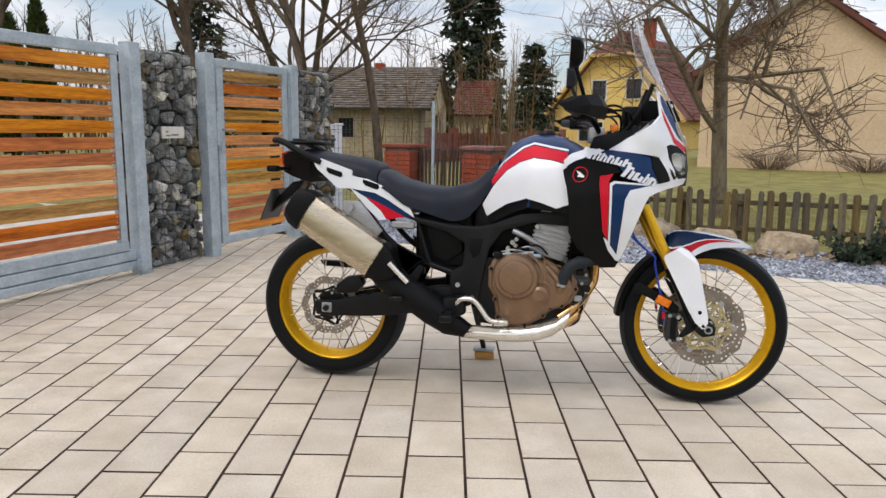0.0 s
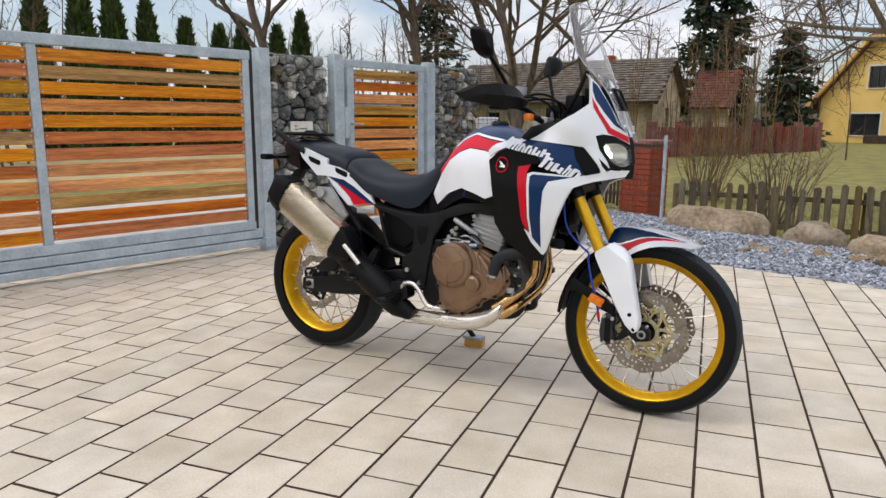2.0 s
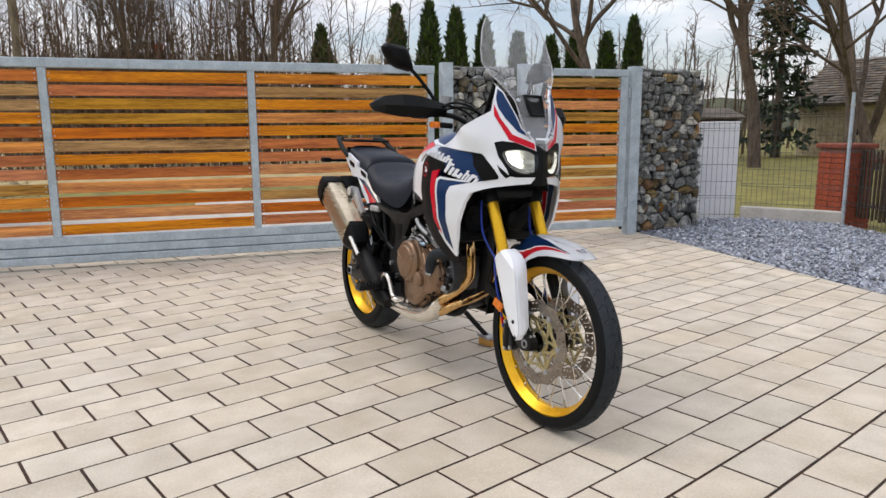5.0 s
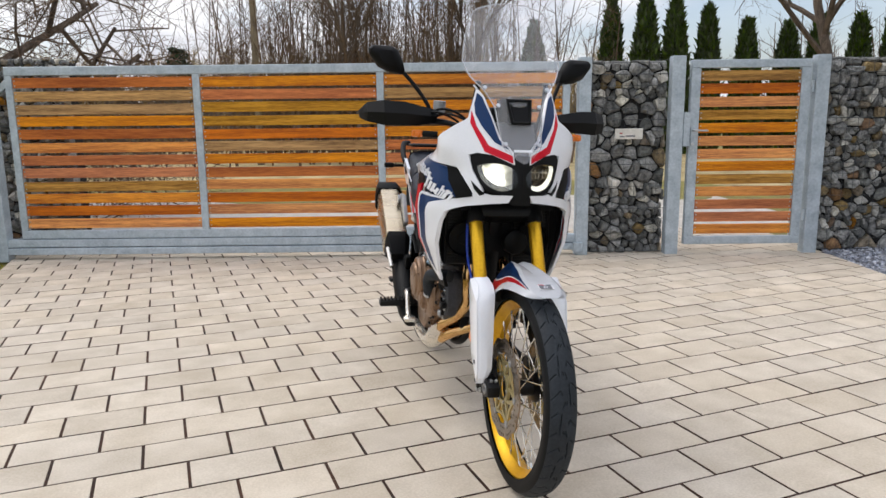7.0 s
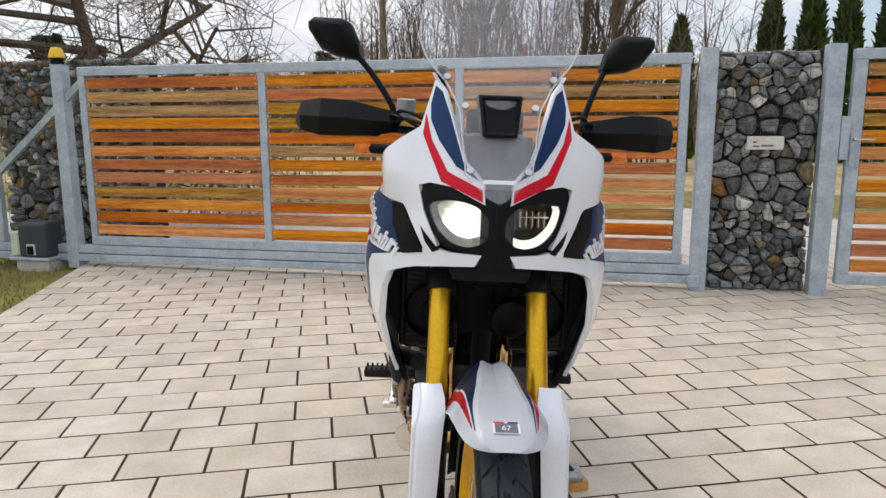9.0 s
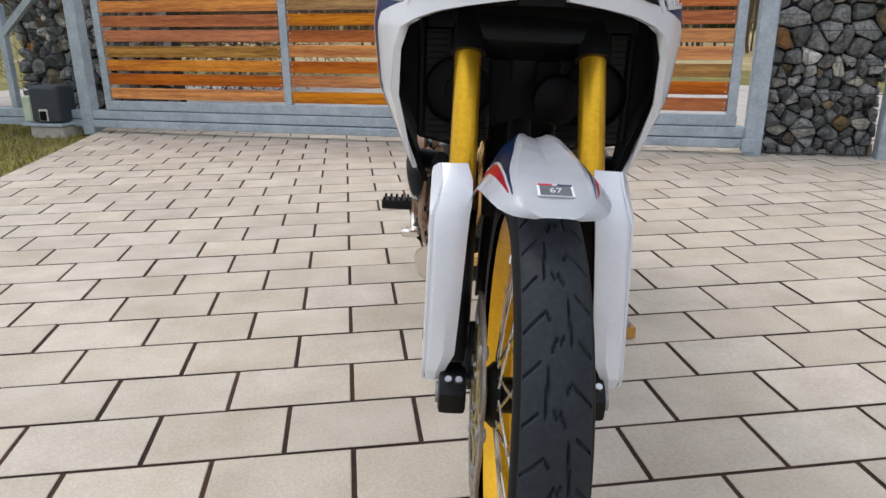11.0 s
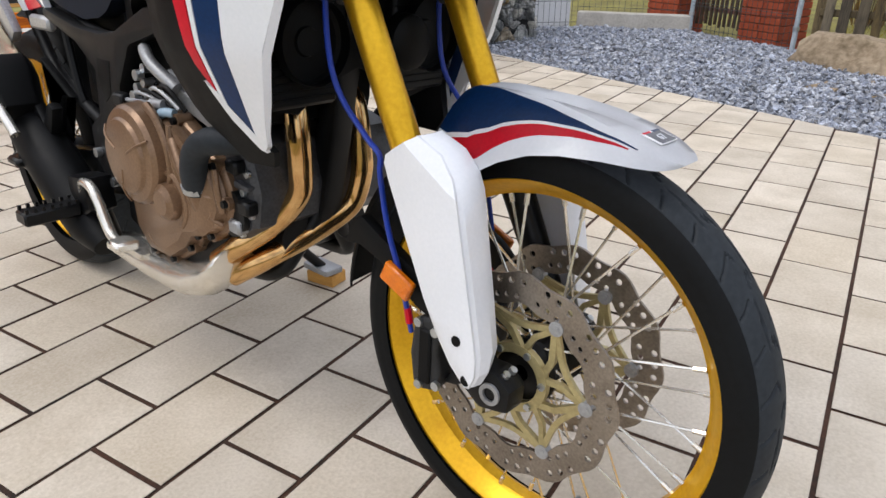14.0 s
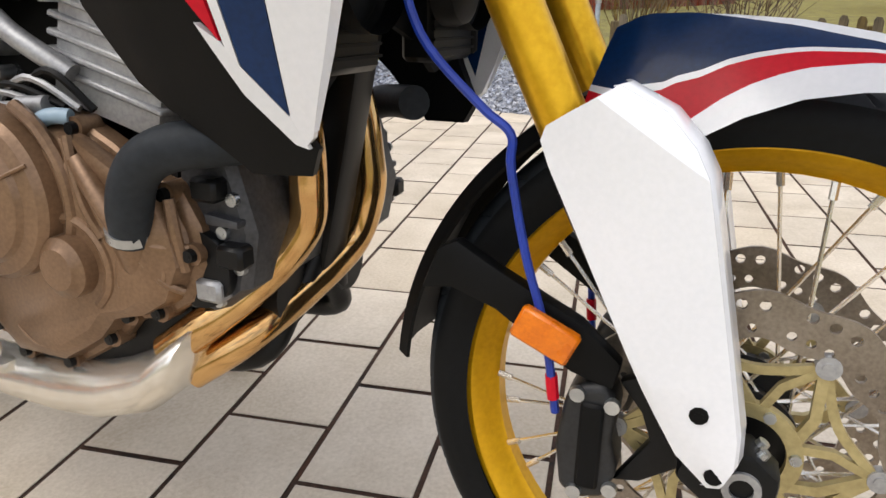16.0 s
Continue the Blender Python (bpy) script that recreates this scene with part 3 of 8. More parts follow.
def gabion(x0, x1, y, top, label, seed, depth=0.3):
    """A wire basket packed with broken stones."""
    rnd = random.Random(seed)
    g = thing("gabion", GATE @ pose(x0, y, 0), label, "gabion wall", "gabion walls", "structure")
    w = x1 - x0
    # added filler box for the inner stones, coloured dark as gap shade
    part("stone_core", box(0.02, w - 0.02, 0.06, depth, -0.03, top - 0.03, 0.01), GAP_SHADE, g)
    sites, z = [], 0.0
    while z < top:
        h = rnd.choice((0.045, 0.06, 0.085, 0.125))
        x = rnd.uniform(-0.08, 0.02)
        while x < w:
            wide = h * rnd.choice((0.8, 1.1, 1.4, 1.8, 2.2))
            sites.append((x + wide / 2, min(top, z + h / 2 + rnd.uniform(-0.45, 0.45) * h)))
            x += wide
        z += h * 0.95
    for site in sites:
        poly = cell(site, sites, 0, w, 0, top)
        if len(poly) < 3:
            continue
        cx, cz = sum(p[0] for p in poly) / len(poly), sum(p[1] for p in poly) / len(poly)
        area = abs(sum(a[0] * b[1] - b[0] * a[1] for a, b in zip(poly, poly[1:] + poly[:1]))) / 2
        if area < 0.0006:
            continue
        cut_in = rnd.uniform(0.08, 0.22)
        poly = [(p[0] + (q[0] - p[0]) * f, p[1] + (q[1] - p[1]) * f) for p, q in zip(poly, poly[1:] + poly[:1]) for f in (cut_in, 1 - cut_in)]
        bm = bmesh.new()
        proud = rnd.choice((-0.006, 0.0, 0.008, 0.018, 0.03, 0.055))
        tx, tz = rnd.uniform(-0.45, 0.45), rnd.uniform(-0.55, 0.45)
        rings = []
        for k, dy in ((0.96, 0.11), (rnd.uniform(0.91, 0.955), 0.045), (rnd.uniform(0.78, 0.88), 0.012), (rnd.uniform(0.35, 0.6), 0.0)):
            rings.append([bm.verts.new((cx + (px - cx) * k + rnd.uniform(-1, 1) * 0.005, dy + proud - 0.008 + rnd.uniform(-1, 1) * 0.007 + (tx * (px - cx) + tz * (pz - cz)) * k * (dy < 0.08),
                                        cz + (pz - cz) * k + rnd.uniform(-1, 1) * 0.004)) for px, pz in poly])
        n = len(poly)
        for a, b in zip(rings, rings[1:]):
            for i in range(n):
                bm.faces.new((a[i], a[(i + 1) % n], b[(i + 1) % n], b[i]))
        c = bm.verts.new((cx + rnd.uniform(-0.01, 0.01), proud - 0.008 + rnd.uniform(-0.012, 0.006), cz + rnd.uniform(-0.015, 0.015)))
        for i in range(n):
            bm.faces.new((rings[-1][i], rings[-1][(i + 1) % n], c))
        bmesh.ops.recalc_face_normals(bm, faces=bm.faces)
        part("stone", bm, rnd.choices(STONES, (8, 4, 1.6, 2.0, 0.4))[0], g)
    bm = bmesh.new()
    r, k = 0.0022, 0
    zz = 0.02
    while zz < top + 0.02:
        tube(bm, [(0, -0.02, zz), (w, -0.02, zz)], r * (1.8 if k % 4 == 0 else 1), 4)
        zz += 0.1
        k += 1
    x = 0.02
    while x < w:
        tube(bm, [(x, -0.024, 0), (x, -0.024, top + 0.01)], r * 0.8, 4)
        x += 0.1
    for x in (0.01, w - 0.01):
        tube(bm, [(x, -0.02, top), (x, depth, top)], r * 1.5, 4)
    for i in range(int(w / 0.1)):
        tube(bm, [(i * 0.1 + 0.02, -0.02, top), (i * 0.1 + 0.02, depth, top)], r, 4)
    part("wire_basket", bm, WIRE, g, "grey welded wire basket")
    return g


gabion(-0.024, 0.678, 0.10, 1.745, "stone-filled wire gabion between the two gates", 4)
gabion(2.079, 2.95, 0.10, 1.755, "stone-filled wire gabion ending beside the wire fence", 9)
gabion(-6.6, -5.0, 0.62, 1.86, "stone-filled wire gabion behind the sliding gate's tail", 15)

plate = thing("name_plate", GATE @ pose(0.33, 0.055, 1.095), "white letter box plate with unreadable marks on the gabion", "sign")
part("plate", box(-0.125, 0.125, -0.004, 0.012, -0.048, 0.048, 0.004), FRAME_WHITE, plate)
INK = mat("faded_ink", rgb("77787c"), rgb("5d5e62"), 0.7, bump=0)
part("text_bar", box(-0.03, 0.055, -0.0055, -0.0042, -0.026, -0.012, 0), INK, plate)
part("text_bar", box(-0.085, -0.04, -0.0055, -0.0042, -0.03, -0.018, 0), INK, plate)
MARK_RED = mat("red_mark", rgb("b04a45"), rgb("903a36"), 0.7, bump=0)
part("mark", box(-0.085, -0.06, -0.0055, -0.0042, 0.0, 0.012, 0), MARK_RED, plate)

motor = thing("gate_motor", GATE @ pose(-5.74, 0.02, 0), "dark plastic gate motor housing on a concrete base", "gate motor")
part("cover", bevel(box(-0.13, 0.16, -0.12, 0.1, 0.09, 0.40, 0.03, 2), 0.004), BOX_DARK, motor)
part("side_plate", box(-0.22, -0.133, -0.11, 0.09, 0.1, 0.31, 0.01), BOX_PALE, motor, "pale green plastic side plate")
part("base_plate", box(-0.22, 0.18, -0.14, 0.12, 0.06, 0.085, 0.004), GALV, motor)
part("plinth", box(-0.17, 0.17, -0.12, 0.1, -0.06, 0.06, 0.01), CONCRETE, motor)
part("release_knob", box(-0.03, 0.03, -0.14, -0.118, 0.11, 0.19, 0.012, 2), BLACK_PLASTIC, motor)
part("release_ring", box(-0.045, 0.045, -0.124, -0.119, 0.105, 0.205, 0.002), FRAME_WHITE, motor)

beacon = thing("warning_beacon", GATE @ pose(-5.43, 0.07, 1.76), "yellow flashing beacon on top of the gate post", "beacon")
bm = bmesh.new()
bmesh.ops.create_cone(bm, cap_ends=True, segments=20, radius1=0.055, radius2=0.05, depth=0.05, matrix=pose(0, 0, 0.03))
part("foot", bevel(bm, 0.006), BLACK_PLASTIC, beacon)
bm = bmesh.new()
bmesh.ops.create_cone(bm, cap_ends=True, segments=20, radius1=0.072, radius2=0.045, depth=0.09, matrix=pose(0, 0, 0.1))
part("dome", bevel(bm, 0.012, 2), BEACON, beacon, smooth=True)


# ---------------------------------------------------------------- fences, boulders
def wire_panel(name, a, b, z0, z1, label, pitch=0.055):
    """A welded mesh panel from a to b with stiffening folds."""
    a, b = Vector((*a, 0)), Vector((*b, 0))
    d = b - a
    g = thing("wire_fence_panel", Matrix.Translation(a) @ Matrix.Rotation(math.atan2(d.y, d.x), 4, "Z"), label, "wire fence", "wire fence panels")
    w = d.length
    bm = bmesh.new()
    n = int(w / pitch)
    for i in range(n + 1):
        tube(bm, [(i * w / n, 0, z0), (i * w / n, 0, z1)], 0.0024, 4)
    part("mesh_upright", bm, WIRE, g)
    bm = bmesh.new()
    z = z0 + 0.04
    k = 0
    while z < z1:
        tube(bm, [(0, -0.006, z), (w, -0.006, z)], 0.003, 4)
        if k % 4 == 1:
            tube(bm, [(0, -0.025, z + 0.03), (w, -0.025, z + 0.03)], 0.003, 4)
        z += 0.2
        k += 1
    part("mesh_crosswire", bm, WIRE, g)
    return g


def fence_post(p, top):
    g = thing("fence_post", Matrix.Translation((*p, 0)), "thin grey steel fence post with clamps", "post", "wire fence posts")
    bm = bmesh.new()
    tube(bm, [(0, 0, -0.1), (0, 0, top)], 0.021, 10)
    part("tube", bm, GALV, g, smooth=True)
    for z in (0.2, 0.6, top - 0.15):
        bm = bmesh.new()
        tube(bm, [(0, 0, z), (0, 0, z + 0.03)], 0.027, 10)
        part("clamp", bm, SCREW, g)


for p, q, z0 in ((FENCE[0], FENCE[1], 0.05), (FENCE[1], FENCE[2], 0.2), (FENCE[2], FENCE[3], 0.05)):
    wire_panel("wire_fence_panel", p, q, z0, 1.45 if p != FENCE[2] else 1.0, "grey welded wire mesh fence panel")
fence_post(FENCE[2], 1.5)
fence_post(FENCE[3], 1.0)
pillar = thing("meter_pillar", Matrix.Translation((-2.56, 5.66, 0)) @ Matrix.Rotation(radians(56), 4, "Z"), "white painted concrete pillar behind the wire fence", "pillar")
part("body", box(-0.25, 0.25, 0.06, 0.3, -0.1, 1.17, 0.008), WHITE_WALL, pillar)
part("cap", box(-0.26, 0.26, 0.05, 0.31, 1.172, 1.2, 0.006), WHITE_WALL, pillar)
a, b = Vector((*FENCE[1], 0)), Vector((*FENCE[2], 0))
kerb = thing("fence_footing", Matrix.Translation(a) @ Matrix.Rotation(math.atan2((b - a).y, (b - a).x), 4, "Z"), "low pale concrete footing under the wire fence", "footing", kind="structure")
part("footing", box(0, (b - a).length, -0.02, 0.12, -0.1, 0.19, 0.008), CONCRETE, kerb)


def brick_pillar(p, rot, w, h, label):
    g = thing("brick_pillar", Matrix.Translation((*p, 0)) @ Matrix.Rotation(radians(rot), 4, "Z"), label, "pillar", "red brick fence pillars")
    part("mortar_core", box(-w / 2 + 0.006, w / 2 - 0.006, -w / 2 + 0.006, w / 2 - 0.006, -0.3, h, 0), MORTAR, g)
    bw, bh = w / 2 - 0.006, 0.068
    me = mesh_of("brick", box(-bw / 2, bw / 2, -0.02, 0.012, 0, bh - 0.009, 0.003), BRICK)
    n = int((h + 0.2) / bh)
    for k in range(n):
        for side in range(4):
            for i in (-1, 1):
                ob = new("brick", me)
                ob.parent = g
                shift = (0.25 if k % 2 else -0.25) * bw * 0.2
                ob.matrix_basis = Matrix.Rotation(side * math.pi / 2, 4, "Z") @ pose(i * w / 4 + shift, -w / 2 + 0.008, -0.2 + k * bh)
    part("cap", box(-w / 2 - 0.04, w / 2 + 0.04, -w / 2 - 0.04, w / 2 + 0.04, h, h + 0.06, 0.012), RUSTY, g)


brick_pillar((-0.72, 6.75), -20, 0.42, 0.86, "red brick pillar of the neighbour's gateway")
brick_pillar((-1.95, 7.35), -20, 0.42, 0.86, "red brick pillar beside the neighbour's drive")


def bar_fence(a, b, h, n, label):
    a, b = Vector((*a, 0)), Vector((*b, 0))
    d = b - a
    g = thing("bar_fence", Matrix.Translation(a) @ Matrix.Rotation(math.atan2(d.y, d.x), 4, "Z"), label, "fence", "old bar fences")
    me = mesh_of("slat", box(-0.018, 0.018, -0.01, 0.01, 0.02, h, 0.003), DARK_WOOD)
    for i in range(n):
        ob = new("slat", me)
        ob.parent = g
        ob.matrix_basis = pose((i + 0.5) * d.length / n, 0, random.uniform(-0.03, 0.01), 0, random.uniform(-1.5, 1.5), 0)
    for z in (0.15, h - 0.15):
        part("rail", box(0, d.length, 0.012, 0.045, z, z + 0.05, 0.004), RUSTY, g)


bar_fence((-1.75, 7.3), (-0.9, 6.85), 0.85, 14, "old dark wooden bar gate between brick pillars")
wall = thing("red_fence", Matrix(), "long faded red picket fence with posts round the garden", "fence")
ra, rb = Vector((-4.2, 23.0, 0)), Vector((0.9, 33.1, 0))
rd = (rb - ra).normalized()
rm = Matrix.Translation(ra) @ Matrix.Rotation(math.atan2(rd.y, rd.x), 4, "Z")
red_post = mesh_of("post", box(-0.17, 0.17, -0.12, 0.12, -0.5, 1.15, 0.01), RUSTY)
red_slat = mesh_of("slat", box(-0.045, 0.045, -0.015, 0.015, -0.25, 0.95, 0.004), RUSTY)
for i in range(8):
    ob = new("post", red_post)
    ob.parent, ob.matrix_basis = wall, rm @ pose(i * 1.6, 0, 0)
    if i < 7:
        for k in range(9):
            ob = new("slat", red_slat)
            ob.parent, ob.matrix_basis = wall, rm @ pose(i * 1.6 + 0.24 + k * 0.14, -0.02, random.uniform(-0.02, 0.02))
        for z in (0.0, 0.72):
            part("rail", box(i * 1.6 + 0.17, i * 1.6 + 1.43, 0.0, 0.04, z, z + 0.07, 0.004, m=rm), RUSTY, wall)


def picket_fence():
    rnd = random.Random(6)
    g = thing("picket_fence", Matrix(), "low weathered brown picket fence behind the boulders", "fence")
    meshes = []
    for k in range(4):
        h, w = rnd.uniform(0.60, 0.67), rnd.uniform(0.06, 0.08)
        bm = bmesh.new()
        prof = [(-w / 2, 0), (w / 2, 0), (w / 2, h - 0.03), (w / 4, h), (-w / 4, h + rnd.uniform(-0.015, 0.01)), (-w / 2, h - 0.02)]
        f = bm.faces.new([bm.verts.new((x, 0, z)) for x, z in prof])
        r = bmesh.ops.extrude_face_region(bm, geom=[f])
        bmesh.ops.translate(bm, vec=(0, 0.022, 0), verts=[v for v in r["geom"] if isinstance(v, bmesh.types.BMVert)])
        bmesh.ops.recalc_face_normals(bm, faces=bm.faces)
        meshes.append(mesh_of("picket", bm, PICKET))
    for a, b in zip(PICKETS, PICKETS[1:]):
        a, b = Vector((*a, 0)), Vector((*b, 0))
        d = b - a
        m = Matrix.Translation(a) @ Matrix.Rotation(math.atan2(d.y, d.x), 4, "Z")
        n = int(d.length / 0.125)
        for i in range(n):
            ob = new("picket", meshes[rnd.randrange(4)])
            ob.parent = g
            ob.matrix_basis = m @ pose((i + 0.5) * d.length / n + rnd.uniform(-0.01, 0.01), -0.03, -0.14 + rnd.uniform(-0.02, 0.02), rnd.uniform(-2, 2), rnd.uniform(-2.5, 2.5), 0)
        for z in (0.02, 0.33):
            part("rail", box(0, d.length, 0, 0.04, z, z + 0.055, 0.006, m=m), PICKET, g)
        for i in range(int(d.length / 1.9) + 1):
            part("post", box(i * 1.9 - 0.04, i * 1.9 + 0.04, 0.03, 0.11, -0.2, 0.46, 0.008, m=m), PICKET, g)


picket_fence()


def boulder(p, size, rot, seed, label):
    bm = bmesh.new()
    lump(bm, (0, 0, 0), size, 0.38, 3, seed)
    for v in bm.verts:
        v.co.z = min(v.co.z, size[2] * (0.82 + 0.12 * noise.noise(v.co * 4)))
        v.co.z = max(v.co.z, -size[2] * 0.75)
    ob = part("boulder", bm, BOULDER, None, smooth=50)
    ob.matrix_basis = pose(p[0], p[1], p[2], 0, 0, rot)
    tagged(ob, label, "boulder", "boulders before the picket fence")


boulder((0.42, 5.08, 0.05), (0.50, 0.26, 0.27), -18, 3, "long flat-topped pale sandstone boulder with yellow lichen")
boulder((1.36, 4.86, 0.0), (0.26, 0.22, 0.25), -8, 8, "upright pale brown sandstone boulder")
boulder((1.92, 4.62, -0.02), (0.28, 0.22, 0.21), 10, 13, "rounded grey-brown boulder on the gravel")
boulder((2.62, 4.46, -0.02), (0.3, 0.24, 0.22), -20, 21, "angular brown boulder on the gravel")
boulder((4.0, 4.1, -0.05), (0.42, 0.3, 0.2), 15, 27, "low mossy boulder beside the shrub")
boulder((5.2, 3.8, -0.05), (0.4, 0.26, 0.2), -5, 33, "low pale boulder beside the gravel")
_edge = scatter_stones("rubble_edge", 170, lambda r: (lambda s, o: np.array((0.2 + s * 5.2, 4.42 - s * 0.85 + o, 0.0)))(r.uniform(), r.normal() * 0.11), (0.035, 0.085), BOULDER, "small pale rubble stones edging the gravel", 8)


# ---------------------------------------------------------------- vegetation
def bare_tree(name, p, height, radius, seed, label, spread=0.55, levels=5, lean=(0, 0), bark=None, fork=0.35, kids=(2, 3), up=0.25, twig_len=1.0, wander=0.14):
    """A leafless tree: trunk and limbs in one part, fine twigs in another."""
    rnd = random.Random(seed)
    g = thing(name, Matrix.Translation(p), label, "tree")
    wood, twig = bmesh.new(), bmesh.new()

    def grow(start, way, length, r, level):
        n = 4 if level < 2 else 3
        pts, q, d = [start], start.copy(), way.copy()
        for _ in range(n):
            bend = wander if level == 0 else 0.14
            d = (d + Vector((rnd.gauss(0, bend), rnd.gauss(0, bend), rnd.gauss(0, 0.08) + up * 0.14))).normalized()
            q = q + d * length / n
            pts.append(q.copy())
        fine = level >= levels - 2
        end = r * 0.55
        tube(twig if fine else wood, pts, [r + (end - r) * i / n for i in range(n + 1)], 3 if fine else (9 if level == 0 else 5), caps=level == 0)
        if level == levels - 1:
            return
        for k in range(rnd.randint(*kids) + (2 if level != 1 else 1)):
            f = rnd.uniform(fork if level == 0 else 0.25, 1.0)
            i = min(n - 1, int(f * n))
            s = pts[i].lerp(pts[i + 1], f * n - i)
            side = d.orthogonal().normalized()
            side.rotate(Matrix.Rotation(rnd.uniform(0, 6.28), 3, d))
            w = (d * (1 - spread) + side * spread * rnd.uniform(0.8, 1.3) + Vector((0, 0, up * 0.5))).normalized()
            grow(s, w, length * rnd.uniform(0.5, 0.75) * (twig_len if level >= levels - 3 else 1), max(0.004, r * rnd.uniform(0.4, 0.6)), level + 1)

    grow(Vector((0, 0, -0.2)), Vector((lean[0], lean[1], 1)).normalized(), height * 0.55, radius, 0)
    part("trunk", wood, bark or BARK, g, smooth=60)
    part("twig_crown", twig, TWIG, g)
    return g


def leafy(verts, faces, c, size, rnd, drop=0.0, out=None):
    """One small flat spray of needles or leaves."""
    a = Vector((rnd.gauss(0, 1), rnd.gauss(0, 1), rnd.gauss(0, 1) - drop)).normalized() if out is None else (out + Vector((rnd.gauss(0, .5), rnd.gauss(0, .5), rnd.gauss(0, .5) - drop))).normalized()
    b = a.orthogonal().normalized()
    b.rotate(Matrix.Rotation(rnd.uniform(0, 6.28), 3, a))
    s = size * rnd.uniform(0.6, 1.4)
    k = len(verts)
    verts += [tuple(c - b * s * 0.32), tuple(c + a * s * 0.5 - b * s * 0.1 + b.cross(a) * s * 0.1), tuple(c + a * s), tuple(c + b * s * 0.35)]
    faces.append((k, k + 1, k + 2, k + 3))


def thuja(p, h, r, seed):
    rnd = random.Random(seed)
    g = thing("thuja", Matrix.Translation(p), "slim dark green columnar thuja behind the gate", "conifer", "row of columnar thujas")
    bm = bmesh.new()
    tube(bm, [(0, 0, -0.1), (0, 0, h * 0.9)], [0.07, 0.02], 6)
    part("trunk", bm, BARK, g)
    vs, fs = [], []
    n = int(2100 * h / 4)
    for _ in range(n):
        z = rnd.uniform(0, 1) ** 0.9
        rr = r * (1 - z ** 2.2) ** 0.8 * (0.82 + 0.25 * noise.noise(Vector((z * 6, seed, 0))))
        a = rnd.uniform(0, 6.28)
        rr *= (1 + 0.2 * noise.noise(Vector((math.cos(a) * 2, math.sin(a) * 2, z * 7 + seed)))) * rnd.uniform(0.72, 1.03)
        leafy(vs, fs, Vector((rr * math.cos(a), rr * math.sin(a), 0.1 + z * (h - 0.2))), 0.26, rnd, -1.2, Vector((math.cos(a), math.sin(a), 0.8)))
    data_part("crown", vs, fs, THUJA, g)


def conifer(p, h, r, seed, label, full=3200):
    rnd = random.Random(seed)
    g = thing("spruce", Matrix.Translation(p), label, "conifer")
    bm = bmesh.new()
    tube(bm, [(0, 0, -0.2), (0, 0, h)], [0.2, 0.03], 7)
    part("trunk", bm, BARK, g)
    vs, fs = [], []
    tiers = int(h * 3.2)
    for t in range(tiers):
        z = (t + rnd.random()) / tiers
        rr = r * (1 - z) ** 0.75 + 0.12
        for k in range(7):
            a = rnd.uniform(0, 6.28)
            d = Vector((math.cos(a), math.sin(a), 0))
            reach = rr * rnd.uniform(0.65, 1.12)
            for i in range(max(3, int(full / tiers / 7))):
                f = rnd.uniform(0.15, 1)
                c = d * reach * f + Vector((rnd.gauss(0, 0.14), rnd.gauss(0, 0.14), 0.6 + z * (h - 0.6) - 0.28 * f * reach * 0.5 + rnd.gauss(0, 0.07)))
                leafy(vs, fs, c, 0.34, rnd, 0.25, d)
    data_part("crown", vs, fs, NEEDLE, g)


def shrub(name, p, size, n, seed, material, label, stick=True, length=0.5):
    """A shrub of bare rods."""
    rnd = random.Random(seed)
    g = thing(name, Matrix.Translation(p), label, "shrub")
    bm = bmesh.new()
    for _ in range(n):
        a, s = rnd.uniform(0, 6.28), rnd.uniform(0, 0.35)
        q = Vector((math.cos(a) * s * size[0], math.sin(a) * s * size[1], 0))
        e = Vector((math.cos(a) * rnd.uniform(0.2, 1) * size[0], math.sin(a) * rnd.uniform(0.2, 1) * size[1], size[2] * rnd.uniform(0.55, 1)))
        m = q.lerp(e, 0.5) + Vector((rnd.gauss(0, 0.06), rnd.gauss(0, 0.06), 0.1)) * size[2]
        tube(bm, [q, m, e], [0.008, 0.006, 0.002], 3, caps=False)
        for _k in range(3):
            w = m.lerp(e, rnd.random())
            tube(bm, [w, w + Vector((rnd.gauss(0, 0.25), rnd.gauss(0, 0.25), rnd.uniform(0.05, 0.4))) * size[2] * 0.5], [0.004, 0.0015], 3, caps=False)
    part("rod_clump", bm, material, g)
    return g


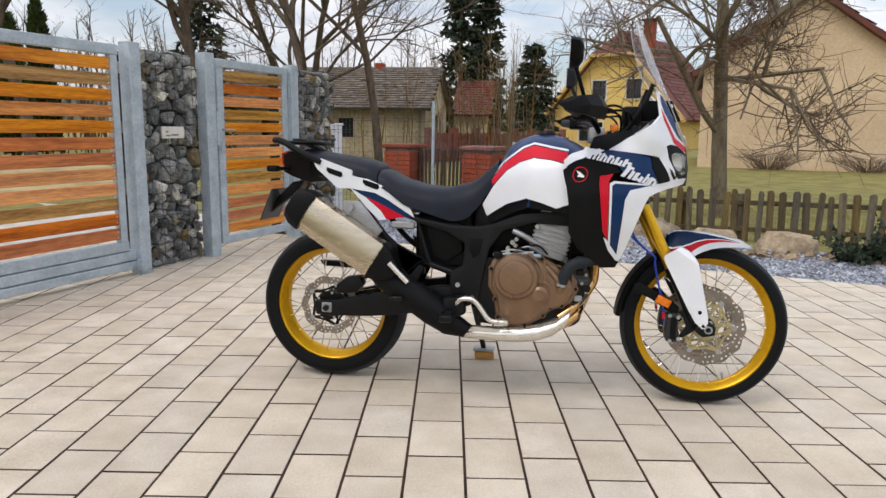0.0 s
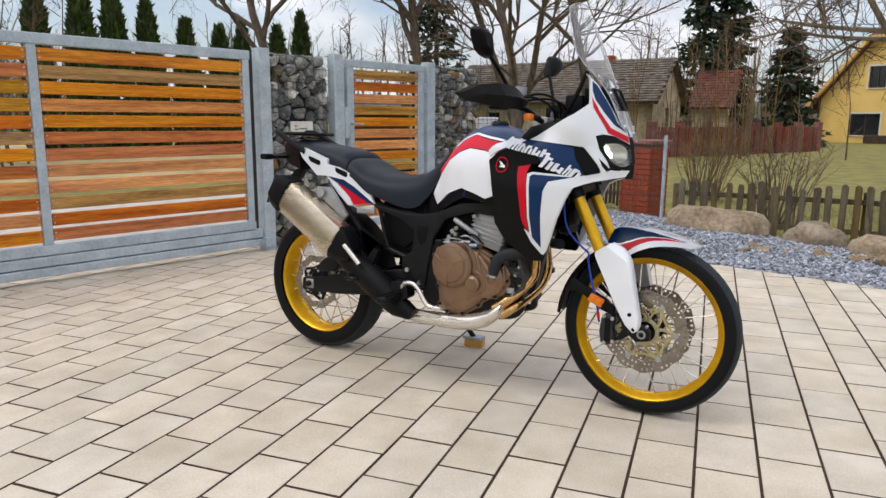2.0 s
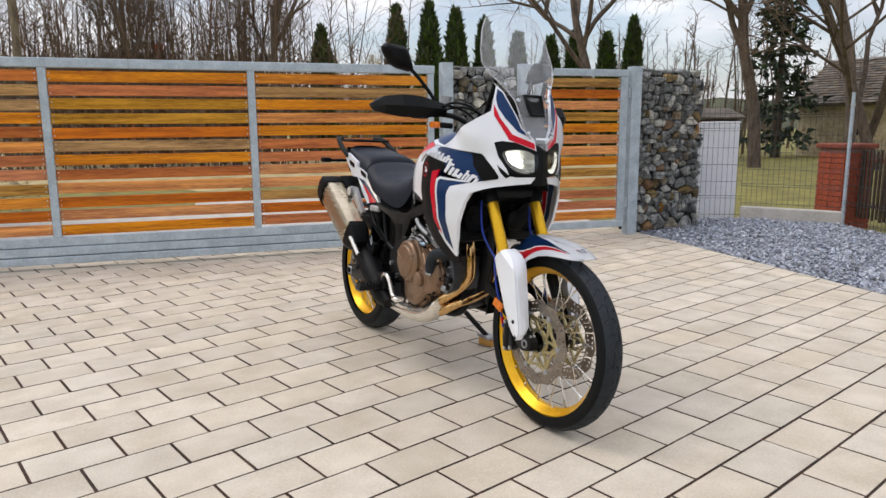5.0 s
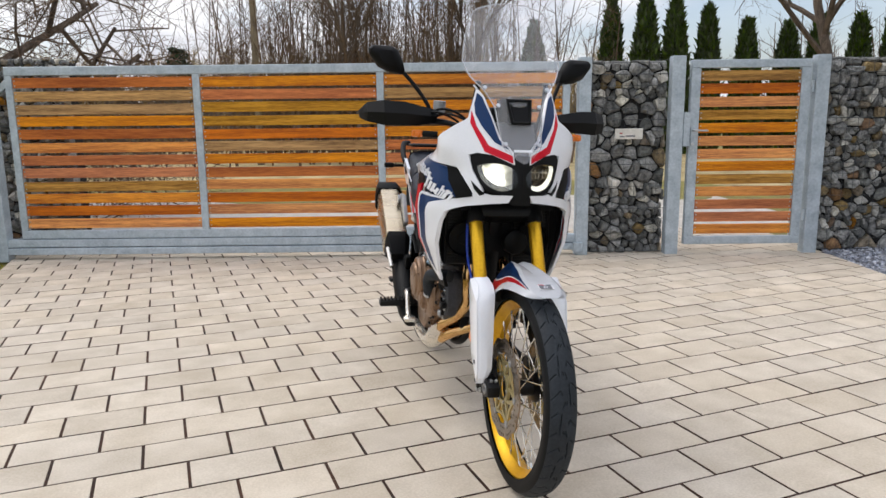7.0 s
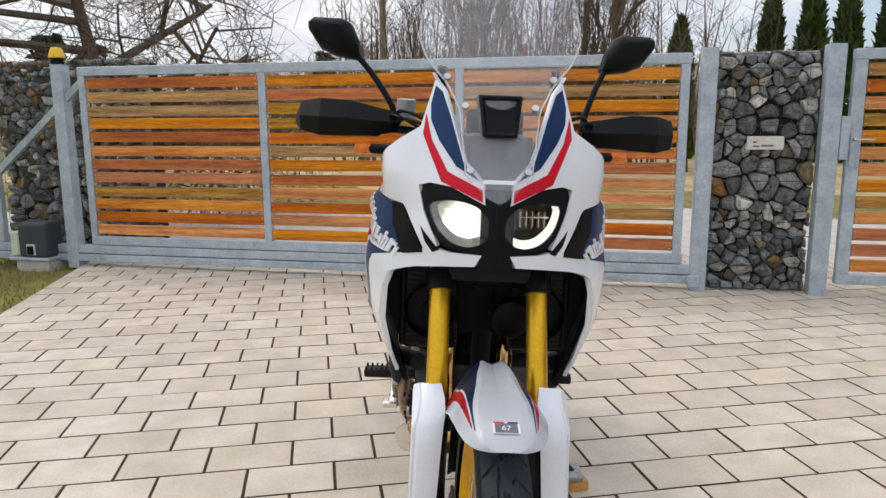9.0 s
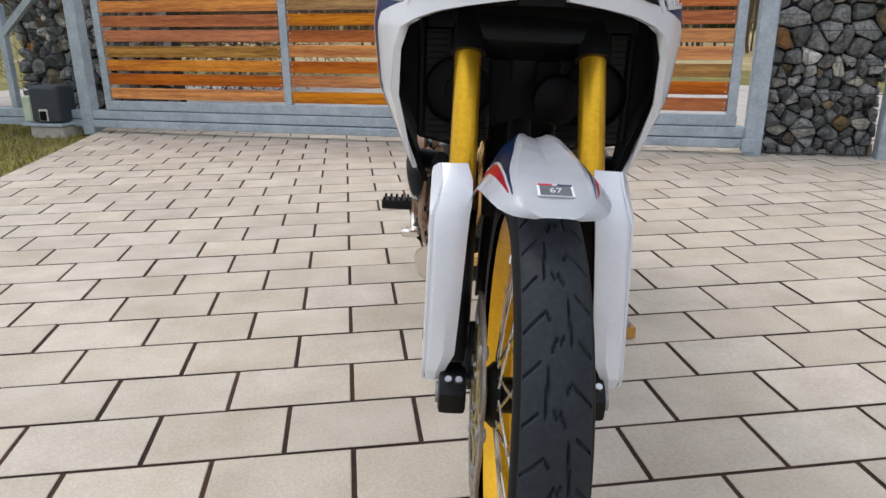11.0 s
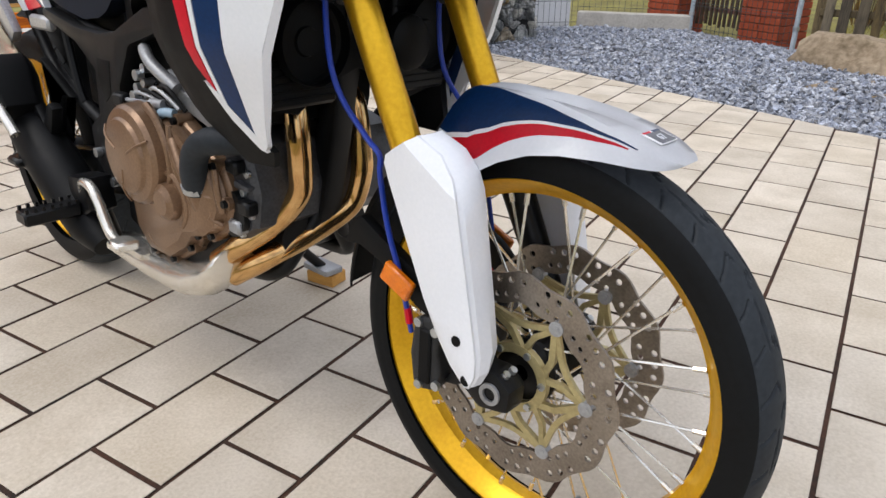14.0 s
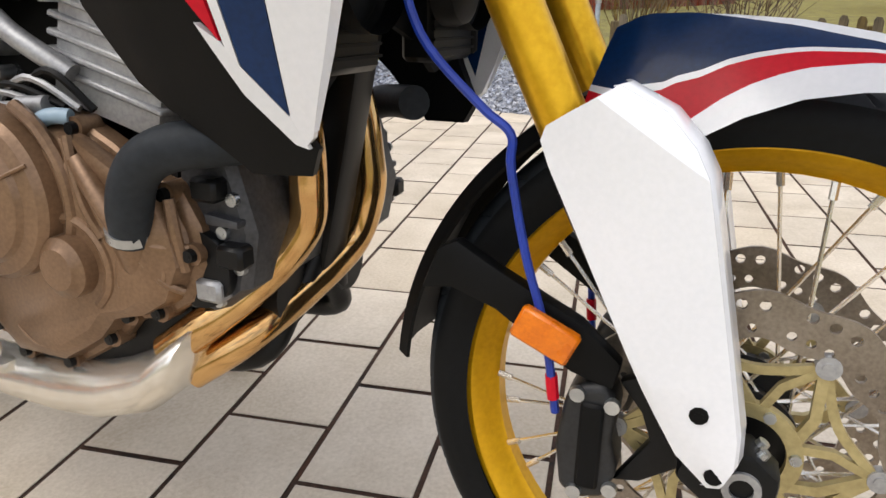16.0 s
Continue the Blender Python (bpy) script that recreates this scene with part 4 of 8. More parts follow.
def woods(name, a, b, n, h, seed, material, label, rod=0.02, low=0.0, twigs=9):
    """A far thicket of bare stems, one mesh."""
    rnd = random.Random(seed)
    bm = bmesh.new()
    for _ in range(n):
        q = Vector(a).lerp(Vector(b), rnd.random()) + Vector((rnd.gauss(0, 1.5), rnd.gauss(0, 1.5), 0))
        q.z = low - 0.2
        hh = h * rnd.uniform(0.5, 1.1)
        e = q + Vector((rnd.gauss(0, 0.08) * hh, rnd.gauss(0, 0.08) * hh, hh))
        tube(bm, [q, q.lerp(e, 0.5) + Vector((rnd.gauss(0, .1), rnd.gauss(0, .1), 0)), e], [rod * rnd.uniform(0.7, 2.4), rod, rod * 0.3], 3, caps=False)
        for _k in range(twigs):
            f = rnd.uniform(0.2, 0.98)
            w = q.lerp(e, f)
            d = Vector((rnd.gauss(0, 0.42), rnd.gauss(0, 0.42), rnd.uniform(0.35, 1.0))) * hh * (0.30 - 0.16 * f)
            tube(bm, [w, w + d * 0.5 + Vector((rnd.gauss(0, 0.04), rnd.gauss(0, 0.04), 0)) * hh * 0.3, w + d], [rod * 0.42, rod * 0.28, rod * 0.12], 3, caps=False)
            for g in (0.45, 0.75):
                t2 = w + d * g
                tube(bm, [t2, t2 + Vector((rnd.gauss(0, 0.5), rnd.gauss(0, 0.5), rnd.uniform(0.1, 0.9))) * hh * 0.09], [rod * 0.22, rod * 0.09], 3, caps=False)
    tagged(part(name, bm, material), label, "thicket", kind="stuff")


# thujas along a line behind the gate
for i, (hx, hy, top) in enumerate(((-18.8, 21.65, 5.6), (-18.5, 19.8, 4.8), (-20.1, 19.5, 5.0), (-19.4, 17.6, 4.6), (-19.0, 15.6, 4.6),
                                   (-19.5, 14.4, 5.1), (-19.8, 13.3, 5.4), (-20.2, 12.4, 5.6), (-21.8, 11.9, 5.7), (-23.0, 9.3, 4.9))):
    thuja((hx, hy, -0.1), top + 0.1, 0.62 + 0.03 * (i % 4), 40 + i)
conifer((-4.6, 35.4, -0.4), 11.5, 1.35, 3, "tall dark spruce beyond the neighbour's garden", 4200)
conifer((-3.4, 36.6, -0.4), 11.0, 1.3, 4, "tall dark spruce standing beside another spruce", 4200)
conifer((-0.75, 39.5, -0.4), 6.4, 1.9, 8, "broad dark green spruce beside the yellow house", 3600)
for px, py, ph, pr in ((-27.0, -14.3, 4.9, 1.7), (-28.0, -13.0, 4.7, 1.6), (-29.4, -11.8, 4.2, 1.5), (-46.8, -6.0, 6.2, 2.2)):
    conifer((px, py, -0.2), ph, pr, int(ph * 10), "dark green pine at the edge of the far wood", 2200)
conifer((-13.5, 24.0, -0.2), 7.5, 1.6, 12, "thin airy spruce among the bare trees", 1300)

bare_tree("walnut_tree", (2.80, 8.2, 0), 7.5, 0.13, 64, "leafless young tree with pale bark behind the picket fence", 0.68, 6, (-0.02, 0.0), BARK_PALE, 0.26, (3, 4), 0.22, 1.1, 0.03)
bare_tree("lime_tree", (-10.2, 17.8, 0), 13, 0.2, 11, "large leafless tree with a forked dark trunk", 0.5, 6, (0.05, 0), None, 0.2)
bare_tree("lime_tree", (-7.6, 19.6, 0), 13, 0.16, 17, "tall leafless tree behind the small gate", 0.45, 6, (-0.1, 0), None, 0.25)
bare_tree("lime_tree", (-8.6, 20.5, 0), 12, 0.14, 23, "tall slender leafless tree in a group", 0.45, 6, (0.08, 0.05), None, 0.3)
bare_tree("lime_tree", (-14.4, 15.3, 0), 12, 0.19, 29, "leafless forked tree behind the small gate", 0.55, 6, (0.0, 0.1), None, 0.2)
bare_tree("lime_tree", (-6.3, 15.6, 0), 11, 0.15, 37, "leafless tree before the old tiled house", 0.5, 6, (0.05, 0.05), None, 0.22)
bare_tree("lime_tree", (-5.0, 18.5, 0), 12, 0.14, 38, "leafless tree with steep limbs by the old house", 0.45, 6, (0.05, -0.05), None, 0.22)
bare_tree("apple_tree", (-8.0, -4.4, 0), 6.0, 0.12, 43, "old leafless apple tree with drooping tangled twigs", 0.72, 6, (0.1, 0.15), None, 0.3, (3, 4), -0.12, 1.2)
bare_tree("alder_tree", (-16.5, 5.0, 0), 8.5, 0.11, 47, "slender leafless tree beyond the sliding gate", 0.38, 6, (0, 0), None, 0.15, (2, 3), 0.5)
bare_tree("alder_tree", (-17.5, 2.2, 0), 9.0, 0.11, 53, "leafless many-stemmed tree beyond the gate", 0.36, 6, (0, 0), None, 0.12, (2, 3), 0.5)
woods("thicket", (-22, -1.5, 0), (-17.5, 6.8, 0), 230, 6.2, 2, TWIG, "dense thicket of bare bushes beyond the gate", 0.024, 0.0, 22)
woods("thicket", (-33, -14, 0), (-28, 8.5, 0), 420, 3.7, 5, BRUSH, "brown mass of bare saplings beyond the lane", 0.03, 0.0, 16)
woods("thicket", (-60, -26, 0), (-48, 30, 0), 620, 6.4, 7, STRAW, "distant yellow-brown leafless wood", 0.06, 0.0, 20)
woods("thicket", (-30, 28, 0), (2, 52, 0), 150, 7, 9, TWIG, "distant bare trees behind the houses", 0.06)
woods("thicket", (-3.9, 25.0, 0), (-2.3, 27.0, 0), 55, 4.6, 19, BRUSH, "tall rusty brown bushes beside the garden", 0.02)
woods("thicket", (-14, 26, 0), (-26, 20, 0), 70, 5, 31, TWIG, "tangle of bare brush behind the fence", 0.03)
shrub("brush_pile", (7.6, 22.4, -0.1), (1.8, 0.5, 0.7), 160, 13, TWIG, "pile of cut twigs before the beige house")
shrub("brush_pile", (10.6, 21.9, -0.1), (1.8, 0.5, 0.6), 140, 14, TWIG, "low heap of cut branches by the house wall")
shrub("forsythia_shrub", (0.9, 6.6, -0.1), (0.7, 0.5, 1.1), 46, 3, TWIG, "bare twiggy shrub behind the picket fence")
shrub("forsythia_shrub", (-0.35, 9.4, -0.1), (0.75, 0.6, 1.3), 70, 9, BRUSH, "bare brown shrub on the lawn")


def juniper(p, seed):
    rnd = random.Random(seed)
    g = thing("juniper_shrub", Matrix.Translation(p), "low dark green spreading juniper on the gravel", "shrub", "junipers on the gravel")
    vs, fs = [], []
    for _ in range(36):
        a, e = rnd.uniform(0, 6.28), rnd.uniform(0.15, 0.9)
        d = Vector((math.cos(a) * math.cos(e), math.sin(a) * math.cos(e), math.sin(e))) * rnd.uniform(0.25, 0.5)
        for i in range(34):
            f = rnd.uniform(0.1, 1)
            leafy(vs, fs, d * f + Vector((rnd.gauss(0, .02), rnd.gauss(0, .02), rnd.gauss(0, .02))), 0.06, rnd, 0, d.normalized())
    data_part("sprays", vs, fs, NEEDLE, g)


juniper((3.1, 3.85, -0.02), 1)
juniper((3.75, 3.7, -0.02), 2)


def grass_tufts(n, place, seed, label, h=0.05):
    rnd = np.random.RandomState(seed)
    vs, fs = [], []
    while n:
        p = place(rnd)
        if p is None:
            continue
        n -= 1
        a, w = rnd.uniform(0, 6.28), 0.004
        hh = h * rnd.uniform(0.4, 1.3)
        dx, dy = math.cos(a), math.sin(a)
        bx, by = rnd.normal() * hh * 0.5, rnd.normal() * hh * 0.5
        k = len(vs)
        vs += [(p[0] - dx * w, p[1] - dy * w, p[2]), (p[0] + dx * w, p[1] + dy * w, p[2]), (p[0] + bx, p[1] + by, p[2] + hh)]
        fs.append((k, k + 1, k + 2))
    tagged(data_part("grass", vs, fs, BLADE, kind="stuff"), label, "grass")


def left_lawn(r):
    x, y = r.uniform(-6.2, -1.0), r.uniform(-6.0, -2.8)
    if (x - LEFT_P.x) * E2.y - (y - LEFT_P.y) * E2.x < 0.05:
        return None
    return (x, y, ground_height(x, y))


def right_lawn(r):
    x, y = r.uniform(-0.5, 7), r.uniform(5.4, 10)
    return (x, y, ground_height(x, y))


grass_tufts(16000, left_lawn, 3, "short patchy winter grass beside the driveway")
grass_tufts(9000, right_lawn, 4, "short mossy lawn behind the picket fence", 0.06)


# ---------------------------------------------------------------- houses and distance
def wall_poly(prof, y, t, holes):
    """A gable wall in the x-z plane with openings cut through it, thickness t behind y; made from vertical strips."""
    xs = sorted({p[0] for p in prof} | {h[0] for h in holes} | {h[1] for h in holes})
    top = lambda x: min(z0 + (z1 - z0) * (x - x0) / (x1 - x0) for (x0, z0), (x1, z1) in zip(prof, prof[1:]) if x0 <= x <= x1 and x1 > x0)
    bm = bmesh.new()
    for a, b in zip(xs, xs[1:]):
        cuts = sorted((h[2], h[3]) for h in holes if h[0] <= a + 1e-6 and h[1] >= b - 1e-6)
        z = -0.4
        spans = []
        for lo, hi in cuts:
            spans.append((z, lo, z, lo))
            z = hi
        spans.append((z, top(a + 1e-6), z, top(b - 1e-6)))
        for l0, t0, l1, t1 in spans:
            q = [(a, l0), (b, l1), (b, t1), (a, t0)]
            f = [bm.verts.new((x, y, zz)) for x, zz in q]
            k = [bm.verts.new((x, y + t, zz)) for x, zz in q]
            bm.faces.new(f)
            bm.faces.new(k[::-1])
            for i in range(4):
                bm.faces.new((f[i], k[i], k[(i + 1) % 4], f[(i + 1) % 4]))
    bmesh.ops.remove_doubles(bm, verts=bm.verts, dist=0.0005)
    bmesh.ops.recalc_face_normals(bm, faces=bm.faces)
    return bm


def window(parent, x0, x1, z0, z1, y, frame_m, sill=True):
    w = part("window", box(x0, x1, y + 0.12, y + 0.14, z0, z1, 0), PANE, parent)
    fb = bmesh.new()
    for a, b, c, d in ((x0, x1, z0, z0 + 0.07), (x0, x1, z1 - 0.07, z1), (x0, x0 + 0.07, z0 + 0.07, z1 - 0.07), (x1 - 0.07, x1, z0 + 0.07, z1 - 0.07),
                       ((x0 + x1) / 2 - 0.03, (x0 + x1) / 2 + 0.03, z0 + 0.07, z1 - 0.07)):
        add_box(fb, a, b, y + 0.07, y + 0.119, c, d)
    part("window_frame", fb, frame_m, w)
    tb = bmesh.new()
    for a, b, c, d in ((x0 - 0.1, x1 + 0.1, z1, z1 + 0.1), (x0 - 0.1, x0, z0, z1), (x1, x1 + 0.1, z0, z1)):
        add_box(tb, a, b, y - 0.02, y + 0.02, c, d)
    part("surround", tb, FRAME_WHITE, w)
    if sill:
        part("sill", box(x0 - 0.12, x1 + 0.12, y - 0.08, y + 0.06, z0 - 0.06, z0, 0.01), FRAME_WHITE, w)


def tile_roof(parent, p0, along, down, n_rows, n_cols, material, skip=0.0, seed=1):
    """Rows of overlapping tiles on a slope from p0; along and down are full extents."""
    rnd = random.Random(seed)
    p0, along, down = Vector(p0), Vector(along), Vector(down)
    nrm = along.cross(down).normalized()
    if nrm.z < 0:
        nrm = -nrm
    vs, fs = [], []
    for r in range(n_rows):
        for c in range(n_cols):
            if rnd.random() < skip:
                continue
            o = p0 + along * ((c + (0.5 if r % 2 else 0)) / n_cols) + down * (r / n_rows) + nrm * (0.02 + rnd.uniform(0, 0.02))
            a, d = along / n_cols * 0.96, down / n_rows * 1.15
            k = len(vs)
            vs += [tuple(o), tuple(o + a), tuple(o + a + d + nrm * 0.035), tuple(o + d + nrm * 0.035), tuple(o + a + d), tuple(o + d)]
            fs += [(k, k + 1, k + 2, k + 3), (k + 3, k + 2, k + 4, k + 5)]
    data_part("tiles", vs, fs, material, parent, kind="stuff")


def slab(parent, name, p0, along, down, thick, material):
    p0, along, down = Vector(p0), Vector(along), Vector(down)
    nrm = along.cross(down).normalized()
    if nrm.z < 0:
        nrm = -nrm
    bm = bmesh.new()
    q = [p0, p0 + along, p0 + along + down, p0 + down]
    t = [bm.verts.new(v) for v in q]
    b = [bm.verts.new(v - nrm * thick) for v in q]
    bm.faces.new(t)
    bm.faces.new(b[::-1])
    for i in range(4):
        bm.faces.new((t[i], b[i], b[(i + 1) % 4], t[(i + 1) % 4]))
    bmesh.ops.recalc_face_normals(bm, faces=bm.faces)
    return part(name, bm, material, parent)


def yellow_house():
    m = Matrix.Translation((4.45, 48.0, -0.38)) @ Matrix.Rotation(radians(-28.2), 4, "Z")
    g = thing("yellow_house", m, "yellow plastered house with a half-hipped brown tiled roof", "house")
    prof = [(-4.5, 2.85), (-1.35, 6.5), (1.35, 6.5), (4.5, 2.85)]
    wins = [(-2.4, -0.62, 0.72, 2.05), (1.2, 2.95, 0.8, 2.1), (-1.52, -0.5, 3.6, 4.9), (1.0, 2.02, 3.65, 4.95)]
    part("gable_wall", wall_poly(prof, 0, 0.3, wins), YELLOW_WALL, g)
    for w in wins:
        window(g, *w, 0, DARK_WOOD)
    part("side_wall", box(-4.5, -4.2, 0.302, 11, -0.4, 2.9, 0), YELLOW_WALL, g)
    part("side_wall", box(4.2, 4.5, 0.302, 11, -0.4, 2.9, 0), YELLOW_WALL, g)
    part("back_wall", wall_poly(prof, 11, 0.3, []), YELLOW_WALL, g)
    part("plinth", box(-4.53, 4.53, -0.03, -0.001, -0.4, 0.12, 0.005), CONCRETE, g)
    part("terrace", box(-5.2, 5.0, -1.2, -0.032, -0.4, 0.0, 0.02), CONCRETE, g)
    part("bench_box", box(-1.05, 1.05, -0.9, -0.1, -0.02, 0.75, 0.02), DARK_WOOD, g)
    ridge, eave, ex = 8.35, 2.25, 5.3
    for s in (-1, 1):
        d = Vector((s * ex, 0, eave - ridge))
        roof = slab(g, "roof", (0, 1.1, ridge), (0, 11, 0), d, 0.16, ROOF_RED)
        tile_roof(roof, (0, 1.1, ridge), (0, 11, 0), d, 24, 38, ROOF_RED, 0, 5 + s)
        k0 = (ridge - 6.72) / (ridge - eave)
        b0 = Vector((s * ex * k0, -0.55, ridge + (eave - ridge) * k0))
        lower = d * (1 - k0)
        slab(g, "roof", tuple(b0), (0, 1.66, 0), lower, 0.16, ROOF_RED)
        bb = bmesh.new()
        tube(bb, [b0 + Vector((0, -0.02, -0.14)), b0 + lower + Vector((0, -0.02, -0.14))], 0.15, 4)
        part("barge_board", bb, TIMBER, g)
    bm = bmesh.new()
    hx = ex * (ridge - 6.72) / (ridge - eave)
    a = [(-hx - 0.05, -0.6, 6.7), (hx + 0.05, -0.6, 6.7), (0, 1.12, ridge + 0.04)]
    t = [bm.verts.new(v) for v in a]
    u = [bm.verts.new(Vector(v) - Vector((0, 0, 0.16))) for v in a]
    bm.faces.new(t)
    bm.faces.new(u[::-1])
    for i in range(3):
        bm.faces.new((t[i], u[i], u[(i + 1) % 3], t[(i + 1) % 3]))
    bmesh.ops.recalc_face_normals(bm, faces=bm.faces)
    part("half_hip", bm, ROOF_RED, g)
    part("soffit_board", box(-hx, hx, -0.65, -0.52, 6.45, 6.68, 0.01), TIMBER, g)
    ch = part("chimney", box(0.7, 1.4, 3.2, 3.9, 6.5, 9.2, 0.01), BRICK, g)
    part("chimney_cap", box(0.55, 1.55, 3.05, 4.05, 9.2, 9.32, 0.01), DARK_WOOD, ch)


yellow_house()


def beige_barn():
    m = Matrix.Translation((8.8, 23.2, -0.05)) @ Matrix.Rotation(radians(-12), 4, "Z")
    g = thing("beige_house", m, "large beige plastered house gable with a dark roof edge", "house")
    prof = [(-3.3, 3.35), (0, 5.9), (3.6, 3.15)]
    part("gable_wall", wall_poly(prof, 0, 0.35, []), BEIGE_WALL, g)
    part("side_wall", box(-3.3, -2.95, 0.352, 10, -0.4, 3.35, 0), BEIGE_WALL, g)
    part("side_wall", box(3.25, 3.6, 0.352, 10, -0.4, 3.15, 0), BEIGE_WALL, g)
    for d in (Vector((-3.7, 0, -2.78)), Vector((4.1, 0, -3.05))):
        r = slab(g, "roof", (0, -0.35, 6.02), (0, 10.3, 0), d, 0.16, ROOF_RED)
        tile_roof(r, (0, -0.35, 6.02), (0, 10.3, 0), d, 16, 34, ROOF_RED, 0, 3)


beige_barn()


def old_house():
    m = Matrix.Translation((-5.77, 26.05, -0.1)) @ Matrix.Rotation(radians(-2), 4, "Z")
    g = thing("old_house", m, "derelict old house with crumbling plaster and mossy grey tiles", "house")
    # gable at x = 1, length to the left
    part("long_wall", wall_poly([(-8.3, 2.15), (0.9, 2.15)], 0, 0.4, [(-2.9, -2.2, 0.8, 1.6), (-6.4, -5.8, 0.8, 1.6)]), OLD_WALL, g)
    for a, b in ((-2.9, -2.2), (-6.4, -5.8)):
        part("window", box(a, b, 0.2, 0.24, 0.8, 1.6, 0), PANE, g)
    gm = Matrix.Translation((0.9, 0, 0)) @ Matrix.Rotation(radians(90), 4, "Z")
    bm = wall_poly([(0.0, 2.15), (2.4, 3.75), (4.8, 2.15)], -0.002, 0.3, [(2.1, 2.7, 1.0, 1.8)])
    bm.transform(gm)
    part("gable_wall", bm, OLD_WALL, g)
    for y0, dy in ((2.4, -2.85), (2.4, 2.85)):
        d = Vector((0, dy, -1.85))
        r = slab(g, "roof", (-8.6, y0, 3.85), (9.75, 0, 0), d, 0.1, ROOF_OLD)
        tile_roof(r, (-8.6, y0, 3.85), (9.75, 0, 0), d, 18, 46, ROOF_OLD, 0.012, 8)
        bb = bmesh.new()
        tube(bb, [(1.14, y0, 3.80), (1.14, y0 + dy, 1.95)], 0.07, 4)
        part("barge_board", bb, DARK_WOOD, g)
    part("chimney", box(-1.9, -1.5, 2.3, 2.7, 3.5, 4.05, 0.02), BRICK, g)
    part("annex_wall", box(0.95, 2.6, 7.0, 7.3, -0.3, 2.0, 0.01), OLD_WALL, g)
    annex = slab(g, "roof", (0.8, 9.0, 3.7), (2.0, 0, 0), (0, -2.4, -1.8), 0.1, ROOF_RED)
    tile_roof(annex, (0.8, 9.0, 3.7), (2.0, 0, 0), (0, -2.4, -1.8), 14, 10, ROOF_RED, 0, 2)


old_house()


def garden_shed():
    m = Matrix.Translation((-13.4, 19.9, -0.1)) @ Matrix.Rotation(radians(52), 4, "Z")
    g = thing("garden_shed", m, "small dark timber shed beyond the wire fence", "shed")
    for k in range(12):
        part("board", box(-0.9 + k * 0.15, -0.755 + k * 0.15, 0, 0.03, -0.2, 1.5, 0.004), DARK_WOOD, g)
    part("body", box(-0.88, 0.88, 0.032, 1.5, -0.2, 1.5, 0.01), DARK_WOOD, g)
    slab(g, "roof", (-1.1, -0.25, 1.5), (2.2, 0, 0), (0, 1.95, 0.35), 0.06, ROOF_OLD)


garden_shed()


def brick_ruin():
    m = Matrix.Translation((-30, 3.5, 0)) @ Matrix.Rotation(radians(80), 4, "Z")
    g = thing("orange_house", m, "unplastered orange brick house behind the bare trees", "house")
    w = mat("orange_brickwork", rgb("c08a68"), rgb("98644a"), 0.9, scale=1.5, fine=20, bump=0.2)
    part("gable_wall", wall_poly([(-4, 3.0), (0, 4.2), (4, 3.0)], 0, 0.4, [(-2.4, -1.2, 1.2, 2.4), (1.2, 2.4, 1.2, 2.4)]), w, g)
    for x in (-2.4, 1.2):
        window(g, x, x + 1.2, 1.2, 2.4, 0, DARK_WOOD, False)
    for dx in (-4.4, 4.4):
        r = slab(g, "roof", (0, -0.4, 4.4), (0, 8, 0), (dx, 0, -1.35), 0.12, ROOF_OLD)
        tile_roof(r, (0, -0.4, 4.4), (0, 8, 0), (dx, 0, -1.35), 14, 26, ROOF_OLD, 0, 4)
    part("chimney", box(1.0, 1.5, 2.0, 2.5, 3.6, 4.9, 0.02), BRICK, g)


brick_ruin()


def far_hills():
    vs, fs = [], []
    n = 160
    for i in range(n):
        a = math.radians(360 * i / n)
        r = 190
        h = 5.5 + 4.5 * noise.noise(Vector((math.cos(a) * 2.2, math.sin(a) * 2.2, 1))) + 1.1 * noise.noise(Vector((math.cos(a) * 40, math.sin(a) * 40, 2)))
        vs += [(r * math.cos(a), r * math.sin(a), -1), ((r + 12) * math.cos(a), (r + 12) * math.sin(a), max(1.5, h)), ((r + 60) * math.cos(a), (r + 60) * math.sin(a), max(1.5, h) * 0.6)]
    for i in range(n):
        j = (i + 1) % n
        fs += [(i * 3, j * 3, j * 3 + 1, i * 3 + 1), (i * 3 + 1, j * 3 + 1, j * 3 + 2, i * 3 + 2)]
    tagged(data_part("backdrop", vs, fs, HILL, kind="structure"), "low wooded hills on the horizon", "hills")


far_hills()

pole = thing("utility_pole", Matrix.Translation((-18.5, -0.9, 0)), "grey wooden utility pole beyond the gate", "utility pole")
bm = bmesh.new()
tube(bm, [(0, 0, -0.3), (0, 0, 7.5)], [0.11, 0.08], 10)
part("shaft", bm, BARK_PALE, pole)
bm = bmesh.new()
tube(bm, [(-0.5, 0, 7.0), (0.5, 0, 7.0)], 0.05, 6)
part("cross_arm", bm, BARK_PALE, pole)
cable = thing("overhead_cable", Matrix(), "thin overhead cables crossing the sky", "cable")
for z, q in ((6.9, (-16, 34, 7.2)), (6.9, (-24, -30, 7.0))):
    bm = bmesh.new()
    a, b = Vector((-18.5, -0.9, z)), Vector(q)
    tube(bm, [a.lerp(b, k / 12) - Vector((0, 0, 0.9 * 4 * (k / 12) * (1 - k / 12))) for k in range(13)], 0.014, 4)
    part("wire", bm, BLACK_PLASTIC, cable)


# the site is laid out in its own axes and set here into the motorcycle's axes
SITE = Matrix.Translation((-0.0104, -0.1001, 0)) @ Matrix.Rotation(radians(2.488), 4, "Z") @ Matrix.Scale(0.9539, 4)
for ob in [o for o in scene.objects if o.parent is None and o not in (cam, sun)]:
    ob.matrix_basis = SITE @ ob.matrix_basis


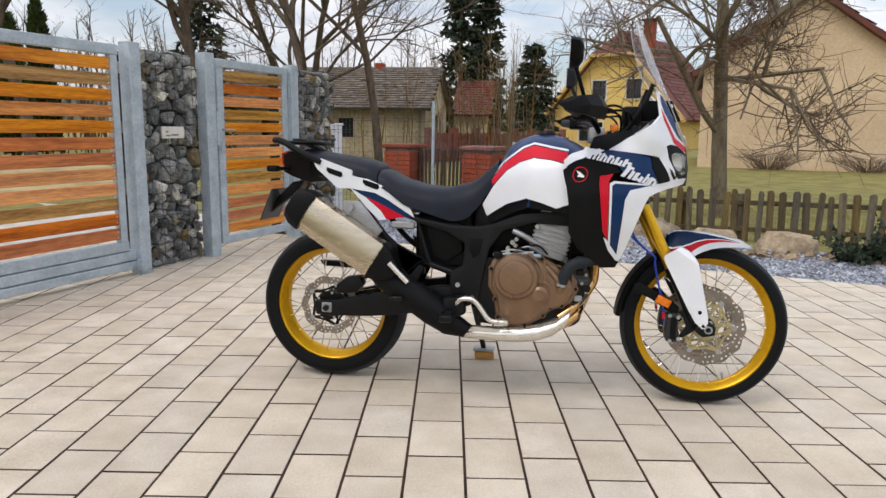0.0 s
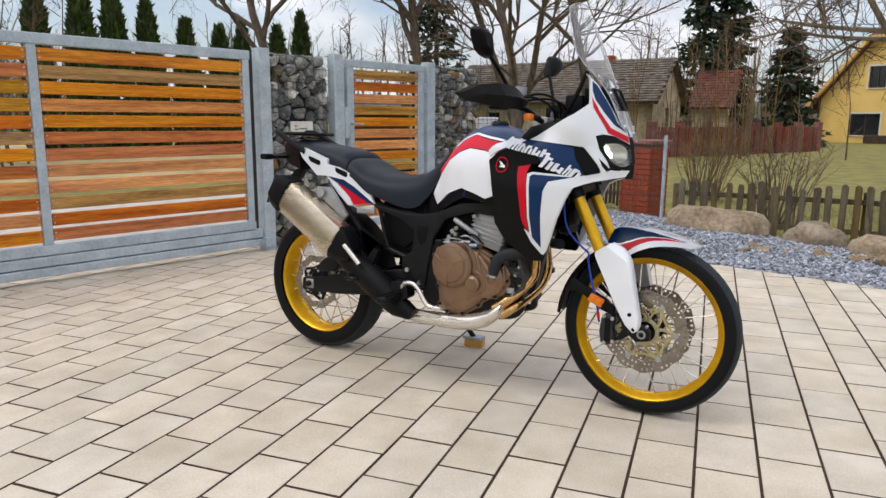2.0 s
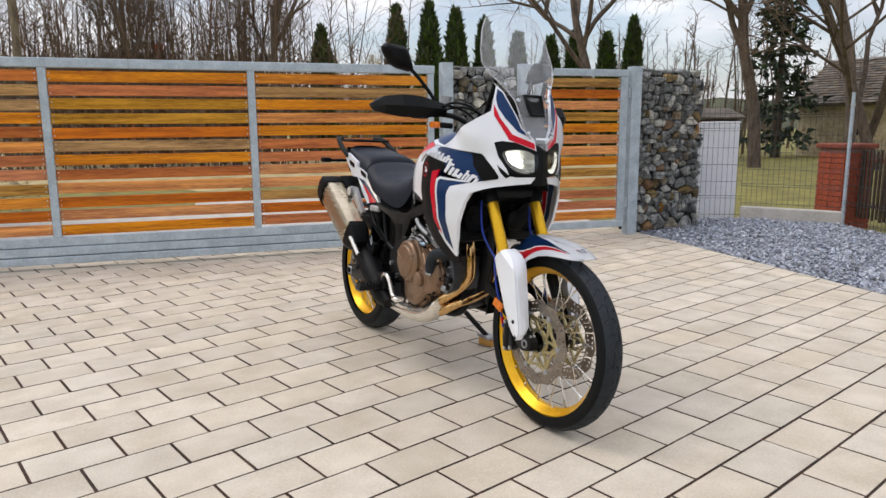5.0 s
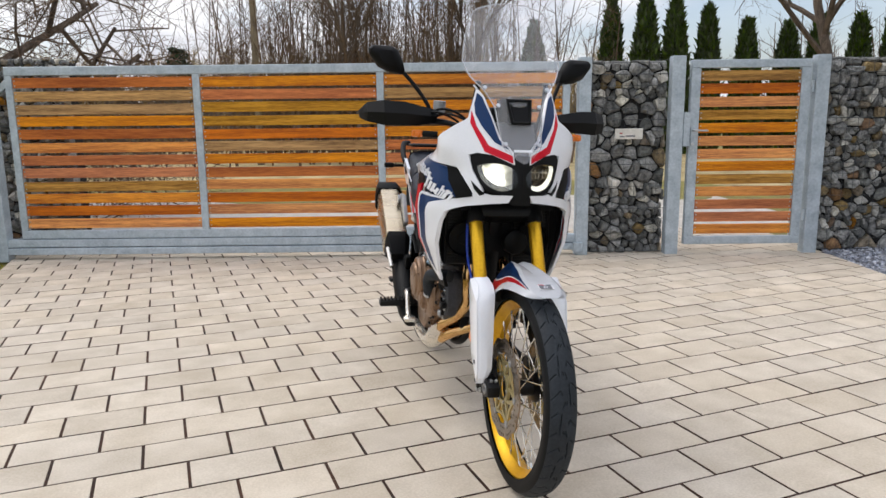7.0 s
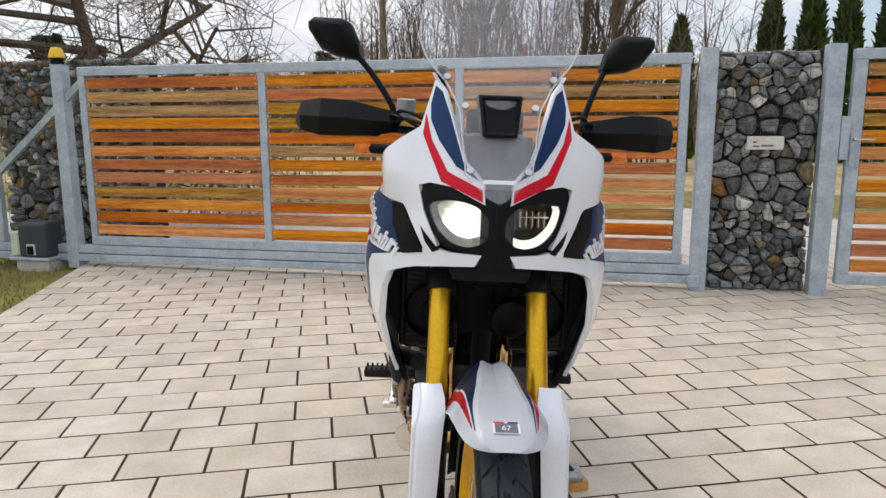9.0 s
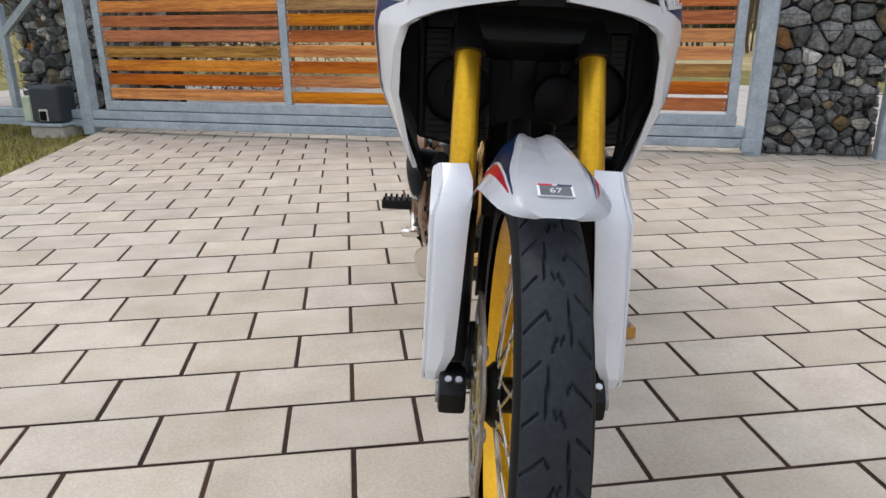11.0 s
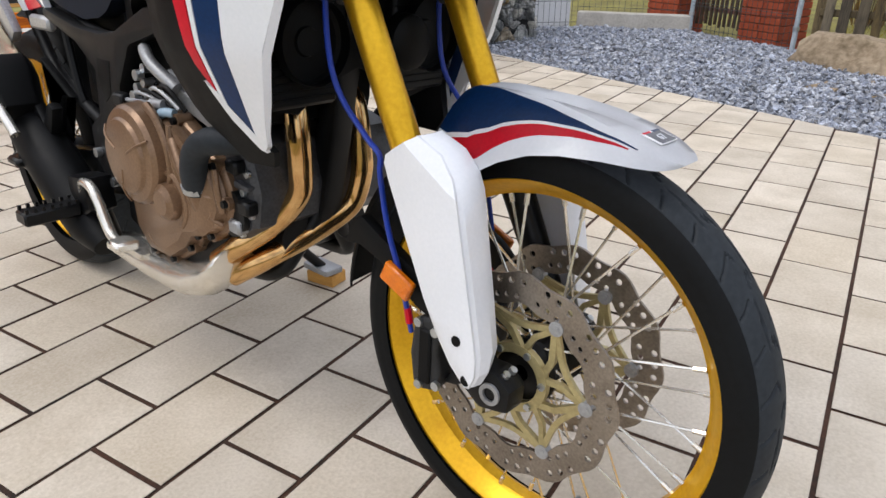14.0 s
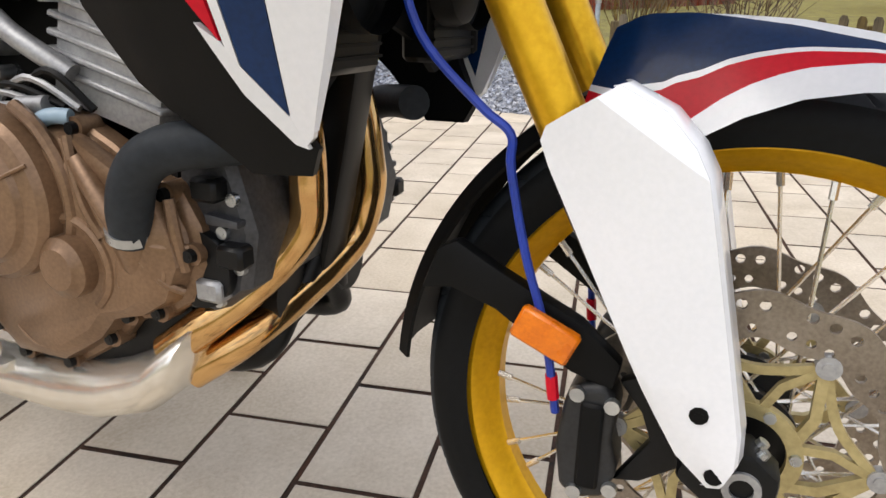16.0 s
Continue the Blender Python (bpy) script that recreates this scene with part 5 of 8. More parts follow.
# ---------------------------------------------------------------- motorcycle
WHITE = mat("pearl_white_paint", rgb("e8eaef"), rgb("e0e3e8"), 0.22, scale=6, fine=200, bump=0.01, rough_var=0.05, coat=0.6)
RED = mat("red_decal", rgb("d2102c"), rgb("bd0c24"), 0.34, scale=6, fine=200, bump=0.01, rough_var=0.05, coat=0.06, spec=0.2)
BLUE = mat("navy_paint", rgb("0b3160"), rgb("08264c"), 0.32, scale=6, fine=200, bump=0.01, rough_var=0.05, coat=0.1, spec=0.22)
MATT = mat("matt_black_plastic", rgb("0d0e10"), rgb("070808"), 0.52, scale=30, fine=400, bump=0.15, depth=0.001, spec=0.16)
SATIN = mat("satin_black_metal", rgb("131416"), rgb("0a0b0c"), 0.38, 0.05, scale=25, fine=300, bump=0.06, depth=0.001, spec=0.24)
FRAME_M = mat("dark_grey_frame_paint", rgb("161719"), rgb("0e0f10"), 0.48, 0.1, scale=25, fine=300, bump=0.08, depth=0.001, spec=0.24)
SEAT = mat("seat_vinyl", rgb("161c29"), rgb("0d111a"), 0.5, scale=30, fine=420, bump=0.3, depth=0.0015, spec=0.25)
RUBBER = mat("tyre_rubber", rgb("2c3136"), rgb("1d2125"), 0.62, scale=9, fine=120, bump=0.25, depth=0.002, spec=0.24)
SIDEWALL = mat("sidewall_rubber", rgb("111315"), rgb("0a0b0c"), 0.6, scale=9, fine=120, bump=0.15, depth=0.002, spec=0.16)
GOLD = mat("gold_anodised", rgb("e6b62a"), rgb("cf9c1c"), 0.3, 0.75, scale=12, fine=140, bump=0.04, rough_var=0.06)
GOLD_RIM = mat("gold_rim", rgb("edb91e"), rgb("d79f12"), 0.32, 0.55, scale=14, fine=140, bump=0.05, rough_var=0.06)
STEEL = mat("disc_steel", rgb("9f968b"), rgb("786f66"), 0.35, 0.85, scale=20, fine=240, bump=0.08, stretch=(1, 1, 1))
CHAMP = mat("champagne_alloy", rgb("c2b484"), rgb("9f9268"), 0.4, 0.6, scale=20, fine=140, bump=0.08)
CHROME = mat("polished_steel", rgb("ebe7de"), rgb("d9d4ca"), 0.24, 0.82, scale=9, fine=60, bump=0.03, rough_var=0.06)
SILVER = mat("brushed_silencer", rgb("cfc3ad"), rgb("b9ab93"), 0.26, 0.9, scale=5, fine=180, bump=0.05, stretch=(1, 1, 6))
HEADER = mat("heat_tinted_steel", rgb("e6be84"), rgb("b98f5c"), 0.13, 0.95, scale=14, fine=50, bump=0.03, rough_var=0.08)
BRONZE = mat("bronze_engine_paint", rgb("8b6f56"), rgb("6e5540"), 0.34, 0.4, scale=12, fine=240, bump=0.1, depth=0.001)
ALLOY = mat("cast_alloy", rgb("b0b1b2"), rgb("8e8f92"), 0.5, 0.6, scale=18, fine=200, bump=0.2, depth=0.002)
ORANGE = mat("orange_reflector", rgb("e67c08"), rgb("cc6404"), 0.3, scale=60, fine=300, bump=0.3, coat=0.15, depth=0.001)
TAIL_RED = mat("red_tail_lens", rgb("c4141e"), rgb("a01018"), 0.15, bump=0, coat=0.6)
BLUE_HOSE = mat("blue_brake_hose", rgb("1d3fb0"), rgb("17338f"), 0.35, bump=0.05)
MIRROR = mat("mirror_glass", rgb("dfe3e8"), rgb("d5d9de"), 0.04, 1.0, bump=0, rough_var=0.01)
WOOD_BLOCK = mat("pine_offcut", rgb("cf9c4e"), rgb("b27d38"), 0.7, scale=10, fine=60, bump=0.2, stretch=(1, 6, 6))
LAMP_ON = glow("lit_headlamp", (1.0, 0.98, 0.90), 5.0)
SMOKED = mat("smoked_reflector", rgb("d6d6cc"), rgb("bcbcb2"), 0.34, 0.9, scale=60, fine=160, bump=0.4, depth=0.004)
LAMP_RIM = mat("lamp_rim", rgb("8e8e86"), rgb("6c6c66"), 0.25, 0.8, bump=0.02)
LED = glow("led_ring", (0.98, 0.98, 0.85), 0.55)
SCREEN = glassy("clear_windscreen", (0.97, 0.97, 0.98), 0.22, 0.13)
SCREEN_EDGE = glassy("windscreen_edge", (0.93, 0.93, 0.94), 0.15, 0.3)
LENS = glassy("lamp_lens", (0.97, 0.97, 0.97), 0.03, 0.0)
BLUE_GREY = mat("pale_blue_rubber", rgb("9db4c4"), rgb("7f97a8"), 0.4, bump=0.03)
CALIPER = mat("caliper_grey", rgb("2f3032"), rgb("202122"), 0.5, 0.3, scale=18, fine=240, bump=0.15, depth=0.001)
GREY_PANEL = mat("grey_plastic", rgb("5c5d61"), rgb("4a4b4f"), 0.45, scale=20, fine=300, bump=0.08, depth=0.001)
CAST = mat("dark_cast_alloy", rgb("55565a"), rgb("3a3b3e"), 0.45, 0.5, scale=18, fine=200, bump=0.2, depth=0.002)

BIKE = pose(0, -0.032, 0, -2.4, 0, 0)
bike = thing("motorcycle", BIKE, "white, navy and red adventure motorcycle on its side stand", "motorcycle")
HEAD = Vector((0.470, 0, 0.825))
STEER_DEG = 2.2
STEER = Matrix.Translation(HEAD) @ Matrix.Rotation(radians(STEER_DEG), 4, Vector((-0.447, 0, 0.894))) @ Matrix.Translation(-HEAD)
FC, RC = Vector((0.794, 0, 0.331)), Vector((-0.785, 0, 0.331))


def bpart(name, bm, material, parent=None, label="", smooth=38, steer=False):
    bmesh.ops.recalc_face_normals(bm, faces=bm.faces)
    ob = part(name, bm, material, parent or bike, label, smooth)
    if steer:
        ob.matrix_basis = STEER
    return ob


def mirrored(bm):
    """The same mesh on the other side."""
    c = bm.copy()
    for v in c.verts:
        v.co.y = -v.co.y
    bmesh.ops.reverse_faces(c, faces=c.faces)
    return c


def pair(name, bm, material, parent=None, label="", smooth=38, steer=False):
    c = mirrored(bm)
    return bpart(name, bm, material, parent, label, smooth, steer), bpart(name, c, material, parent, label, smooth, steer)


def prism(poly, y0, y1, r=0.004, seg=2):
    """A plate of outline poly in x-z from y0 to y1."""
    bm = bmesh.new()
    a = [bm.verts.new((x, y0, z)) for x, z in poly]
    b = [bm.verts.new((x, y1, z)) for x, z in poly]
    bm.faces.new(a)
    bm.faces.new(b[::-1])
    n = len(poly)
    for i in range(n):
        bm.faces.new((a[i], b[i], b[(i + 1) % n], a[(i + 1) % n]))
    bmesh.ops.recalc_face_normals(bm, faces=bm.faces)
    return bevel(bm, r, seg) if r else bm


def lathe(profile, n, centre, closed=False, a0=0.0, a1=2 * math.pi):
    """profile of (radius, y) turned about the y axis through centre."""
    bm = bmesh.new()
    full = a1 - a0 > 6.28
    rings = []
    for k in range(n if full else n + 1):
        a = a0 + (a1 - a0) * k / n
        rings.append([bm.verts.new(Vector(centre) + Vector((r * math.cos(a), y, r * math.sin(a)))) for r, y in profile])
    m = len(profile)
    for k in range(len(rings) if full else len(rings) - 1):
        p, q = rings[k], rings[(k + 1) % len(rings)]
        for i in range(m if closed else m - 1):
            bm.faces.new((p[i], p[(i + 1) % m], q[(i + 1) % m], q[i]))
    return bm


def loft(rings, caps=True, closed=True):
    bm = bmesh.new()
    vs = [[bm.verts.new(p) for p in ring] for ring in rings]
    n = len(vs[0])
    for a, b in zip(vs, vs[1:]):
        for i in range(n if closed else n - 1):
            bm.faces.new((a[i], a[(i + 1) % n], b[(i + 1) % n], b[i]))
    if caps:
        bm.faces.new(vs[0])
        bm.faces.new(vs[-1][::-1])
    bmesh.ops.recalc_face_normals(bm, faces=bm.faces)
    return bm


def cyl(p, q, r, sides=16, r2=None):
    bm = bmesh.new()
    return tube(bm, [p, q], [r, r if r2 is None else r2], sides)


def bolt(p, r, parent, h=0.006, way=(0, -1, 0), material=None, steer=False):
    p, w = Vector(p), Vector(way)
    bm = bmesh.new()
    tube(bm, [p, p + w * h], [r, r * 0.9], 10)
    tube(bm, [p + w * (h - 0.001), p + w * (h + 0.0004)], [r * 0.45, r * 0.45], 6)
    return bpart("bolt", bm, material or SCREW, parent, steer=steer)


def interp(x, pts):
    if x <= pts[0][0]:
        return pts[0][1]
    for (x0, y0), (x1, y1) in zip(pts, pts[1:]):
        if x <= x1:
            return y0 + (y1 - y0) * (x - x0) / (x1 - x0)
    return pts[-1][1]


# ---- wheels
TREAD = [((0.82, 0.02), (0.30, 0.17), 0.0012), ((0.30, 0.17), (0.20, 0.11), 0.0012), ((0.82, 0.36), (0.45, 0.47), 0.0012), ((0.82, 0.70), (0.42, 0.81), 0.0012), ((0.34, 0.42), (0.22, 0.78), 0.0014), ((0.14, 0.50), (0.02, 0.42), 0.0012), ((0.17, 0.88), (0.03, 0.98), 0.0012)]


def tyre(centre, radius, width, rim_r, parent, rows, slant, seed):
    """A tyre with cut tread grooves."""
    prof = []
    n = 72
    for i in range(n + 1):
        a = math.pi * (i / n - 0.5) * 1.18
        y = width / 2 * math.sin(a) * (1.0 if abs(a) < 1.57 else 0.985)
        r = rim_r + (radius - rim_r) * (0.30 + 0.70 * max(-0.42, math.cos(a)) ** (0.75 if math.cos(a) > 0 else 1)) if math.cos(a) > 0 else rim_r + (radius - rim_r) * 0.30 * (1 - (abs(a) - 1.57) / 0.29)
        prof.append((r, y))
    segs = 1080
    bm = bmesh.new()
    rings = []
    for k in range(segs):
        a = 2 * math.pi * k / segs
        ring = []
        for r, y in prof:
            s = a * radius
            u = y / (width / 2)
            depth = 0.0
            if abs(u) < 0.95 and r > rim_r + 0.42 * (radius - rim_r):
                p = 2 * math.pi * radius / rows
                t0 = (s + (0 if u > 0 else p / 2)) % p
                v = abs(u)
                for (u0, s0), (u1, s1), half in TREAD:
                    if min(u0, u1) <= v <= max(u0, u1):
                        c = (s0 + (s1 - s0) * (v - u0) / (u1 - u0)) * p
                        slope = math.hypot(1, (s1 - s0) * p / ((u1 - u0) * width / 2))
                        gap = abs((t0 - c + p / 2) % p - p / 2) / slope
                        depth = max(depth, 0.004 * min(1, max(0, (half + 0.0008 - gap) / 0.0012)))
            rr = r - depth
            ring.append(bm.verts.new(Vector(centre) + Vector((rr * math.cos(a), y, rr * math.sin(a)))))
        rings.append(ring)
    for k in range(segs):
        p, q = rings[k], rings[(k + 1) % segs]
        for i in range(n):
            bm.faces.new((p[i], p[i + 1], q[i + 1], q[i])).material_index = 0 if abs(prof[i][1] + prof[i + 1][1]) < width * 0.86 and 8 < i < n - 9 else 1
    return bpart("tyre", bm, [RUBBER, SIDEWALL], parent, "black road tyre with angled grooves")


def wave_disc(centre, y, r_in, r_out, waves, cells, parent, holes=2, thick=0.0045, mtl=None):
    """A drilled brake disc with a scalloped rim."""
    bm = bmesh.new()
    radii = [r_in + (r_out - r_in) * k / holes for k in range(holes + 1)]

    def pt(r, a, yy):
        if r > r_out - 1e-6:
            r += 0.0035 * math.cos(waves * a)
        if r < r_in + 1e-6:
            r += 0.003 * math.cos(waves * a)
        return bm.verts.new(Vector(centre) + Vector((r * math.cos(a), yy, r * math.sin(a))))
    for face in (0, 1):
        yy = y - thick / 2 if face == 0 else y + thick / 2
        for j in range(holes):
            r0, r1 = radii[j], radii[j + 1]
            for k in range(cells):
                da = 2 * math.pi / cells
                a0 = da * (k + (0.5 if j % 2 else 0))
                am, rm = a0 + da / 2, (r0 + r1) / 2
                outer = [(r0, a0), (r0, am), (r0, a0 + da), (rm, a0 + da), (r1, a0 + da), (r1, am), (r1, a0), (rm, a0)]
                ov = [pt(r, a, yy) for r, a in outer]
                if (k + j) % 4 != 3:
                    h = min(r1 - r0, rm * da) * 0.27
                    iv = []
                    for r, a in outer:
                        d = Vector(((r - rm), (a - am) * rm))
                        d = d.normalized() * h
                        iv.append(pt(rm + d.x, am + d.y / rm, yy))
                    for i in range(8):
                        q = (ov[i], ov[(i + 1) % 8], iv[(i + 1) % 8], iv[i])
                        bm.faces.new(q if face else q[::-1])
                else:
                    bm.faces.new(ov if face else ov[::-1])
    bmesh.ops.remove_doubles(bm, verts=bm.verts, dist=0.0002)
    es = [e for e in bm.edges if len(e.link_faces) == 1]
    lo = [e for e in es if e.verts[0].co.y < y]
    ex = bmesh.ops.extrude_edge_only(bm, edges=lo)
    bmesh.ops.translate(bm, vec=(0, thick, 0), verts=[v for v in ex["geom"] if isinstance(v, bmesh.types.BMVert)])
    bmesh.ops.remove_doubles(bm, verts=bm.verts, dist=0.0002)
    return bpart("brake_disc", bm, mtl or STEEL, parent, "drilled scalloped steel brake disc", 30)


def strip(bm, pts, wide, y, thick):
    """A flat bar along pts in the x-z plane."""
    rows = []
    for i, p in enumerate(pts):
        a, b = pts[max(i - 1, 0)], pts[min(i + 1, len(pts) - 1)]
        d = Vector((b[0] - a[0], b[1] - a[1])).normalized() * wide / 2
        rows.append([bm.verts.new((p[0] + sx * -d.y, y + sy * thick / 2, p[1] + sx * d.x)) for sx, sy in ((-1, -1), (1, -1), (1, 1), (-1, 1))])
    for a, b in zip(rows, rows[1:]):
        for k in range(4):
            bm.faces.new((a[k], a[(k + 1) % 4], b[(k + 1) % 4], b[k]))
    bm.faces.new(rows[0])
    bm.faces.new(rows[-1][::-1])


def carrier(centre, y, r0, r1, arms, parent, mtl):
    """A pierced star: a hub ring, two raking arms to each bobbin and bowed links between the bobbins."""
    ring = lathe([(r0, y - 0.005), (r0 + 0.014, y - 0.005), (r0 + 0.014, y + 0.005), (r0, y + 0.005)], 40, centre, True)
    bpart("disc_carrier", ring, mtl, parent, "cast alloy disc carrier", 30)
    at = lambda r, a: (centre[0] + r * math.cos(a), centre[2] + r * math.sin(a))
    step = 2 * math.pi / arms
    for k in range(arms):
        a = step * k
        for name, pts, wide, thick in (("carrier_arm", [at(r0 + 0.008, a - 0.62), at(r0 + (r1 - r0) * 0.45, a - 0.34), at(r1 - 0.004, a)], 0.0095, 0.0080),
                                       ("carrier_arm", [at(r0 + 0.008, a + 0.30), at(r0 + (r1 - r0) * 0.5, a + 0.20), at(r1 - 0.004, a)], 0.008, 0.0072),
                                       ("carrier_link", [at(r1 - 0.026 * math.sin(math.pi * f) ** 0.8 - 0.002, a + step * f) for f in (0, 0.12, 0.25, 0.4, 0.5, 0.6, 0.75, 0.88, 1.0)], 0.0085, 0.0064)):
            bm = bmesh.new()
            strip(bm, pts, wide, y, thick)
            bpart(name, bm, mtl, parent, "", 30)
        c = at(r0 + 0.007, a + 0.1)
        bpart("bolt", cyl((c[0], y - 0.0085, c[1]), (c[0], y + 0.0085, c[1]), 0.0055, 8), SCREW, parent)
    for k in range(arms):
        c = at(r1, step * k)
        bm = bmesh.new()
        tube(bm, [(c[0], y - 0.006, c[1]), (c[0], y + 0.006, c[1])], 0.0105, 16)
        tube(bm, [(c[0], y - 0.0072, c[1]), (c[0], y + 0.0072, c[1])], [0.0055, 0.0055], 12)
        bpart("bobbin", bm, ALLOY, parent)


def wheel(name, c, tyre_r, tyre_w, rim_r, rim_w, hub_r, hub_w, steer, rows, slant, label):
    bm = lathe([(0.012, -hub_w), (hub_r * 0.8, -hub_w), (hub_r, -hub_w * 0.8), (hub_r, -hub_w * 0.65), (hub_r * 0.55, -hub_w * 0.5), (hub_r * 0.55, hub_w * 0.5),
                (hub_r, hub_w * 0.65), (hub_r, hub_w * 0.8), (hub_r * 0.8, hub_w), (0.012, hub_w)], 32, c)
    hub = bpart(name, bm, SATIN, None, label, steer=steer)
    tyre(c, tyre_r, tyre_w, rim_r, hub, rows, slant, 1)
    h = rim_w / 2
    prof = [(rim_r + 0.004, -h), (rim_r + 0.004, -h - 0.004), (rim_r - 0.002, -h - 0.005), (rim_r - 0.012, -h + 0.004), (rim_r - 0.02, -h * 0.45), (rim_r - 0.026, -h * 0.3), (rim_r - 0.027, h * 0.3),
            (rim_r - 0.02, h * 0.45), (rim_r - 0.012, h - 0.004), (rim_r - 0.002, h + 0.005), (rim_r + 0.004, h + 0.004), (rim_r + 0.004, h)]
    bpart("rim", lathe(prof, 96, c), GOLD_RIM, hub, "gold wire-spoke rim")
    n = 36
    for k in range(n):
        a = 2 * math.pi * k / n
        s = 1 if k % 2 else -1
        twist = 0.34 if (k // 2) % 2 else -0.34
        p = Vector(c) + Vector((hub_r * 0.92 * math.cos(a + twist * 2.2), s * hub_w * 0.72, hub_r * 0.92 * math.sin(a + twist * 2.2)))
        q = Vector(c) + Vector(((rim_r - 0.026) * math.cos(a), s * h * 0.35, (rim_r - 0.026) * math.sin(a)))
        bm = bmesh.new()
        tube(bm, [p, q], 0.0021, 5)
        d = (p - q).normalized()
        tube(bm, [q, q + d * 0.016], 0.0038, 6)
        bpart("spoke", bm, CHROME, hub, smooth=False)
    return hub


fw = wheel("front_wheel", FC, 0.331, 0.092, 0.275, 0.062, 0.050, 0.055, True, 13, 0.055, "front spoked wheel with gold rim")
rw = wheel("rear_wheel", RC, 0.331, 0.15, 0.250, 0.104, 0.062, 0.075, False, 12, 0.06, "rear spoked wheel with gold rim")
for s in (-1, 1):
    wave_disc(FC, s * 0.068, 0.112, 0.155, 12, 48, fw)
    carrier(FC, s * 0.066, 0.038, 0.112, 6, fw, CHAMP)
wave_disc(RC, -0.088, 0.098, 0.128, 10, 40, rw)
carrier(RC, -0.086, 0.05, 0.098, 5, rw, SATIN)
bm = bmesh.new()
tube(bm, [FC + Vector((0.1, 0.0, -0.235)), FC + Vector((0.09, -0.004, -0.20))], 0.005, 8)
bpart("valve", bm, SCREW, fw)


# ---- fork, guards, front mudguard, brakes
def fork_x(z):
    return 0.515 + (0.825 - z) * 0.5


for s in (-1, 1):
    y = s * 0.105
    bpart("fork_tube", cyl((fork_x(0.93), y, 0.93), (fork_x(0.56), y, 0.56), 0.0225, 24), GOLD, None, "gold anodised fork tube", steer=True)
    bpart("fork_clamp", cyl((fork_x(0.88), y, 0.88), (fork_x(0.815), y, 0.815), 0.031, 20), SATIN, steer=True)
    leg = bpart("fork_leg", cyl((fork_x(0.575), y, 0.575), (fork_x(0.36), y, 0.36), 0.027, 16, 0.022), SATIN, steer=True)
    lug = prism([(FC.x - 0.045, FC.z + 0.03), (FC.x + 0.005, FC.z + 0.032), (FC.x + 0.03, FC.z + 0.012), (FC.x + 0.028, FC.z - 0.022), (FC.x - 0.02, FC.z - 0.032), (FC.x - 0.055, FC.z - 0.005)], y - 0.022, y + 0.02, 0.008)
    lug_ob = bpart("axle_lug", lug, SATIN, steer=True)
    for k in (0, 1):
        bolt((FC.x + 0.012 + k * 0.0, y - s * 0.0 - 0.008 + k * 0.016, FC.z + 0.026), 0.006, lug_ob, 0.006, (0.5, 0, 0.86))
    bm = lathe([(0.016, y + s * 0.018), (0.016, y + s * 0.026), (0.010, y + s * 0.026), (0.010, y + s * 0.012)], 20, FC)
    bpart("axle_end", bm, ALLOY, lug_ob)

    # white guard: a folded plastic shield
    out = [(0.606, 0.612), (0.610, 0.624), (0.628, 0.636), (0.664, 0.658), (0.700, 0.640), (0.724, 0.615), (0.736, 0.594), (0.744, 0.560), (0.768, 0.456), (0.783, 0.388), (0.784, 0.362), (0.776, 0.342), (0.766, 0.338), (0.738, 0.362), (0.706, 0.416), (0.614, 0.592)]
    bm = bmesh.new()
    bm.faces.new([bm.verts.new((x, 0, z)) for x, z in out])
    for k in range(1, 14):
        bmesh.ops.bisect_plane(bm, geom=bm.verts[:] + bm.edges[:] + bm.faces[:], plane_co=(0, 0, 0.32 + k * 0.026), plane_no=(0, 0, 1))
    for co, no in (((0.724, 0, 0.60), (1, 0, 0.25)), ((0.669, 0, 0.60), (1, 0, 0.25)), ((0.655, 0, 0.645), (0.64, 0, 1)), ((0.745, 0, 0.385), (1.1, 0, 1))):
        bmesh.ops.bisect_plane(bm, geom=bm.verts[:] + bm.edges[:] + bm.faces[:], plane_co=co, plane_no=no)
    def guard_y(x, z):
        fold = 0.724 + (0.60 - z) * 0.25
        crest = 0.645 - (x - 0.655) * 0.64
        chin = 0.385 + (0.745 - x) * 1.1
        return 0.150 - max(0, x - fold) * 0.24 - max(0, z - crest) * 0.6 - max(0, chin - z) * 0.22 - max(0, fold - 0.055 - x) * 0.2

    for v in bm.verts:
        v.co.y = s * guard_y(v.co.x, v.co.z)
    bmesh.ops.solidify(bm, geom=bm.faces[:], thickness=0.004 * -s)
    lip = []
    for x, z in out[3:13]:
        y, reach = guard_y(x, z), interp(z, [(0.335, 0.020), (0.39, 0.044), (0.60, 0.054), (0.66, 0.04)])
        outer = [(x - 0.0015, s * (y + 0.0003), z), (x + 0.003, s * (y - reach * 0.12), z + 0.001), (x + 0.007, s * (y - reach * 0.6), z + 0.002), (x + 0.002, s * (y - reach), z + 0.002)]
        lip.append(outer + [(p[0] - 0.004, p[1], p[2] - 0.001) for p in reversed(outer)])
    wrap = loft(lip)
    me = bpy.data.meshes.new("wrap")
    wrap.to_mesh(me)
    wrap.free()
    bm.from_mesh(me)
    bpy.data.meshes.remove(me)
    guard = bpart("fork_guard", bm, WHITE, None, "white plastic fork guard", 25, True)
    for x, z in ((0.752, 0.405), (0.770, 0.352)):
        bolt((x, s * guard_y(x, z), z), 0.0085, guard, 0.005, (0, s, 0), BLACK_PLASTIC)

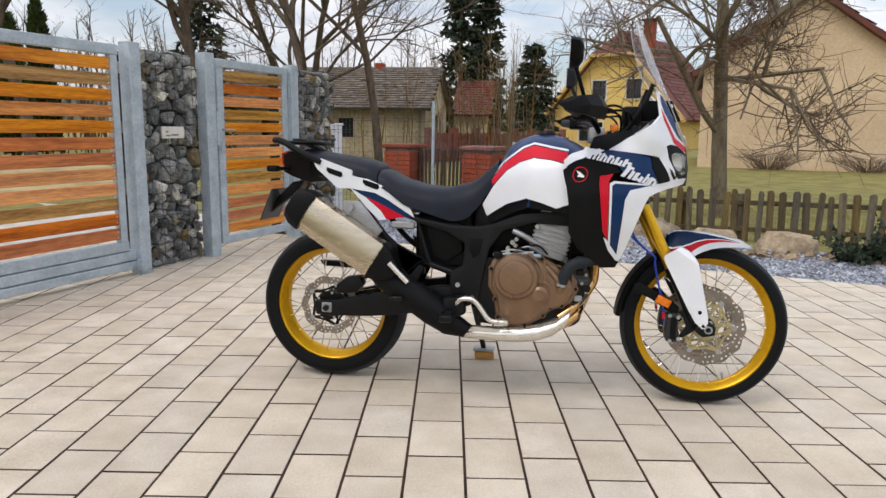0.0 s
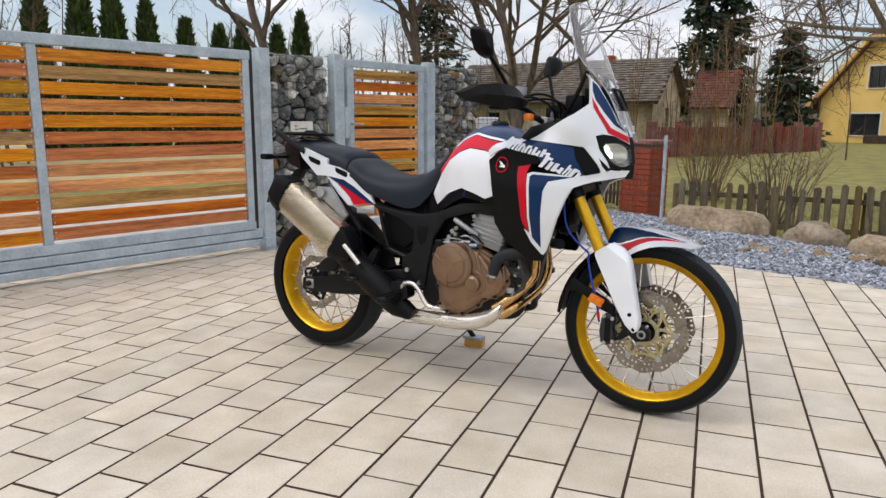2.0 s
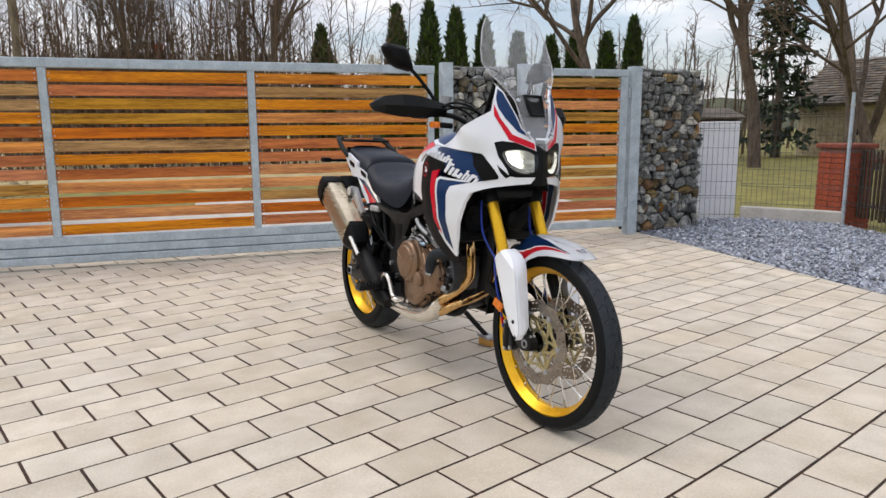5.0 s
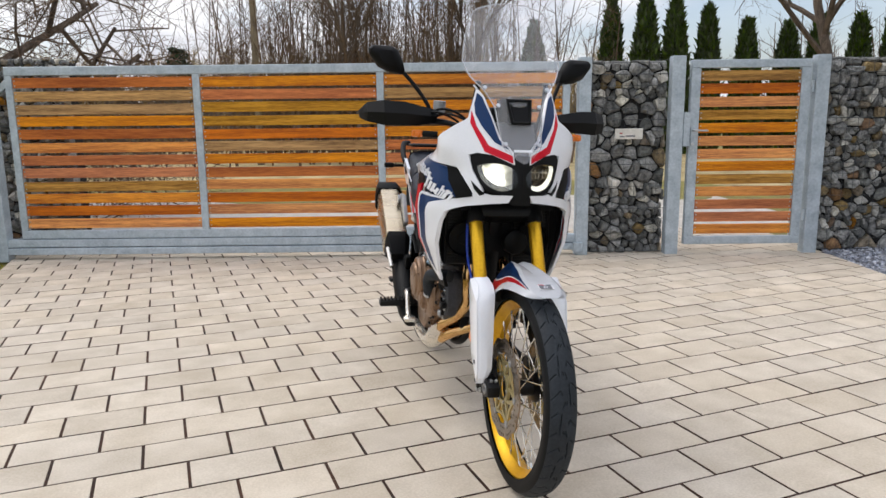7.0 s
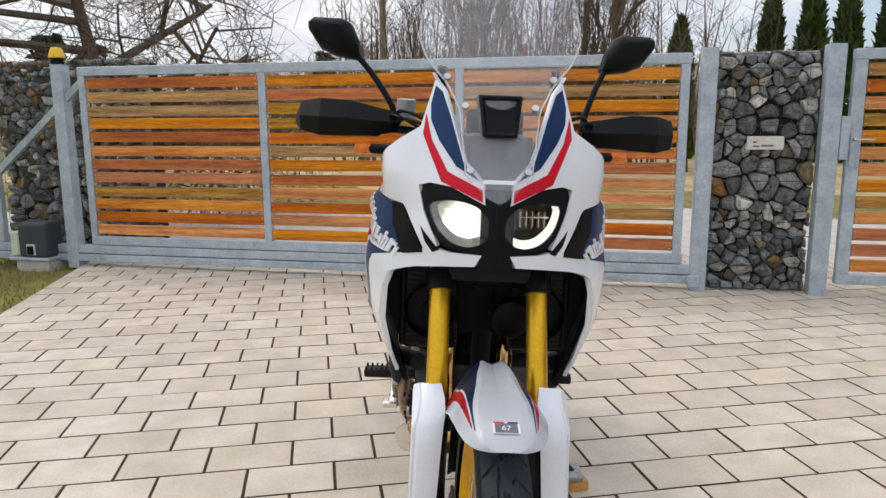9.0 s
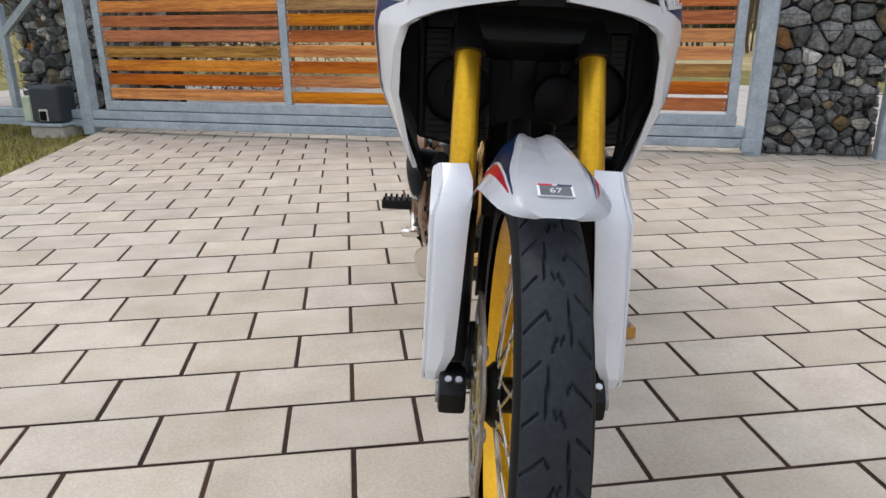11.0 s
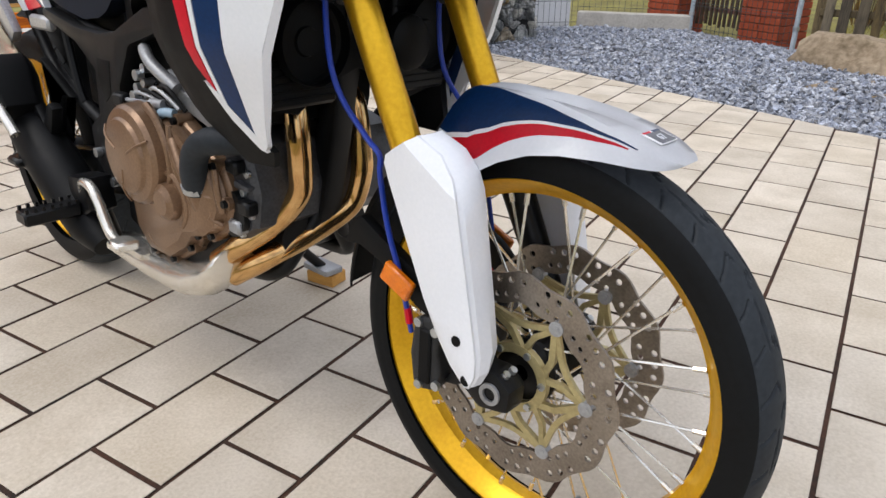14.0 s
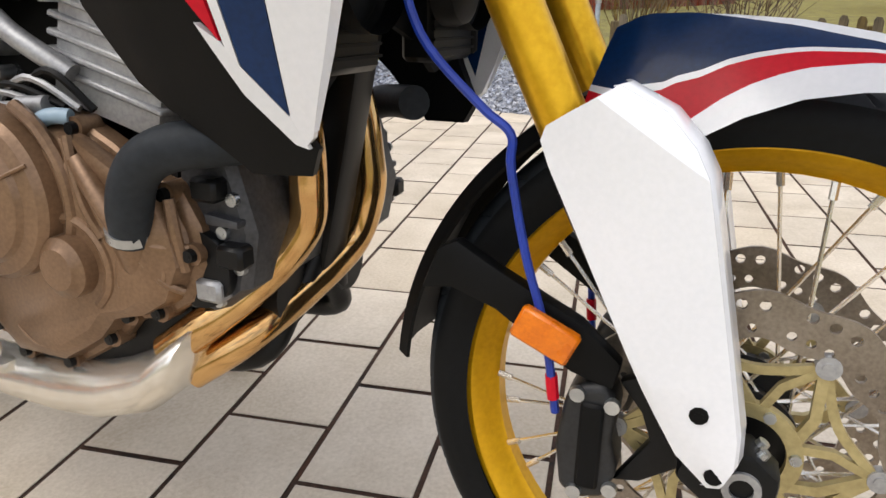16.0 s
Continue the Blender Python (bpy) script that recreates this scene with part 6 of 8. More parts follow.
    # radial caliper behind the leg
    cal = bpart("brake_caliper", prism([(0.636, 0.372), (0.648, 0.388), (0.674, 0.392), (0.686, 0.37), (0.682, 0.335), (0.690, 0.30), (0.680, 0.272), (0.655, 0.264), (0.636, 0.274), (0.630, 0.32)], s * 0.052 if s > 0 else -0.108, s * 0.108 if s > 0 else -0.052, 0.012, 3), CALIPER, None, "dark grey brake caliper", 50, True)
    part_bar = box(0.664, 0.670, 0, 0.001, 0.300, 0.350, 0)
    for v in part_bar.verts:
        v.co.y += s * 0.1085 - (0.001 if s < 0 else 0)
    bpart("maker_mark", part_bar, SCREW, cal)
    bpart("caliper_bracket", prism([(0.682, 0.39), (0.715, 0.405), (0.75, 0.385), (0.775, 0.345), (0.745, 0.315), (0.71, 0.29), (0.685, 0.285), (0.70, 0.31), (0.715, 0.335), (0.705, 0.362)], s * 0.085 - 0.008, s * 0.085 + 0.008, 0.004), SATIN, steer=True)
    for x, z in ((0.648, 0.378), (0.652, 0.275), (0.680, 0.372), (0.685, 0.285)):
        bolt((x, s * 0.106, z), 0.008, cal, 0.006, (0, s, 0))
    bm = box(0.652, 0.674, 0, 0.006, 0.282, 0.372, 0.003)
    for v in bm.verts:
        v.co.y += s * 0.106 - (0.006 if s < 0 else 0) + s * 0.0015
    bpart("caliper_bridge", bm, MATT, cal, "black caliper bridge")
    m = Matrix.Translation((0.617, s * 0.122, 0.437)) @ Matrix.Rotation(radians(24), 4, "Y")
    bpart("reflector", box(-0.029, 0.029, -0.006, 0.006, -0.0165, 0.0165, 0.003, m=m), ORANGE, None, "orange side reflector", steer=True)
    bpart("brake_hose", pipe([(0.47, s * 0.12, 0.86), (0.472, s * 0.12, 0.76), (0.492, s * 0.119, 0.69), (0.547, s * 0.119, 0.634), (0.575, s * 0.119, 0.612), (0.577, s * 0.119, 0.582), (0.594, s * 0.119, 0.508), (0.614, s * 0.112, 0.437), (0.627, s * 0.1, 0.35)], 0.0042, 8),
          BLUE_HOSE, None, "blue braided brake hose", steer=True)
    bpart("hose_end", cyl((0.6245, s * 0.1015, 0.365), (0.6215, s * 0.104, 0.39), 0.006, 8), RED, steer=True)


def front_mudguard():
    top_z = [(0.640, 0.692), (0.665, 0.704), (0.70, 0.7055), (0.74, 0.7045), (0.79, 0.7015), (0.84, 0.696), (0.89, 0.688), (0.93, 0.678), (0.958, 0.667), (0.972, 0.660)]
    low_z = [(0.640, 0.612), (0.66, 0.596), (0.70, 0.600), (0.73, 0.616), (0.76, 0.634), (0.80, 0.650), (0.84, 0.657), (0.89, 0.659), (0.93, 0.657), (0.958, 0.655), (0.972, 0.656)]
    half_w = [(0.640, 0.074), (0.665, 0.088), (0.70, 0.093), (0.74, 0.093), (0.79, 0.090), (0.84, 0.086), (0.89, 0.078), (0.93, 0.068), (0.952, 0.056), (0.965, 0.042), (0.972, 0.026)]
    blue_in = [(0.64, 0.20), (0.70, 0.23), (0.78, 0.32), (0.86, 0.47), (0.925, 0.53)]
    blue_out = [(0.64, 0.70), (0.70, 0.66), (0.74, 0.58), (0.78, 0.545), (0.86, 0.535), (0.925, 0.56)]
    red_out = [(0.64, 0.965), (0.70, 0.93), (0.74, 0.82), (0.78, 0.75), (0.86, 0.68), (0.912, 0.62), (0.93, 0.625)]
    xs = [0.640 + 0.30 * k / 30 for k in range(31)] + [0.948, 0.956, 0.963, 0.968, 0.972]
    bm = bmesh.new()
    rows = []
    for x in xs:
        top, low, w = interp(x, top_z), interp(x, low_z), interp(x, half_w)
        b0, b1, r1 = interp(x, blue_in), interp(x, blue_out), interp(x, red_out)
        r0 = b1 + 0.04
        fr = (0, 0.10, b0 * 0.72, b0, (b0 + b1) / 2, b1, r0, (r0 + r1) / 2, r1, (r1 + 1) / 2, 1.0)
        side = []
        for f in fr:
            rise = 0.007 * min(1, max(0, (0.95 - x) / 0.1))
            flat = interp(x, [(0.64, 0.30), (0.80, 0.34), (0.90, 0.42), (0.97, 0.6)])
            if f <= 0.24:
                y, z = w * flat * f / 0.24, top + rise * min(1, max(0, (f - 0.06) / 0.08))
            else:
                k = (f - 0.24) / 0.76
                y, z = w * (flat + (1 - flat) * k ** 0.8), top + rise * (1 - k) - (top - low) * k ** 1.2
            side.append(((x if x < 0.9 else 0.9 + (x - 0.9) * 0.85) - 0.03 * max(0, f - 0.3) * (1 if x < 0.72 else 0.3), y, z))
        rows.append([bm.verts.new((p[0], -p[1], p[2])) for p in side[:0:-1]] + [bm.verts.new(p) for p in side])
    n = len(rows[0])
    for i, (a, b) in enumerate(zip(rows, rows[1:])):
        for k in range(n - 1):
            f = bm.faces.new((a[k], a[k + 1], b[k + 1], b[k]))
            j = (k if k >= n // 2 else n - 2 - k) - n // 2
            f.material_index = 1 if j in (3, 4) and xs[i] < 0.918 else (2 if j in (6, 7) and xs[i] < 0.905 else 0)
    bmesh.ops.solidify(bm, geom=bm.faces[:], thickness=0.004)
    ob = bpart("front_mudguard", bm, [WHITE, BLUE, RED], None, "white front mudguard with red and blue stripes", 30, True)
    m = pose(0.917, 0.0, 0.6825, 0, 16, 0)
    bpart("sticker", box(-0.014, 0.014, -0.022, 0.022, -0.0008, 0.0006, 0, m=m), WHITE_WALL, ob, "small round-number sticker")
    bpart("sticker_field", box(-0.010, 0.013, -0.019, 0.019, 0.0006, 0.0012, 0, m=m), INK, ob)
    for y, c in ((-0.012, RED), (0.012, BLUE)):
        bpart("sticker_stripe", box(-0.0135, -0.0105, y - 0.009, y + 0.009, 0.0006, 0.0012, 0, m=m), c, ob)
    tx = bpy.data.curves.new("number", "FONT")
    tx.body, tx.size, tx.align_x, tx.extrude = "67", 0.016, "CENTER", 0.0003
    t = bpy.data.objects.new("number", tx)
    scene.collection.objects.link(t)
    dg = bpy.context.evaluated_depsgraph_get()
    me = bpy.data.meshes.new_from_object(t.evaluated_get(dg))
    bpy.data.objects.remove(t)
    me.materials.append(WHITE)
    o = new("number", me)
    o.parent = ob
    o.matrix_basis = m @ pose(0.0075, 0, 0.0016, 0, 0, 90)
    bm = lathe([(0.340, -0.062), (0.354, -0.05), (0.358, 0), (0.354, 0.05), (0.340, 0.062), (0.337, 0.06), (0.350, 0.048), (0.354, 0), (0.350, -0.048), (0.337, -0.06)], 26, FC, True, radians(118), radians(176))
    bpart("rear_splash_guard", bm, MATT, None, "black splash guard behind the front wheel", 30, True)
    for s in (-1, 1):
        bpart("splash_stay", prism([(0.488, 0.455), (0.505, 0.498), (0.524, 0.508), (0.563, 0.486), (0.645, 0.446), (0.684, 0.412), (0.678, 0.384), (0.638, 0.396), (0.564, 0.445), (0.52, 0.46)], s * 0.095 - 0.01, s * 0.095 + 0.01, 0.005), MATT, steer=True)
        bpart("mudguard_stay", prism([(0.62, 0.60), (0.655, 0.635), (0.69, 0.62), (0.68, 0.58), (0.63, 0.57)], s * 0.062 - 0.01, s * 0.062 + 0.01, 0.005), MATT, steer=True)


front_mudguard()
bpart("lower_yoke", prism([(0.40, 0.80), (0.53, 0.84), (0.52, 0.885), (0.40, 0.86)], -0.13, 0.13, 0.012, 2), SATIN, steer=True)
bpart("steering_stem", cyl((0.47, 0, 0.82), (0.385, 0, 1.02), 0.035, 16), SATIN, steer=True)
bpart("horn", lathe([(0.0, 0.0), (0.03, 0.0), (0.042, 0.006), (0.045, 0.015), (0.045, 0.03), (0.0, 0.035)], 24, (0, 0, 0)), BLACK_PLASTIC, None, "round black horn").matrix_basis = pose(0.47, 0.06, 0.74, 0, 0, 90)

# ---- tank, seat
TANK_TOP = [(-0.075, 0.945), (-0.057, 0.973), (-0.012, 1.044), (0.033, 1.075), (0.079, 1.089), (0.148, 1.093), (0.206, 1.08), (0.26, 1.055), (0.32, 1.02)]
TANK_W = [(-0.14, 0.10), (-0.075, 0.125), (-0.01, 0.165), (0.08, 0.205), (0.2, 0.225), (0.3, 0.23)]


def tank_y(x, z):
    top = interp(x, TANK_TOP) if x > -0.075 else 0.93
    w = interp(x, TANK_W)
    k = max(0.0, min(1.0, (z - 0.88) / max(0.02, top - 0.88)))
    return w * max(0.02, 1 - k ** 2.4) ** 0.6 * (1 - 0.15 * max(0, (0.80 - z) / 0.1))


rings = []
for x in [-0.075, -0.05, -0.012, 0.03, 0.08, 0.15, 0.21, 0.26, 0.31]:
    top = interp(x, TANK_TOP)
    ring = []
    for k in range(19):
        f = k / 18
        a = math.pi * f
        z = 0.80 + (top - 0.80) * min(1, math.sin(a) ** 0.55 if 0 < f < 1 else 0)
        ring.append((x, -tank_y(x, z) * 0.97 * (1 if f < 0.5 else -1) if abs(f - 0.5) > 0.01 else 0, z))
    rings.append(ring)
bpart("fuel_tank", loft(rings, True), BLUE, None, "navy fuel tank top")
bm = lathe([(0.0, 0.012), (0.03, 0.012), (0.036, 0.004), (0.036, -0.01)], 24, (0, 0, 0))
bpart("fuel_cap", bm, SATIN).matrix_basis = pose(0.13, 0, 1.094, 90, 0, 0)


def sheet(poly, yfun, thick, step=0.03, off=0.0):
    """A thin moulded panel of outline poly in x-z lying on the surface y = -yfun(x, z)."""
    bm = bmesh.new()
    bm.faces.new([bm.verts.new((x, 0, z)) for x, z in poly])
    xs, zs = [p[0] for p in poly], [p[1] for p in poly]
    x = min(xs) + step
    while x < max(xs):
        bmesh.ops.bisect_plane(bm, geom=bm.verts[:] + bm.edges[:] + bm.faces[:], plane_co=(x, 0, 0), plane_no=(1, 0, 0))
        x += step
    z = min(zs) + step
    while z < max(zs):
        bmesh.ops.bisect_plane(bm, geom=bm.verts[:] + bm.edges[:] + bm.faces[:], plane_co=(0, 0, z), plane_no=(0, 0, 1))
        z += step
    inner = bm.copy()
    for v in bm.verts:
        v.co.y = -(yfun(v.co.x, v.co.z) + off)
    geo = bmesh.ops.extrude_face_region(bm, geom=bm.faces[:])
    for v in [g for g in geo["geom"] if isinstance(g, bmesh.types.BMVert)]:
        v.co.y += thick
    inner.free()
    bmesh.ops.recalc_face_normals(bm, faces=bm.faces)
    return bm


pair("tank_panel", sheet([(-0.141, 0.756), (-0.108, 0.745), (-0.013, 0.808), (0.069, 0.835), (0.132, 0.819), (0.188, 0.800), (0.255, 0.825), (0.235, 0.95), (0.215, 0.972), (0.159, 0.985), (0.092, 0.992), (0.038, 0.975), (-0.017, 0.940), (-0.071, 0.876)],
                        tank_y, 0.012, 0.02, 0.006), WHITE, None, "white tank side panel", 30)
pair("red_stripe", sheet([(-0.074, 0.880), (-0.017, 0.944), (0.038, 0.979), (0.092, 0.996), (0.159, 0.989), (0.222, 0.973), (0.222, 1.018), (0.155, 1.030), (0.089, 1.044), (0.045, 1.026), (-0.032, 0.967), (-0.08, 0.900)],
                         tank_y, 0.010, 0.02, 0.005), RED, None, "red tank stripe", 30)
pair("white_line", sheet([(-0.082, 0.903), (-0.034, 0.970), (0.045, 1.030), (0.089, 1.048), (0.155, 1.034), (0.225, 1.022), (0.225, 1.030), (0.155, 1.042), (0.089, 1.056), (0.043, 1.038), (-0.038, 0.976), (-0.086, 0.909)],
                         tank_y, 0.010, 0.02, 0.0048), WHITE, None, "", 30)
pair("tank_lower_cover", sheet([(-0.150, 0.748), (-0.138, 0.718), (-0.069, 0.728), (0.009, 0.772), (0.076, 0.798), (0.26, 0.775), (0.26, 0.822), (0.188, 0.796), (0.132, 0.815), (0.069, 0.831), (-0.013, 0.804), (-0.108, 0.741)],
                               lambda x, z: tank_y(x, 0.80) - 0.005, 0.03, 0.03), MATT, None, "black cover below the tank", 30)

SEAT_TOP = [(-0.925, 1.005), (-0.90, 1.012), (-0.779, 0.994), (-0.649, 0.977), (-0.571, 0.958), (-0.545, 0.935), (-0.468, 0.893), (-0.367, 0.868), (-0.267, 0.864), (-0.169, 0.89), (-0.121, 0.925), (-0.079, 0.968), (-0.055, 0.995)]
SEAT_LOW = [(-0.925, 0.985), (-0.83, 0.965), (-0.73, 0.932), (-0.63, 0.895), (-0.52, 0.85), (-0.43, 0.785), (-0.335, 0.757), (-0.238, 0.728), (-0.18, 0.735), (-0.13, 0.79), (-0.078, 0.874), (-0.055, 0.92)]
SEAT_W = [(-0.925, 0.09), (-0.85, 0.125), (-0.6, 0.155), (-0.45, 0.17), (-0.3, 0.165), (-0.15, 0.13), (-0.055, 0.11)]


def seat_piece(name, x0, x1, n, label):
    rings = []
    for i in range(n + 1):
        x = x0 + (x1 - x0) * i / n
        t, lo, w = interp(x, SEAT_TOP), interp(x, SEAT_LOW), interp(x, SEAT_W)
        if i in (0, n):
            t, w = t - 0.008, w * 0.97
        ring = []
        for k in range(21):
            a = math.pi * k / 20
            c, s = math.cos(a), math.sin(a)
            y = -w * (abs(c) ** 0.55) * (1 if c > 0 else -1) * (0.86 + 0.14 * (1 - s))
            z = lo + (t - lo) * (s ** 0.5 if s > 0 else 0)
            ring.append((x, y, z))
        rings.append(ring)
    return bpart(name, loft(rings), SEAT, None, label, 50)


seat_piece("rider_seat", -0.552, -0.058, 22, "dark blue-black vinyl rider seat")
seat_piece("pillion_seat", -0.925, -0.558, 16, "dark vinyl pillion seat")

# ---- fairing: a shell on one plan curve that runs from the nose to the side
PLAN = [(0.690, 0.0), (0.684, 0.03), (0.655, 0.085), (0.622, 0.135), (0.575, 0.185), (0.515, 0.235), (0.45, 0.268), (0.38, 0.285), (0.30, 0.288), (0.20, 0.262), (0.12, 0.235)]
ARC = [0.0]
for (ax, ay), (bx, by) in zip(PLAN, PLAN[1:]):
    ARC.append(ARC[-1] + math.hypot(bx - ax, by - ay))


def width_at(z):
    return interp(z, [(0.55, 0.66), (0.60, 0.73), (0.66, 0.82), (0.75, 0.95), (0.86, 0.99), (0.93, 0.955), (1.02, 0.94), (1.12, 0.93), (1.28, 0.9)])


def back_at(z):
    return interp(z, [(0.55, 0.0), (0.90, 0.0), (0.95, -0.006), (1.03, 0.005), (1.15, 0.03), (1.28, 0.075)])


def side_pt(x, z):
    xs = [(p[0], a) for p, a in zip(PLAN, ARC)][::-1]
    return interp(x + back_at(z), xs), z


def nose_pt(y, z):
    return interp(abs(y) / width_at(z), [(p[1], a) for p, a in list(zip(PLAN, ARC))[:9]]), z


def on_shell(s, z, off):
    x, y = interp(s, [(a, p[0]) for p, a in zip(PLAN, ARC)]), interp(s, [(a, p[1]) for p, a in zip(PLAN, ARC)])
    k = min(1, max(0, (z - 1.0) / 0.07))
    y += k * (0.03 * math.exp(-((x - 0.55) / 0.05) ** 2) - 0.5 * max(0, 0.50 - x))
    e = 0.01
    dx = interp(s + e, [(a, p[0]) for p, a in zip(PLAN, ARC)]) - interp(s - e, [(a, p[0]) for p, a in zip(PLAN, ARC)])
    dy = interp(s + e, [(a, p[1]) for p, a in zip(PLAN, ARC)]) - interp(s - e, [(a, p[1]) for p, a in zip(PLAN, ARC)])
    l = math.hypot(dx, dy) or 1
    nx, ny = dy / l, -dx / l
    return Vector((x - back_at(z) + nx * off, -(y * width_at(z) + ny * off), z))


def shell(poly, off, thick, step=0.02):
    """A moulded panel whose outline is given on the fairing's shell."""
    bm = bmesh.new()
    bm.faces.new([bm.verts.new((s, 0, z)) for s, z in poly])
    ss, zs = [p[0] for p in poly], [p[1] for p in poly]
    s = min(ss) + step
    while s < max(ss):
        bmesh.ops.bisect_plane(bm, geom=bm.verts[:] + bm.edges[:] + bm.faces[:], plane_co=(s, 0, 0), plane_no=(1, 0, 0))
        s += step
    z = min(zs) + step
    while z < max(zs):
        bmesh.ops.bisect_plane(bm, geom=bm.verts[:] + bm.edges[:] + bm.faces[:], plane_co=(0, 0, z), plane_no=(0, 0, 1))
        z += step
    src = {v: (v.co.x, v.co.z) for v in bm.verts}
    geo = bmesh.ops.extrude_face_region(bm, geom=bm.faces[:])
    for v in bm.verts:
        s, z = v.co.x, v.co.z
        v.co = on_shell(s, z, off if v in src else off - thick)
    bmesh.ops.recalc_face_normals(bm, faces=bm.faces)
    return bm


S, N = side_pt, nose_pt


def rounded(poly, n=4):
    """A closed outline drawn through poly without corners."""
    out, m = [], len(poly)
    for i in range(m):
        p0, p1, p2, p3 = (Vector(poly[(i + k - 1) % m]) for k in range(4))
        for k in range(n):
            t = k / n
            q = 0.5 * ((2 * p1) + (p2 - p0) * t + (2 * p0 - 5 * p1 + 4 * p2 - p3) * t * t + (3 * p1 - p0 - 3 * p2 + p3) * t ** 3)
            out.append((q.x, q.y))
    return out


pair("black_side_panel", shell([S(0.205, 0.95), S(0.246, 0.980), S(0.308, 1.003), S(0.413, 0.966), S(0.424, 0.945), S(0.345, 0.933), S(0.350, 0.858), S(0.366, 0.722), S(0.405, 0.645), S(0.437, 0.599), S(0.425, 0.574), S(0.366, 0.572), S(0.332, 0.603), S(0.271, 0.648), S(0.236, 0.71), S(0.236, 0.797), S(0.222, 0.886)], -0.008, 0.012),
     MATT, None, "matt black side panel with a round badge", 25)
pair("red_side_stripe", shell([S(0.346, 0.931), S(0.394, 0.940), S(0.381, 0.912), S(0.386, 0.687), S(0.366, 0.722), S(0.350, 0.858)], 0.001, 0.008), RED, None, "red side stripe", 25)
pair("white_side_line", shell([S(0.384, 0.905), S(0.400, 0.914), S(0.53, 0.903), S(0.53, 0.898), S(0.404, 0.905), S(0.393, 0.896), S(0.396, 0.668), S(0.389, 0.681)], 0.0012, 0.008), WHITE, None, "", 25)
pair("blue_side_stripe", shell([S(0.395, 0.895), S(0.404, 0.904), S(0.53, 0.897), S(0.459, 0.880), S(0.442, 0.845), S(0.424, 0.630), S(0.397, 0.668)], 0.001, 0.008), BLUE, None, "navy side stripe", 25)
pair("white_lower_strip", shell([S(0.370, 0.700), S(0.387, 0.686), S(0.397, 0.667), S(0.424, 0.629), S(0.433, 0.601), S(0.422, 0.605), S(0.392, 0.645)], 0.0012, 0.008), WHITE, None, "", 25)
pair("lower_side_cowl", shell([S(0.425, 0.630), S(0.443, 0.845), S(0.460, 0.881), S(0.532, 0.897), S(0.60, 0.914), N(0.145, 0.922), N(0.115, 0.929), N(0.09, 0.924), N(0.027, 0.926), N(0.040, 0.902), N(0.10, 0.894), N(0.155, 0.884), N(0.19, 0.872), S(0.535, 0.858), S(0.515, 0.82), S(0.485, 0.74), S(0.464, 0.678), S(0.439, 0.611), S(0.430, 0.603), S(0.419, 0.625)], 0.001, 0.010),
     WHITE, None, "white lower side cowl", 25)
edge = [(0.56, 0.870), (0.535, 0.858), (0.515, 0.82), (0.485, 0.74), (0.464, 0.678), (0.441, 0.616)]
ring_a = [on_shell(*S(x, z), 0.001) for x, z in edge]
bm = bmesh.new()
wide = (0.014, 0.014, 0.013, 0.012, 0.010, 0.003)
for i, (p, q) in enumerate(zip(ring_a, ring_a[1:])):
    k = [p, q, q + Vector((0.003, wide[i + 1], 0.002)), p + Vector((0.003, wide[i], 0.002))]
    k2 = [v - Vector((0.008, 0, 0)) for v in k]
    f, b = [bm.verts.new(v) for v in k], [bm.verts.new(v) for v in k2]
    bm.faces.new(f)
    bm.faces.new(b[::-1])
    for i in range(4):
        bm.faces.new((f[i], b[i], b[(i + 1) % 4], f[(i + 1) % 4]))
bmesh.ops.remove_doubles(bm, verts=bm.verts, dist=0.0005)
pair("cowl_flange", bm, WHITE, None, "white front flange of the side cowl", 30)
pair("upper_cowl", shell([S(0.375, 1.030), S(0.444, 1.074), S(0.53, 1.125), S(0.566, 1.165), S(0.552, 1.262), N(0.130, 1.272), N(0.106, 1.235), N(0.086, 1.17), N(0.063, 1.10), N(0.028, 1.062), N(0.024, 1.022), N(0.088, 1.051), N(0.128, 1.056), N(0.147, 1.049), N(0.143, 1.0), N(0.121, 0.955), N(0.112, 0.934), S(0.628, 0.922), S(0.617, 0.918), S(0.592, 0.965), S(0.562, 1.007), S(0.53, 1.012), S(0.49, 1.017)], 0.001, 0.010),
     WHITE, None, "white upper nose cowl", 25)
pair("navy_nose_stripe", shell([N(0.122, 1.246), N(0.129, 1.21), N(0.128, 1.178), N(0.113, 1.139), N(0.080, 1.091), N(0.036, 1.066), N(0.068, 1.101), N(0.090, 1.174), N(0.110, 1.234)], 0.0025, 0.006), BLUE, None, "navy nose stripe", 25)
pair("red_nose_stripe", shell([N(0.136, 1.19), N(0.140, 1.15), N(0.107, 1.060), N(0.029, 1.027), N(0.030, 1.050), N(0.096, 1.080), N(0.127, 1.141)], 0.0025, 0.006), RED, None, "red nose stripe", 25)
pair("navy_shoulder", shell([S(0.33, 1.012), S(0.375, 1.028), S(0.49, 1.014), S(0.534, 1.004), S(0.574, 0.908), S(0.51, 0.914), S(0.43, 0.948), S(0.418, 0.968)], 0.0005, 0.008), BLUE, None, "navy shoulder panel", 25)
pair("white_top_cap", shell([S(0.21, 0.985), S(0.235, 1.012), S(0.30, 1.035), S(0.36, 1.028), S(0.33, 1.012), S(0.31, 1.008), S(0.25, 0.985), S(0.215, 0.962)], 0.002, 0.008), WHITE, None, "", 25)
